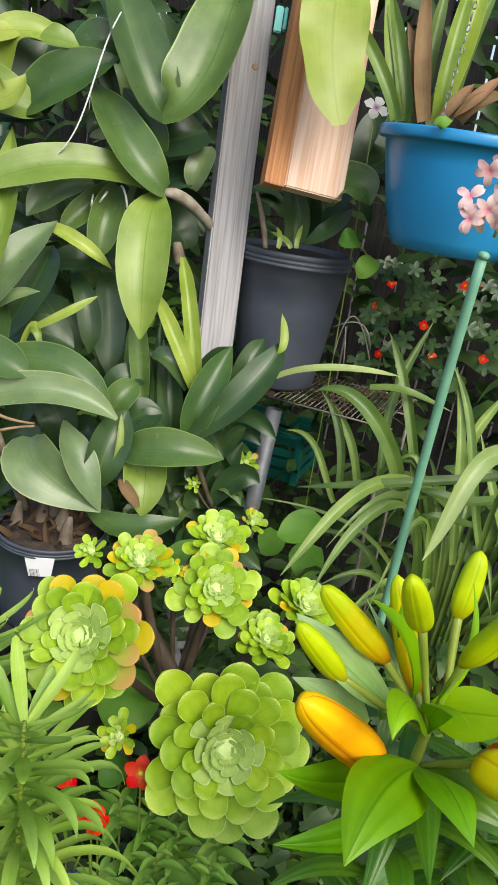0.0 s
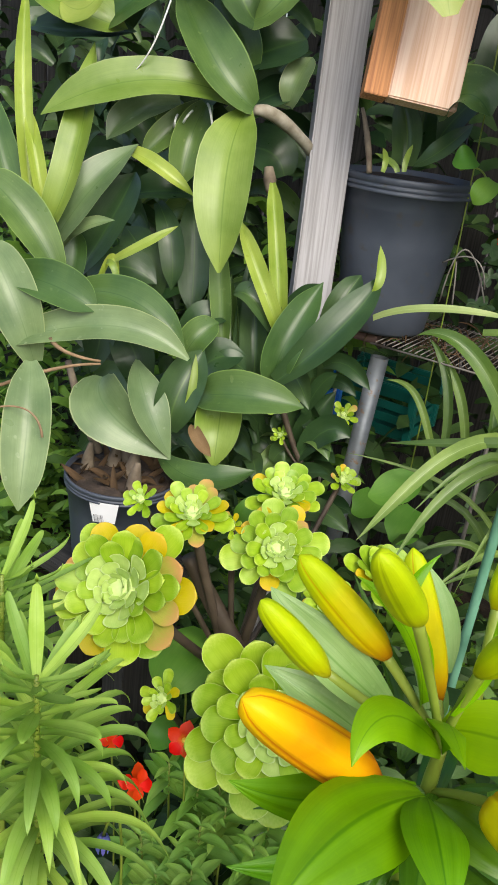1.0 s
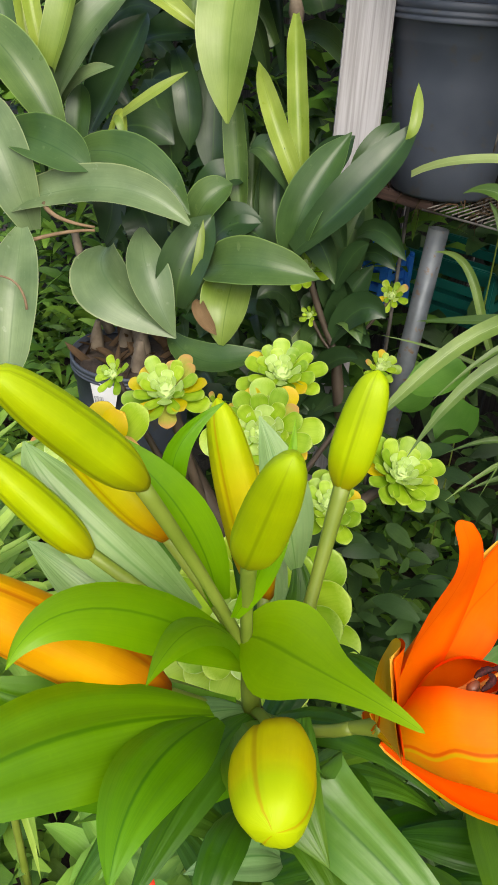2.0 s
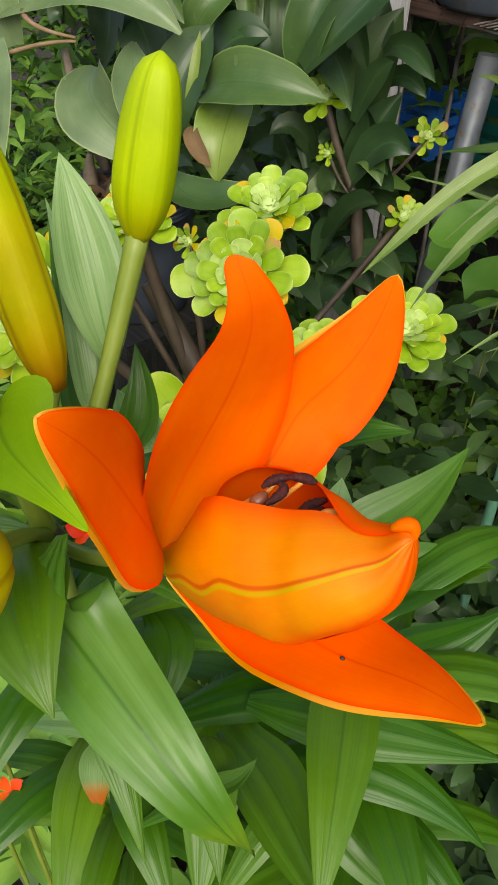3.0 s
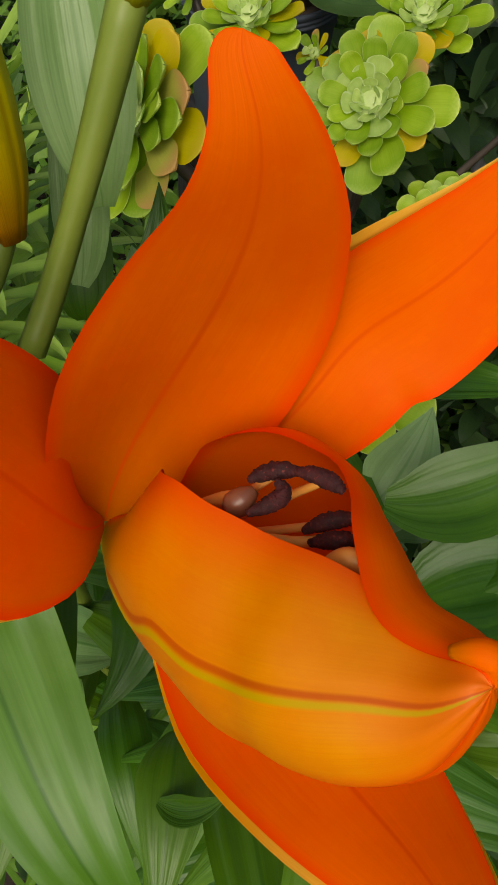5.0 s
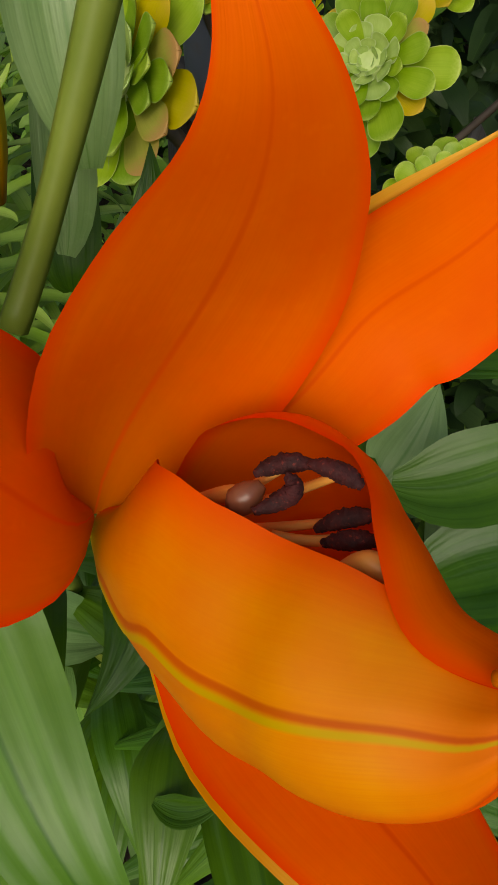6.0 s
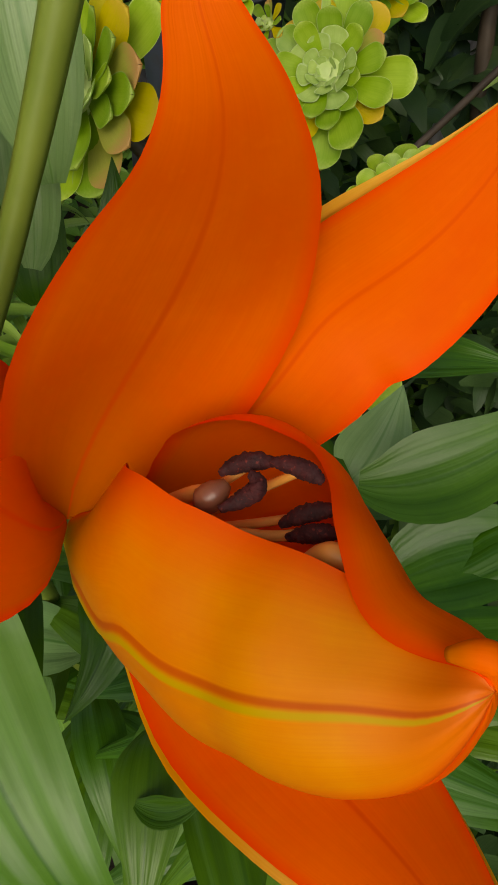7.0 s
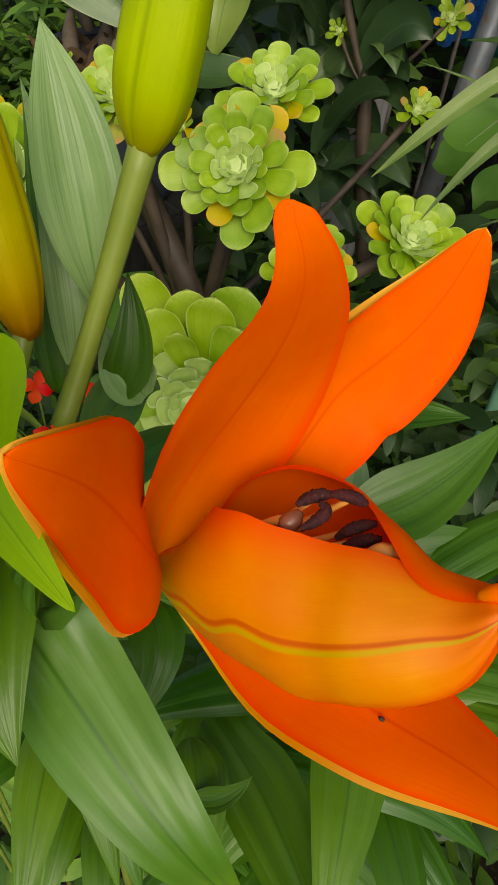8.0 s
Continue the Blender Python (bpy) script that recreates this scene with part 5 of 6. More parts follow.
leaf(clump, STRAP, 0.0177, (0.31, -0.89, 0.34), (0.2722, 1.852, 0.8327), (0.2419, 1.865, 0.9218), (0.2085, 1.873, 0.973), (0.1765, 1.885, 1.005), shape="strap", fold=0.4)
leaf(clump, STRAP, 0.0143, (0.22, -0.78, 0.59), (0.232, 1.822, 0.8181), (0.1966, 1.824, 0.8834), (0.1582, 1.829, 0.9334), (0.1024, 1.824, 0.9419), shape="strap", fold=0.4)
leaf(clump, STRAP, 0.0207, (0.16, -0.68, 0.72), (0.5589, 1.857, 0.9206), (0.4941, 1.769, 0.9201), (0.4442, 1.734, 0.9309), (0.3974, 1.737, 0.9246), shape="strap", fold=0.3)
leaf(clump, STRAP, 0.0175, (0.16, -0.68, 0.72), (0.5099, 1.815, 0.8574), (0.4741, 1.748, 0.8842), (0.4451, 1.72, 0.8928), (0.4098, 1.724, 0.8807), shape="strap", fold=0.3)
leaf(clump, STRAP, 0.0188, (0.28, -0.86, 0.43), (0.5948, 1.878, 0.7741), (0.5445, 1.88, 0.8829), (0.5226, 1.888, 0.9228), (0.472, 1.928, 1.018), shape="strap", fold=0.4)


def clump_rest():
    rnd = random.Random(21)
    c = np.array((0.4888, 1.844, 0.6392))
    for i in range(46):
        a = rnd.uniform(0, 2 * np.pi)
        d = np.array((math.cos(a), 0.7 * math.sin(a), 0))
        p = c + d * rnd.uniform(0.01, 0.09) + np.array((0, 0, -0.12))
        h, r = rnd.uniform(0.2, 0.46), rnd.uniform(0.06, 0.34)
        q, q2, e = p + d * r * 0.25 + np.array((0, 0, h * 0.62)), p + d * r * 0.62 + np.array((0, 0, h * 0.95)), p + d * r * 1.25 + np.array((0, 0, h * rnd.uniform(0.55, 1.1)))
        leaf(clump, STRAP, rnd.uniform(0.009, 0.018), unit(np.array((0, -0.8, 0.6)) - d * 0.4), p, q, q2, e, shape="strap", nl=14, nw=4, fold=0.35)


clump_rest()

# far things beyond the clump
blue_crate = crate("blue_crate", (-0.1932, 2.127, 0.6987), 0.09, 0.08, 0.1, BLUE_BRIGHT, "bright blue plastic crate behind the steel pipe")
teal_crate = crate("green_crate", (-0.0775, 2.29, 0.6645), 0.22, 0.16, 0.13, TEAL_PLASTIC, "green plastic basket behind the steel pipe")


def geranium():
    ob = thing("geranium", (0.2106, 2.111, 1.17), "scarlet-flowered geranium in the shade at the back", "plant")
    rnd = random.Random(5)
    for i in range(60):
        t = rnd.random()
        p = np.array((0.1526, 2.087, 1.16)) + np.array((rnd.uniform(0, 0.3), rnd.uniform(-0.05, 0.15), rnd.uniform(-0.12, 0.12)))
        face = unit((rnd.uniform(-0.4, 0.4), -1, rnd.uniform(0, 0.8)))
        a = unit(np.cross(face, (0, 0, 1)))
        b = np.cross(a, face)
        for k in range(5):
            q = k * 1.2566 + rnd.random()
            d = math.cos(q) * a + math.sin(q) * b
            if i < 9:
                leaf(ob, RED, 0.01, face, p, p + d * 0.006, p + d * 0.012, shape="oval", name="petal", nl=4, nw=2)
            else:
                leaf(ob, ORCHID_DARK, 0.012, face, p, p + d * 0.011, p + d * 0.022, shape="oval", nl=4, nw=2)


geranium()

# ---- succulent with rosettes ----
aeonium = thing("aeonium", (0.1581, 1.306, 0.4601), "branching succulent with yellow-green leaf rosettes", "succulent")
FORK = (0.1397, 1.336, 0.5882)
rosette(aeonium, (0.065, 1.154, 0.804), (0.18, -0.81, 0.55), 0.1090, 62, 0.45, 1, FORK, 0.5, 0.008)
rosette(aeonium, (0.0823, 1.272, 0.8767), (0.22, -0.47, 0.85), 0.0603, 40, 0.4, 2, FORK, 0.2)
rosette(aeonium, (0.181, 1.342, 0.831), (0.38, -0.68, 0.63), 0.0754, 50, 0.2, 3, FORK, 0.6)
rosette(aeonium, (0.1435, 1.415, 0.8759), (0.23, -0.43, 0.87), 0.0590, 40, 0.1, 4, FORK, 0.2)
rosette(aeonium, (0.27, 1.24, 0.64), (0.43, -0.74, 0.51), 0.1364, 60, 0.0, 5, (0.2497, 1.315, 0.5071), 0.5, 0.011)
rosette(aeonium, (0.2653, 1.38, 0.7496), (0.21, -0.36, 0.91), 0.0546, 46, 0.08, 6, FORK, 0.3)
rosette(aeonium, (0.2871, 1.507, 0.7508), (0.38, -0.17, 0.91), 0.0651, 46, 0.1, 7, FORK, 0.3)
rosette(aeonium, (0.0153, 1.243, 0.882), (-0.01, -0.73, 0.68), 0.0295, 20, 0.1, 8, FORK, 0, 0.005)
rosette(aeonium, (0.1293, 1.177, 0.6447), (0.04, -0.83, 0.56), 0.0382, 22, 0.3, 9, (0.1173, 1.326, 0.419), 0.3, 0.005)
rosette(aeonium, (0.1168, 1.32, 0.8496), (0.04, -0.83, 0.56), 0.0260, 16, 0.9, 10, FORK, 0.3, 0.005)
rosette(aeonium, (0.0992, 1.72, 0.77), (0.55, -0.30, 0.78), 0.0384, 22, 0.2, 14, FORK, 0.2, 0.005)
rod(aeonium, "trunk", STEM_DARK, (0.02, 0.016, 0.014), (0.2, 1.42, 0), (0.1664, 1.352, 0.4263), FORK, label="thick brown woody stem")
rod(aeonium, "limb", STEM_DARK, (0.016, 0.015, 0.012), (0.2158, 1.35, 0.5395), (0.1147, 1.322, 0.6929), (0.0637, 1.302, 0.7833), label="thick brown woody stem")

twig_aeonium = thing("small_aeonium", (0.0226, 1.686, 0.7741), "small leggy succulent twigs with tiny green rosettes", "succulent")
TW = (0.0321, 1.691, 0.7755)
rosette(twig_aeonium, (-0.024, 1.662, 0.913), (0.30, -0.59, 0.75), 0.0419, 22, 0.02, 11, TW, 0.1, 0.006)
rosette(twig_aeonium, (0.019, 1.851, 0.836), (0.41, -0.73, 0.55), 0.0341, 18, 0.3, 12, TW, 0.1, 0.003)
rosette(twig_aeonium, (-0.0179, 1.671, 0.8353), (0.16, -0.85, 0.50), 0.0214, 14, 0.0, 13, TW, 0.1, 0.003)
rod(twig_aeonium, "trunk", STEM_DARK, (0.012, 0.011, 0.008), (0.0942, 1.688, 0.5454), (0.0455, 1.69, 0.7065), TW)

# ---- leafy lily shoots ----
def lily_shoot(name, top, foot, length, wide, n, seed, label, mat=SHOOT, span=0.34, lean=0.0, droop=0.5):
    """An upright stem with narrow leaves all round it, the upper ones young and steep."""
    rnd = random.Random(seed)
    top, foot = np.array(top), np.array(foot)
    ob = thing(name, tuple(foot), label, "lily")
    rod(ob, "stem", STEM, (0.006, 0.005, 0.003), foot, (top + foot) / 2, top)
    axis = unit(top - foot)
    for i in range(n):
        k = i / n
        p = top - axis * span * (1 - k) ** 1.1
        a = i * 2.39996 + rnd.uniform(-0.3, 0.3)
        d = np.array((math.cos(a), math.sin(a), 0))
        rise = 0.15 + 1.0 * k**2.5 + rnd.uniform(-0.15, 0.15)
        L = length * (1.05 - 0.45 * k**2) * rnd.uniform(0.8, 1.15)
        q = p + (d * 0.6 + np.array((0, 0, 0.32 * rise + 0.1))) * L
        e = p + (d * (1.0 - 0.25 * k) + np.array((0, 0, 0.75 * rise - droop * (1 - k**2) * rnd.uniform(0.5, 1.4)))) * L
        leaf(ob, mat, wide * rnd.uniform(0.8, 1.15), unit(np.array((0, 0, 1)) + 0.3 * d), p, q, e, shape=(0.45, 0.85, 1.0, 0.9, 0.7, 0.4, 0.02), nl=10, nw=4, fold=0.15)
    return ob


lily_shoot("lily_shoot", (0.1053, 0.9756, 0.8016), (0.1056, 0.9865, 0.1721), 0.15, 0.017, 92, 31, "leafy green lily stem without flowers", span=0.3, droop=0.42)
lily_shoot("lily_shoot", (-0.0482, 1.059, 0.8184), (-0.0464, 1.044, -0.0563), 0.17, 0.0155, 84, 32, "narrow-leaved pale green lily stem without flowers", span=0.34, mat=SHOOT, droop=0.35)

# ---- low herbs, red flowers ----
def herb(name, tops, foot, size, label, seed):
    rnd = random.Random(seed)
    ob = thing(name, foot, label, "herb")
    tops = [np.array(t) for t in tops]
    tops += [t + np.array((rnd.uniform(-0.06, 0.06), rnd.uniform(-0.05, 0.05), rnd.uniform(-0.04, 0.01))) for t in tops]
    for top in tops:
        low = np.array((top[0] + rnd.uniform(-0.02, 0.02), top[1] + 0.03, 0.02))
        rod(ob, "stem", STEM, (0.003, 0.0025, 0.0015), low, (low + top) / 2, top, sides=6, nl=6)
        for i in range(6):
            p = top - np.array((0, 0, 0.013 * i))
            for s in (0, np.pi):
                a = i * 1.57 + s + rnd.uniform(-0.25, 0.25)
                d = np.array((math.cos(a), math.sin(a), 0))
                L = size * (0.35 + 0.13 * i) * rnd.uniform(0.85, 1.15)
                leaf(ob, HERB, L * 0.33, unit(np.array((0, -0.15, 1)) - d * 0.4), p, p + d * L * 0.5 + np.array((0, 0, 0.2 * L)), p + d * L + np.array((0, 0, 0.12 * L)), shape="lily", nl=6, nw=4, fold=0.3)
    return ob


herb("herb", [(0.217, 1.174, 0.4711), (0.129, 1.21, 0.5), (0.2936, 1.194, 0.4696), (0.1938, 1.254, 0.4633), (0.1455, 1.135, 0.432)], (0.2371, 1.183, 0.1854), 0.078, "low soft green herb with paired leaves", 41)
herb("herb", [(0.2473, 1.116, 0.4669), (0.2357, 1.074, 0.4471), (0.3199, 1.131, 0.459), (0.284, 1.248, 0.4893)], (0.3124, 1.12, 0.2132), 0.074, "low soft green herb with paired leaves", 42)
herb("herb", [(0.4295, 0.9453, 0.6539), (0.3499, 0.9546, 0.6148), (0.4264, 0.9896, 0.6352), (0.4581, 0.9142, 0.6288), (0.3891, 0.9138, 0.6018)], (0.4372, 0.8967, 0.3996), 0.085, "low soft green herb with paired leaves", 43)


def open_flower(name, place, face, size, mat, label, n=5, centre=True):
    ob = thing(name, place, label, "flower")
    c, f = np.array(place), unit(face)
    a = unit(np.cross(f, (0, 0.2, 1)))
    b = np.cross(a, f)
    for k in range(n):
        q = 2 * np.pi * k / n + 0.3
        d = math.cos(q) * a + math.sin(q) * b
        leaf(ob, mat, size * 0.8, f, c, c + d * size * 0.5 + f * 0.1 * size, c + d * size - f * 0.05 * size, shape="drop", name="petal", nl=6, nw=4, wave=0.15)
    if centre:
        turned(ob, "eye", YELLOW, [(size * 0.12, -0.001), (size * 0.16, 0.002), (size * 0.08, size * 0.15)], tuple(c), tuple(f), 10)
    low = np.array((c[0], c[1] + 0.02, 0.02))
    rod(ob, "stalk", STEM, 0.0015, low, (low + c) / 2 + np.array((0.01, 0, 0)), c - f * 0.002, sides=6)
    return ob


open_flower("red_flower", (0.167, 1.187, 0.586), (0.36, -0.81, 0.46), 0.0271, RED, "small five-petalled red flower with yellow throat")
open_flower("scarlet_flower", (0.1134, 1.151, 0.4994), (0.85, -0.24, 0.46), 0.0271, SCARLET, "bright scarlet flower half hidden among leaves", 4, False)
open_flower("scarlet_flower", (0.0591, 1.161, 0.5335), (0.81, -0.14, 0.57), 0.0211, SCARLET, "bright scarlet flower half hidden among leaves", 4, False)
open_flower("scarlet_flower", (0.1285, 1.143, 0.512), (0.85, -0.24, 0.46), 0.0223, SCARLET, "bright scarlet flower half hidden among leaves", 4, False)
open_flower("scarlet_flower", (0.5001, 0.8762, 0.7867), (0.74, -0.20, 0.64), 0.0144, SCARLET, "bright scarlet flower half hidden among leaves", 5, False)
open_flower("scarlet_flower", (0.5251, 0.886, 0.7871), (0.25, -0.75, 0.62), 0.0101, SCARLET, "bright scarlet flower half hidden among leaves", 4, False)
open_flower("scarlet_flower", (0.4929, 0.8927, 0.7932), (0.53, -0.51, 0.68), 0.0077, SCARLET, "bright scarlet flower half hidden among leaves", 4, False)

open_flower("white_flower", (0.1292, 1.957, 1.58), (0.46, -0.77, 0.45), 0.0262, WHITE_PETAL, "small white orchid flower with a purple throat", 4, False)


def plant_clip():
    ob = thing("plant_clip", (-0.0538, 1.85, 1.693), "turquoise plastic clip beside the timber post", "clip")
    beam(ob, "jaw", TURQUOISE, (-0.0527, 1.844, 1.675), (-0.0586, 1.859, 1.721), 0.014, 0.008, (0.48, -0.80, 0.36), bevel=0.002)
    beam(ob, "jaw", TURQUOISE, (-0.0458, 1.859, 1.681), (-0.0515, 1.873, 1.722), 0.006, 0.012, (0.48, -0.80, 0.36), bevel=0.002)


plant_clip()


def purple_bud():
    c = np.array((0.1459, 1.054, 0.512))
    ob = thing("purple_bud", tuple(c), "small closed violet-blue flower bud", "flower")
    for k in range(8):
        a = k * 0.785
        d = np.array((math.cos(a), math.sin(a), 0))
        leaf(ob, PURPLE, 0.006, d, c + d * 0.004, c + d * 0.009 - np.array((0, 0, 0.015)), c + d * 0.008 - np.array((0, 0, 0.03)), shape="strap", name="petal", nl=5, nw=2)
    rod(ob, "stalk", STEM, 0.002, c + np.array((0.02, 0.02, -0.3)), c + np.array((0.02, 0.01, 0.01)), c, sides=6)


purple_bud()

nasturtium = thing("nasturtium", (0.1112, 1.364, 0.2514), "round-leaved trailing plant under the rosettes", "plant")
leaf(nasturtium, ROUND, 0.0951, (0.23, -0.63, 0.74), (0.0812, 1.345, 0.631), (0.0898, 1.267, 0.6263), (0.0865, 1.228, 0.5932), shape="round", cup=-0.1)
leaf(nasturtium, ROUND, 0.0438, (0.35, -0.52, 0.78), (0.0994, 1.257, 0.5285), (0.0992, 1.228, 0.5216), (0.0892, 1.212, 0.5027), shape="round")
leaf(nasturtium, ROUND, 0.0309, (0.32, -0.62, 0.72), (-0.0127, 1.23, 0.6058), (-0.0081, 1.208, 0.6037), (-0.014, 1.196, 0.5893), shape="round")
leaf(nasturtium, ROUND, 0.0389, (0.28, -0.57, 0.77), (0.0625, 1.523, 0.7954), (0.0477, 1.481, 0.7794), (0.0312, 1.479, 0.7467), shape="oval")
leaf(nasturtium, ROUND, 0.0662, (0.23, -0.63, 0.74), (0.219, 1.768, 0.8057), (0.194, 1.725, 0.784), (0.1599, 1.702, 0.7686), shape="round")
leaf(nasturtium, ROUND, 0.0744, (0.32, -0.35, 0.88), (0.1996, 1.863, 0.6906), (0.1989, 1.807, 0.6686), (0.1884, 1.781, 0.6529), shape="round")
leaf(nasturtium, ROUND, 0.0602, (0.32, -0.35, 0.88), (0.1108, 1.861, 0.6971), (0.113, 1.815, 0.6815), (0.0979, 1.791, 0.6728), shape="round")
rod(nasturtium, "runner", STEM, 0.002, (0.0453, 1.329, 0.2415), (0.073, 1.322, 0.4574), (0.0859, 1.274, 0.6197))

# ---- the lily: stem, leaves, buds and the open flower ----
NODE = (0.54, 0.931, 0.981)
CROWN = (0.543, 0.921, 1.032)
lily = thing("lily", (0.5, 1.0, 0.0), "orange lily with green and yellow buds and one flower", "lily")
rod(lily, "stem", STEM, (0.007, 0.006, 0.0055), (0.5, 1.0, 0.0), (0.52, 0.97, 0.5), NODE)
rod(lily, "upper_stem", STEM, (0.0055, 0.005, 0.004), NODE, (0.541, 0.926, 1.005), CROWN)
rod(lily, "node", STEM_DARK, (0.004, 0.0075, 0.004), (0.539, 0.932, 0.971), NODE, (0.541, 0.93, 0.989), label="dark joint of the stem")
bud(lily, BUD_ORANGE, (0.5143, 0.8889, 1.01), (0.4561, 0.8011, 1.106), 0.0185, NODE, "swollen orange-yellow bud about to open")
bud(lily, BUD_YELLOW, (0.4973, 0.9078, 1.092), (0.4391, 0.8788, 1.155), 0.0125, CROWN, "yellow-green bud with brownish base")
bud(lily, BUD_GREEN, (0.4704, 0.8806, 1.079), (0.4327, 0.8494, 1.134), 0.0105, CROWN, "slim green bud")
bud(lily, BUD_GREEN, (0.5205, 0.8735, 1.151), (0.5086, 0.8202, 1.215), 0.011, CROWN, "slim green bud")
bud(lily, BUD_YELLOW, (0.5256, 0.9512, 1.044), (0.4852, 0.9503, 1.148), 0.0125, CROWN, "yellow bud turning orange at its base")
bud(lily, BUD_GREEN, (0.5552, 0.9012, 1.116), (0.5924, 0.8776, 1.197), 0.0113, CROWN, "plump upright green bud")
bud(lily, BUD_GREEN, (0.5408, 0.9863, 1.107), (0.5453, 0.997, 1.171), 0.0118, (0.555, 0.945, 1.03), "upright yellow-green bud on a long stalk", stalk=0.0036)
bud(lily, BUD_YELLOW, (0.588, 0.89, 1.043), (0.626, 0.844, 1.066), 0.0185, NODE, "fat round yellow bud")
bud(lily, BUD_ORANGE, (0.4978, 0.8956, 1.001), (0.4956, 0.8667, 1.023), 0.012, NODE, "small brownish orange bud")
leaf(lily, LILY_BRIGHT, 0.0467, ((-0.343, -0.722, 0.601), (-0.3, -0.591, 0.748), (-0.185, -0.439, 0.879), (-0.06, -0.459, 0.886)), (0.5408, 0.9178, 1.0494), (0.5622, 0.9121, 1.0654), (0.5868, 0.9041, 1.0787), (0.6151, 0.8984, 1.0902), (0.6503, 0.8968, 1.096), shape=(0.222, 0.752, 1.0, 0.823, 0.468, 0.237, 0.086), cup=(0.277, -0.156, 0.351), nl=22, nw=10, fold=0.06, blunt=20)
leaf(lily, LILY_BRIGHT, 0.032, (0.15, -0.49, 0.86), CROWN, (0.5252, 0.8478, 1.103), (0.5242, 0.8024, 1.101), shape=(0.4, 0.85, 1.0, 0.92, 0.7, 0.4, 0.02), cup=-0.25)
leaf(lily, LILY_BRIGHT, 0.024, (0.19, -0.24, 0.95), CROWN, (0.5498, 0.8808, 1.088), (0.5733, 0.8297, 1.111), shape="lily", cup=-0.25)
leaf(lily, LILY_BRIGHT, 0.0138, (0.71, -0.30, 0.64), (0.546, 0.9048, 1.075), (0.556, 0.9156, 1.124), (0.5467, 0.9351, 1.169), shape="lily", fold=0.3)
leaf(lily, LILY_BROAD, 0.0471, ((-0.43, -0.475, 0.768), (0.107, -0.823, 0.557), (0.384, -0.334, 0.861), (0.199, -0.874, 0.443)), (0.5813, 0.9194, 1.0237), (0.5888, 0.9063, 1.0083), (0.6061, 0.9071, 0.9962), (0.6539, 0.9093, 0.9824), (0.6812, 0.9309, 0.9234), shape=(0.176, 0.633, 1.0, 0.856, 0.722, 0.481, 0.214), cup=(0.089, -0.244, 0.342), nl=30, nw=20, ribs=3.5, rib_depth=0.03, blunt=20)
leaf(lily, LILY, 0.0296, (0.09, -0.49, 0.87), (0.547, 0.9204, 0.9942), (0.557, 0.8722, 0.9992), (0.5757, 0.8122, 0.9826), shape="lily", cup=-0.2)
leaf(lily, LILY_GREY, 0.0265, (0.13, -0.29, 0.95), (0.5392, 0.9235, 0.9888), (0.5273, 0.8787, 1.003), (0.5193, 0.828, 0.9909), shape="lily", cup=-0.2)
leaf(lily, LILY_GREY, 0.0282, (0.64, -0.31, 0.70), (0.5215, 0.9804, 1.044), (0.5032, 0.9848, 1.086), (0.4785, 0.9902, 1.12), shape=(0.25, 0.75, 1.0, 1.0, 0.8, 0.45, 0.02), fold=0.15, nl=20)
leaf(lily, LILY_GREY, 0.0178, (0.64, -0.31, 0.70), (0.5154, 0.9718, 1.013), (0.4984, 0.9813, 1.044), (0.459, 0.9908, 1.094), shape="lily", fold=0.2)
leaf(lily, LILY, 0.0214, (0.61, -0.22, 0.76), (0.4991, 0.976, 0.9837), (0.484, 0.9832, 1.014), (0.4281, 1.006, 1.072), shape="lily", fold=0.2)
leaf(lily, LILY, 0.0193, (0.47, -0.42, 0.78), (0.513, 0.9896, 0.9856), (0.5142, 0.9987, 1.006), (0.4974, 1.008, 1.03), shape="lily", fold=0.2)
leaf(lily, LILY_GREY, 0.0222, (0.47, -0.42, 0.78), (0.522, 1, 0.986), (0.5133, 0.9953, 0.9972), (0.496, 0.997, 1.007), shape="lily", fold=0.2)
leaf(lily, LILY, 0.0263, (0.28, -0.34, 0.90), (0.5069, 0.978, 0.9517), (0.5092, 0.9992, 0.9768), (0.5169, 1.011, 0.9799), shape="lily")
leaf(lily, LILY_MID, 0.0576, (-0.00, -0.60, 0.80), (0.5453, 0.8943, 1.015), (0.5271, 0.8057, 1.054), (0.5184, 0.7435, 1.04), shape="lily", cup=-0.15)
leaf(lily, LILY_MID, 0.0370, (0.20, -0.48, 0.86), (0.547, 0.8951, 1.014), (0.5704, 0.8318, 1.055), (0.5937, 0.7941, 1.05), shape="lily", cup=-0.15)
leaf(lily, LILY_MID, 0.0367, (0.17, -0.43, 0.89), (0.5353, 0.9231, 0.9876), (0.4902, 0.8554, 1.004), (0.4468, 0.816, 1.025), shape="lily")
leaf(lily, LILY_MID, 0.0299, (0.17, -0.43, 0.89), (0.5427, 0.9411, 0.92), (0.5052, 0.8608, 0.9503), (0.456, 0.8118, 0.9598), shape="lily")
leaf(lily, LILY, 0.0451, (0.33, -0.38, 0.86), (0.5499, 0.9123, 0.9973), (0.5871, 0.8935, 1.013), (0.6284, 0.885, 0.9965), shape="lily", cup=-0.15)
leaf(lily, LILY_GREY, 0.0356, (0.57, -0.49, 0.66), (0.5105, 0.9138, 1.045), (0.4581, 0.8841, 1.095), (0.423, 0.8784, 1.124), shape="lily", fold=0.2)
leaf(lily, LILY_GREY, 0.0303, (0.24, -0.52, 0.82), (0.4956, 0.8982, 1.032), (0.4668, 0.8809, 1.056), (0.4318, 0.8687, 1.072), shape="lily", fold=0.2)
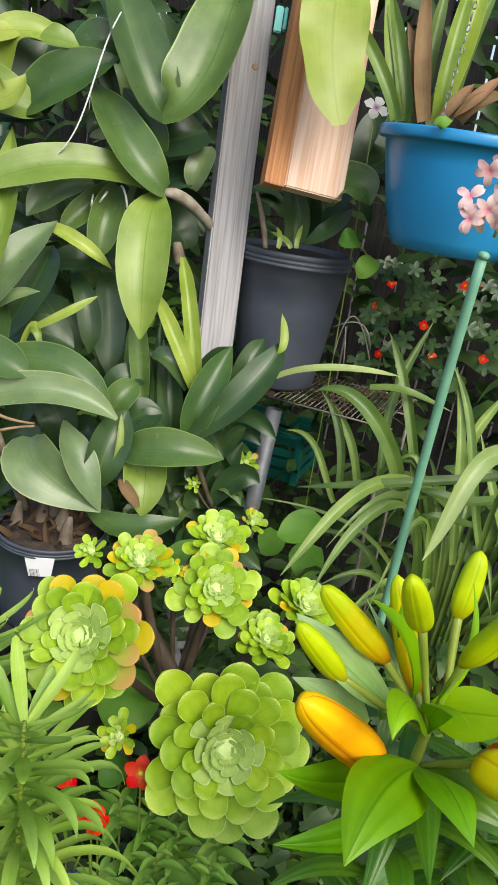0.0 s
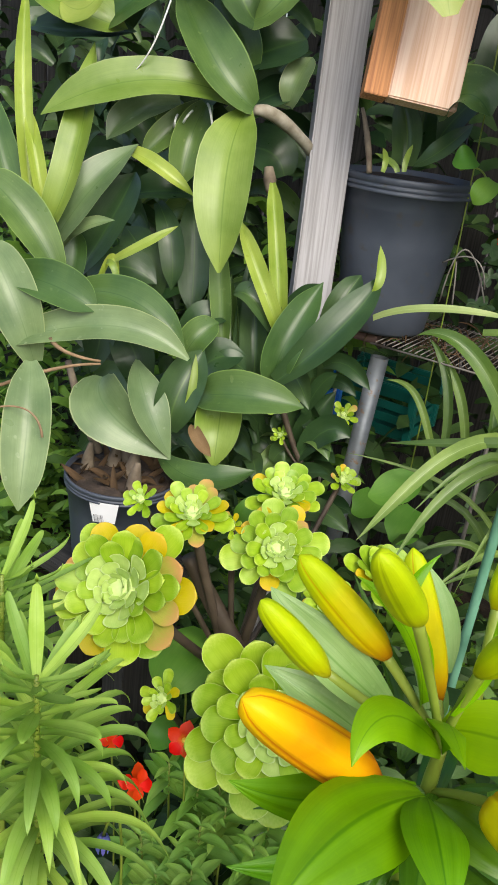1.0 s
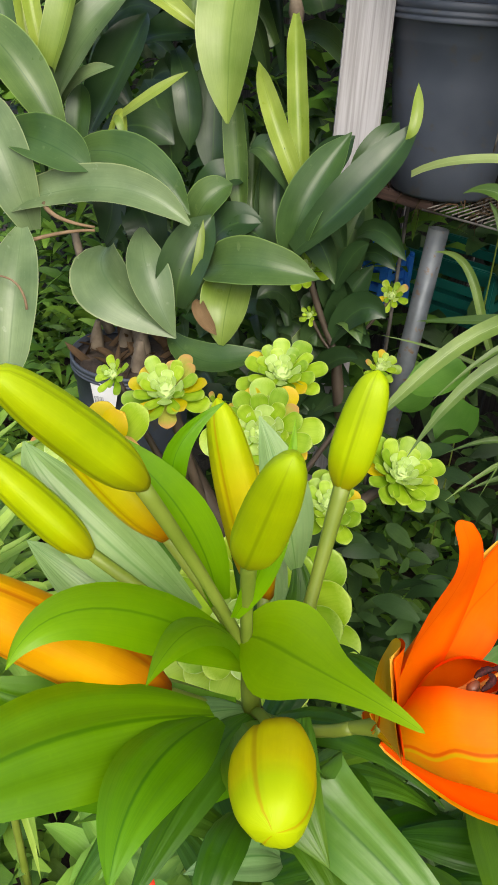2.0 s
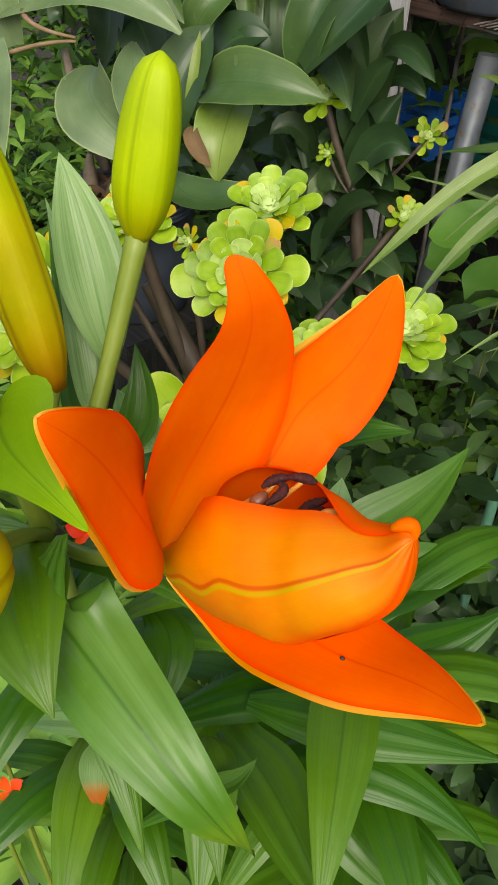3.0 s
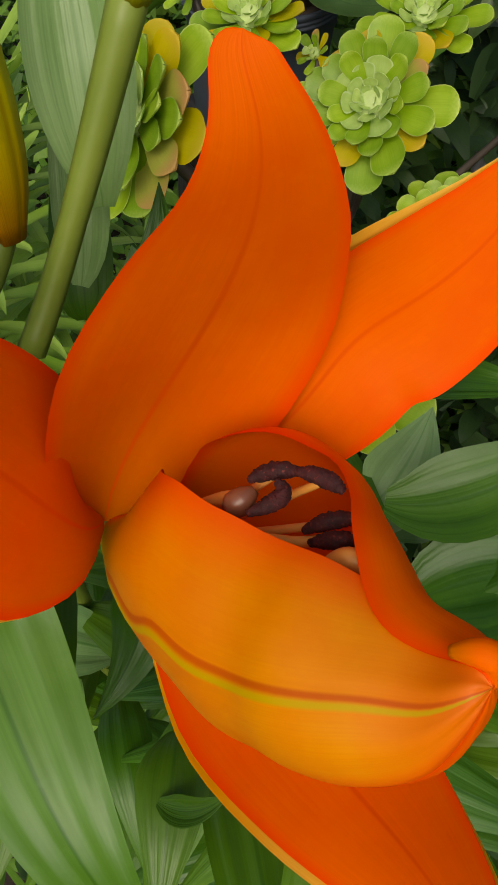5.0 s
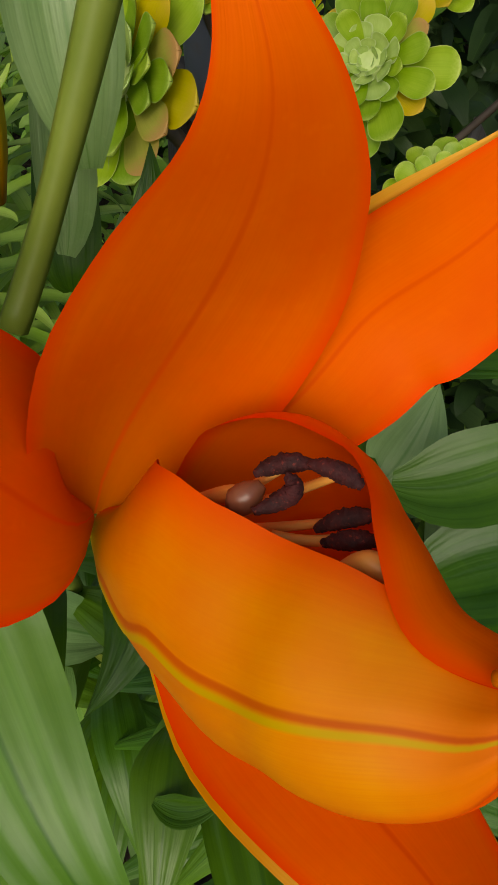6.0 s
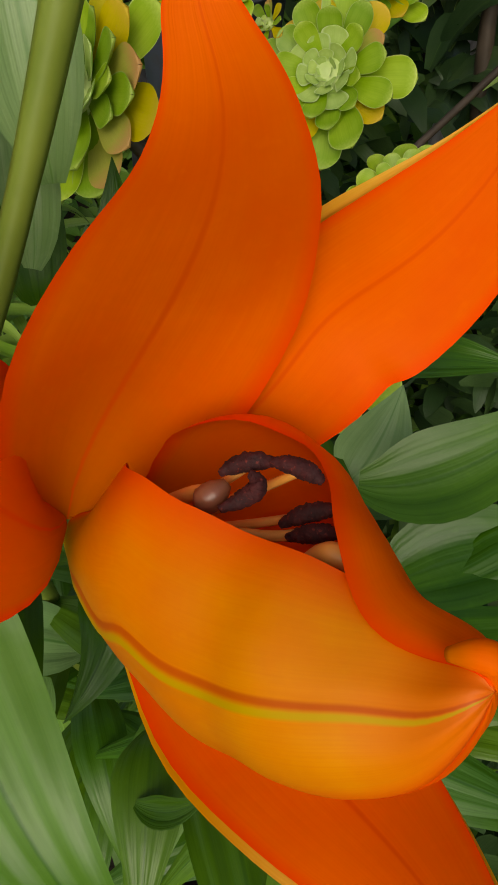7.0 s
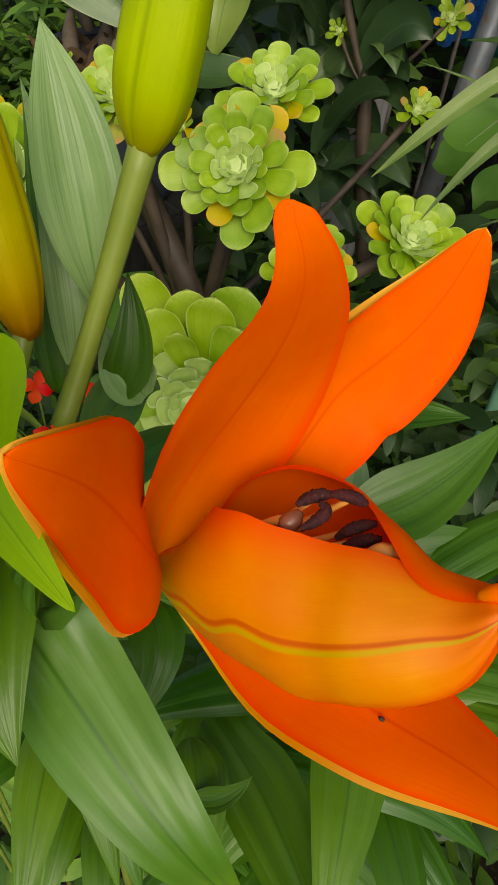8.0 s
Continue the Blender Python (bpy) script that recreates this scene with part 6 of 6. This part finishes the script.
leaf(lily, LILY_BRIGHT, 0.0123, (0.71, -0.33, 0.62), (0.502, 0.9103, 1.114), (0.4999, 0.9105, 1.141), (0.509, 0.9317, 1.163), shape="lily", fold=0.3)
leaf(lily, LILY_BRIGHT, 0.0219, (0.61, -0.25, 0.75), (0.5245, 0.9157, 1.063), (0.5093, 0.904, 1.116), (0.4775, 0.8806, 1.157), shape=(0.5, 0.8, 1.0, 1.0, 0.8, 0.45, 0.02), fold=0.25)


def stem_leaves(plant, foot, top, first, n, length, wide, seed, mat):
    rnd = random.Random(seed)
    foot, top = np.array(foot), np.array(top)
    for i in range(n):
        k = first + (1 - first) * i / n
        p = foot + (top - foot) * k
        a = i * 2.39996 + rnd.uniform(-0.3, 0.3)
        d = np.array((math.cos(a), math.sin(a), 0))
        L = length * rnd.uniform(0.8, 1.15)
        leaf(plant, mat, wide * rnd.uniform(0.85, 1.15), unit(np.array((0, 0, 1)) + 0.25 * d), p, p + d * L * 0.5 + np.array((0, 0, 0.22 * L)), p + d * L + np.array((0, 0, (0.12 - 0.35 * rnd.random()) * L)), shape="lily", cup=-0.15, nl=12, nw=6)


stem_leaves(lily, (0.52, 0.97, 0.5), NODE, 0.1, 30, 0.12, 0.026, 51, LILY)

# a second stem beneath the flower
under = thing("lily", (0.66, 1.1, 0.0), "leafy lily stem below the open flower", "lily")
UNDER_TOP = (0.635, 1.03, 0.95)
rod(under, "stem", STEM, (0.007, 0.006, 0.004), (0.66, 1.1, 0.0), (0.65, 1.06, 0.5), UNDER_TOP)
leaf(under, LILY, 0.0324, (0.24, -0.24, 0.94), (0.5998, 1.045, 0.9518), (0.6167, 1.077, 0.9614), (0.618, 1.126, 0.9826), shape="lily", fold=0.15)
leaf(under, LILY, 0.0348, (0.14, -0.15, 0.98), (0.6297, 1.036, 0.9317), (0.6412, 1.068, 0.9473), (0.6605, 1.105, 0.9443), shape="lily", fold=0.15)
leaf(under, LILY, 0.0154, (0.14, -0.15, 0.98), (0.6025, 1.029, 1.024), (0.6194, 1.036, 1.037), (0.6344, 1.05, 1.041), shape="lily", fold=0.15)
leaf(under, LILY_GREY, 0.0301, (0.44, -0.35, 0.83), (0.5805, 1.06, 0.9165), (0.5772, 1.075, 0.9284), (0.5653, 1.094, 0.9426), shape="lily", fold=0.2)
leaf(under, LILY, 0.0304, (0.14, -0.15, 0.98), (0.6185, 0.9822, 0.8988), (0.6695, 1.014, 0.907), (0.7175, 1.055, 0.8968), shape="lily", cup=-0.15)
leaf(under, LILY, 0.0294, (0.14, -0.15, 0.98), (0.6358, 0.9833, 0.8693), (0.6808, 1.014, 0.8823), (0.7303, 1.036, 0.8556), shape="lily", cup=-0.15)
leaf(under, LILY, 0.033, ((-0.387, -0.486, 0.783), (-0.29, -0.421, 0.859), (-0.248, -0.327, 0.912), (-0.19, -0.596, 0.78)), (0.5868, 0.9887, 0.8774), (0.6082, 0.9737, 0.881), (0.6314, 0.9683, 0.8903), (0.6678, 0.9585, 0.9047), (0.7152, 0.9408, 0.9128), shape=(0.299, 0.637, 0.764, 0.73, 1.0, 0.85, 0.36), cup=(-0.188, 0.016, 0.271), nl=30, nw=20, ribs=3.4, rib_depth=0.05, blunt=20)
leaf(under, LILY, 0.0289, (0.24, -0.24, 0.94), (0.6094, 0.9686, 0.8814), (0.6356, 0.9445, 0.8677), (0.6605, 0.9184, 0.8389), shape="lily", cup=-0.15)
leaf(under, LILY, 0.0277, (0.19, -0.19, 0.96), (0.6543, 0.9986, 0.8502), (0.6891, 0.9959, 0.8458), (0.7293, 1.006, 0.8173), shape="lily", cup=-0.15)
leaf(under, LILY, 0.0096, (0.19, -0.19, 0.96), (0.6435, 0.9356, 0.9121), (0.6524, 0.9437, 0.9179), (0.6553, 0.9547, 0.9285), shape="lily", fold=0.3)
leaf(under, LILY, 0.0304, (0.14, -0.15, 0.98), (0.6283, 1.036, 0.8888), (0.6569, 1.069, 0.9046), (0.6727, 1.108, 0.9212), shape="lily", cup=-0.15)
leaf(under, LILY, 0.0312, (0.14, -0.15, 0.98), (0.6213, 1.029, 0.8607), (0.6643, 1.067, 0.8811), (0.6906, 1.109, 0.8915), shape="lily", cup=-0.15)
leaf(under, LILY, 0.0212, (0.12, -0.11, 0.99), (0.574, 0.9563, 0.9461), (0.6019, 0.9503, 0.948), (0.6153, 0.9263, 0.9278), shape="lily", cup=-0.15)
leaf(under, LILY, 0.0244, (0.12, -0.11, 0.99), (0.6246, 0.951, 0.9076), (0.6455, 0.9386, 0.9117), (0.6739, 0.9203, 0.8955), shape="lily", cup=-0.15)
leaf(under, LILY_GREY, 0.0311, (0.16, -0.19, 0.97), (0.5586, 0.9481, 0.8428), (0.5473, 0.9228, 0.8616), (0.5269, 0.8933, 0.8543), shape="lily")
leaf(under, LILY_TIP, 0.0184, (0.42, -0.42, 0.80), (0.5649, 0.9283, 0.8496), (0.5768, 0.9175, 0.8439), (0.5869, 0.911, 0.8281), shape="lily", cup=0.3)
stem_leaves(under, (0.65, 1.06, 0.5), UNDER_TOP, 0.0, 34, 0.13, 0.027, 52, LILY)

# ---- the open flower ----
FOOT = np.array((0.6068, 0.9454, 1.0174))
KNOB = np.array((0.6982, 0.9763, 1.0755))
flower = part("flower", *tube_data((tuple(FOOT - (KNOB - FOOT) * 0.14), tuple(FOOT - (KNOB - FOOT) * 0.05), tuple(FOOT + (KNOB - FOOT) * 0.04)), (0.003, 0.004, 0.0055), 14, 8)[:2], STEM, lily, "open orange lily flower, two tepals still closed")
rod(lily, "flower_stalk", STEM, (0.0035, 0.0032, 0.0036), NODE, (0.572, 0.935, 0.993), tuple(FOOT - (KNOB - FOOT) * 0.12))


def tepal(mat, width, facing, *pts, label="", **opts):
    return leaf(flower, mat, width, facing, *pts, name="tepal", label=label, nl=30, nw=14, thick=0.0012, **opts)


def lined(mat, width, facing, *pts, slide=0.0015, **opts):
    """A tepal and, just behind it, its paler outer skin, which shows along one rolled edge."""
    tepal(mat, width, facing, *pts, **opts)
    tepal(TEPAL_EDGE, width, facing, *pts, drop=0.0016, slide=slide, label="paler outer skin of the tepal", **opts)


# standing tepal
tepal(TEPAL, 0.0621, ((0.939, 0.04, 0.341), (0.998, 0.063, 0.005), (0.717, 0.057, 0.694), (0.754, -0.374, 0.541)), (0.6088, 0.9434, 1.0232), (0.6076, 0.961, 1.0588), (0.6166, 0.9732, 1.0956), (0.6173, 0.9754, 1.1196), (0.6112, 0.9758, 1.131), shape=(0.201, 0.797, 1.0, 0.763, 0.437, 0.224, 0.164), cup=(0.674, 0.062, 0.228), blunt=20)
# tepal behind it, leaning away
lined(TEPAL, 0.0416, ((0.791, -0.342, 0.507), (0.688, -0.549, 0.474), (0.864, -0.447, 0.232), (0.456, -0.849, 0.266)), (0.6069, 0.9442, 1.0201), (0.6137, 0.99, 1.0417), (0.6136, 1.0045, 1.0593), (0.617, 1.02, 1.0714), (0.6213, 1.0404, 1.1079), shape=(0.29, 0.605, 0.858, 0.897, 1.0, 0.779, 0.333), cup=(-0.022, 0.321, 0.209), slide=-0.002, blunt=20)
# tepal bent back to the side
lined(TEPAL, 0.0454, ((0.324, 0.884, 0.336), (0.679, 0.661, 0.32), (0.822, 0.534, 0.197), (0.972, 0.218, 0.085)), (0.6107, 0.9424, 1.0258), (0.6215, 0.9317, 1.0498), (0.623, 0.9226, 1.0739), (0.6281, 0.9113, 1.0986), (0.6326, 0.8965, 1.1205), shape=(0.124, 0.658, 1.0, 0.911, 0.733, 0.439, 0.178), cup=(-0.257, 0.039, 0.052), slide=-0.0016, blunt=20)
# lowest tepal
lined(TEPAL, 0.0437, ((-0.332, -0.07, 0.941), (-0.113, -0.226, 0.968), (-0.378, -0.15, 0.914), (-0.36, -0.673, 0.646)), (0.6089, 0.9434, 1.0232), (0.6184, 0.9595, 1.0127), (0.6628, 0.9613, 1.0165), (0.6953, 0.9629, 1.0289), (0.7342, 0.9569, 1.0551), shape=(0.187, 0.602, 0.832, 1.0, 0.821, 0.52, 0.182), cup=(-0.674, 0.222, -0.296), slide=0.0014, blunt=20)

# the two that still hold together at the tip
AX = unit(KNOB - FOOT)
NEAR = unit(np.array((-0.33, -0.70, 0.63)) - AX * np.dot(AX, (-0.33, -0.70, 0.63)))
OVER = np.cross(NEAR, AX) if np.cross(NEAR, AX)[2] > 0 else np.cross(AX, NEAR)


GIRTH = (0.004, 0.009, 0.0176, 0.0269, 0.0311, 0.0299, 0.0246, 0.0202, 0.0154, 0.0115, 0.0065)
RISE = (-0.0, -0.003, 0.0001, 0.0052, 0.007, 0.003, -0.0013, -0.0044, -0.0064, -0.004, 0.0017)
SWAY = (0.0, -0.0013, -0.0029, -0.0057, -0.0064, -0.0072, -0.0052, -0.0013, -0.0001, 0.0008, 0.0098)
FLAT = 0.85
STAGES = (0.0, 0.05, 0.1, 0.14, 0.2, 0.3, 0.42, 0.56, 0.7, 0.85, 1.0)


def closed_tepal(name, mat, start, end, swell, label, rib=None, nl=44, nw=28, thick=0.001):
    """Part of a tube round the flower's axis: start and end give its edges' angle along the way, 0 over, 90 near."""
    s = 0.985 * (1 - (1 - np.linspace(0, 1, nl + 1)) ** 1.3)
    k = np.interp(s, STAGES, np.linspace(0, 1, len(STAGES)))
    a0, a1 = eased(start, k), eased(end, k)
    mid = eased(rib, k) if rib else (a0 + a1) / 2
    r = eased(GIRTH, s) * np.sqrt(np.maximum(1 - (s / 0.985) ** 26, 0.00002))
    grow = eased(swell, k)
    c = FOOT + np.outer(s, KNOB - FOOT) + np.outer(eased(RISE, s), OVER) + np.outer(eased(SWAY, s), NEAR)
    verts, uvs, faces = [], [], []
    for k in (0, 1):
        for i in range(nl + 1):
            for j in range(nw + 1):
                v = j / nw
                q = math.radians(a0[i] + (mid[i] - a0[i]) * 2 * v if v < 0.5 else mid[i] + (a1[i] - mid[i]) * (2 * v - 1))
                rr = r[i] * (1.02 + (grow[i] - 1.02) * v**1.5) - k * min(thick, r[i] * 0.3) * (1 - abs(2 * v - 1) ** 6)
                ridge = 0.0007 * (math.exp(-(((v - 0.5) / 0.02) ** 2)) - 0.9 * math.exp(-(((v - 0.46) / 0.016) ** 2)) - 0.5 * math.exp(-(((v - 0.55) / 0.02) ** 2))) * math.sin(np.pi * s[i])
                pucker = 0.0003 * math.sin(q * 9) * s[i] ** 5
                verts.append(c[i] + (rr + (ridge + pucker) * (1 - k)) * (math.cos(q) * OVER + FLAT * math.sin(q) * NEAR))
                uvs.append((v, s[i]))
    m = (nl + 1) * (nw + 1)
    for i in range(nl):
        for j in range(nw):
            a = i * (nw + 1) + j
            faces.append((a, a + 1, a + nw + 2, a + nw + 1))
            faces.append((m + a, m + a + nw + 1, m + a + nw + 2, m + a + 1))
    return part(name, verts, faces, mat, flower, label, uvs)


closed_tepal("tepal", TEPAL_OUT, (108.8, 54.3, 5.0, 5.7, 39.6, 70.8, 79.0, 69.0, 47.9, 15.6, -0.6), (230, 230, 230, 228, 224, 216, 204, 192, 188, 186, 180), (1.02,) * 11, "cupped golden orange tepal with a yellow rib", (151.0, 146.7, 142.3, 136.8, 132.9, 141.1, 131.9, 128.2, 119.4, 103.7, 117.0))
closed_tepal("tepal", TEPAL, (-185, -182, -180, -178, -175, -170, -160, -155, -166, -178, -180), (-21.0, -16.1, -10.7, -1.6, 17.3, 37.7, 21.7, 10.1, 29.3, 58.6, 62.4), (1.113, 1.131, 1.145, 1.137, 1.072, 0.911, 0.815, 0.973, 1.097, 1.082, 1.092), "hooded orange tepal curling over its neighbour")


rod(flower, "tepal_tip", TEPAL, (0.001, 0.0019, 0.0023, 0.0024, 0.0019, 0.0008), (0.6878, 0.9690, 1.0808), (0.6903, 0.9713, 1.0829), (0.6922, 0.9725, 1.0824), (0.6940, 0.9715, 1.0794), label="curled orange tip", sides=14, nl=18)
rod(flower, "speck", INK, (0.0003, 0.0007, 0.0004), *[tuple(np.array((0.6844, 0.9614, 1.0229)) + np.array((0.17, -0.25, 0.95)) * 0.0012 + d) for d in ((-0.0008, 0, 0), (0, 0, 0.0003), (0.0008, 0.0002, 0.0006))], label="dark speck of dirt")


def anther(*pts, seed=1):
    """A mealy dark anther on its thread."""
    rnd = random.Random(seed)
    pts = [np.array(p) for p in pts]
    root = FOOT + (KNOB - FOOT) * 0.12
    rod(flower, "filament", FILAMENT, (0.0011, 0.0011, 0.0008), root, (root + pts[1]) / 2 - NEAR * 0.003, pts[1] - NEAR * 0.001)
    v, f, uv = tube_data(pts, (0.0007, 0.0015, 0.0018, 0.0016, 0.0007), 12, 34)
    v = [p + np.array([rnd.uniform(-0.00018, 0.00018) for _ in range(3)]) for p in v]
    part("anther", v, f, ANTHER, flower, "dark maroon anther", uv)


anther((0.6396, 0.9642, 1.0642), (0.6411, 0.9685, 1.0663), (0.6439, 0.9725, 1.0668), seed=1)
anther((0.6435, 0.9716, 1.0673), (0.6473, 0.9751, 1.0676), (0.6511, 0.9772, 1.0667), seed=2)
anther((0.6441, 0.9671, 1.0676), (0.6465, 0.9668, 1.0660), (0.6450, 0.9610, 1.0627), seed=3)
anther((0.6488, 0.9714, 1.0546), (0.6507, 0.9758, 1.0577), (0.6539, 0.9800, 1.0599), seed=4)
anther((0.6522, 0.9704, 1.0559), (0.6549, 0.9741, 1.0582), (0.6581, 0.9774, 1.0600), seed=5)
rod(flower, "filament", FILAMENT, (0.0009, 0.001, 0.0012), (0.6450, 0.9652, 1.0520), (0.6493, 0.9692, 1.0534), (0.6532, 0.9731, 1.0563))
rod(flower, "filament", FILAMENT, (0.0014, 0.0022, 0.0022), (0.6601, 0.9688, 1.0615), (0.6623, 0.9713, 1.0649), (0.6656, 0.9733, 1.0643))
rod(flower, "style", FILAMENT, (0.0014, 0.0015, 0.0018), FOOT + (KNOB - FOOT) * 0.1, (0.6333, 0.9593, 1.0519), (0.6397, 0.9612, 1.0586))
rod(flower, "stigma", STIGMA, (0.0012, 0.0026, 0.0028, 0.0024, 0.001), (0.6399, 0.9595, 1.0585), (0.6409, 0.9615, 1.0605), (0.6409, 0.9649, 1.0625), sides=12)
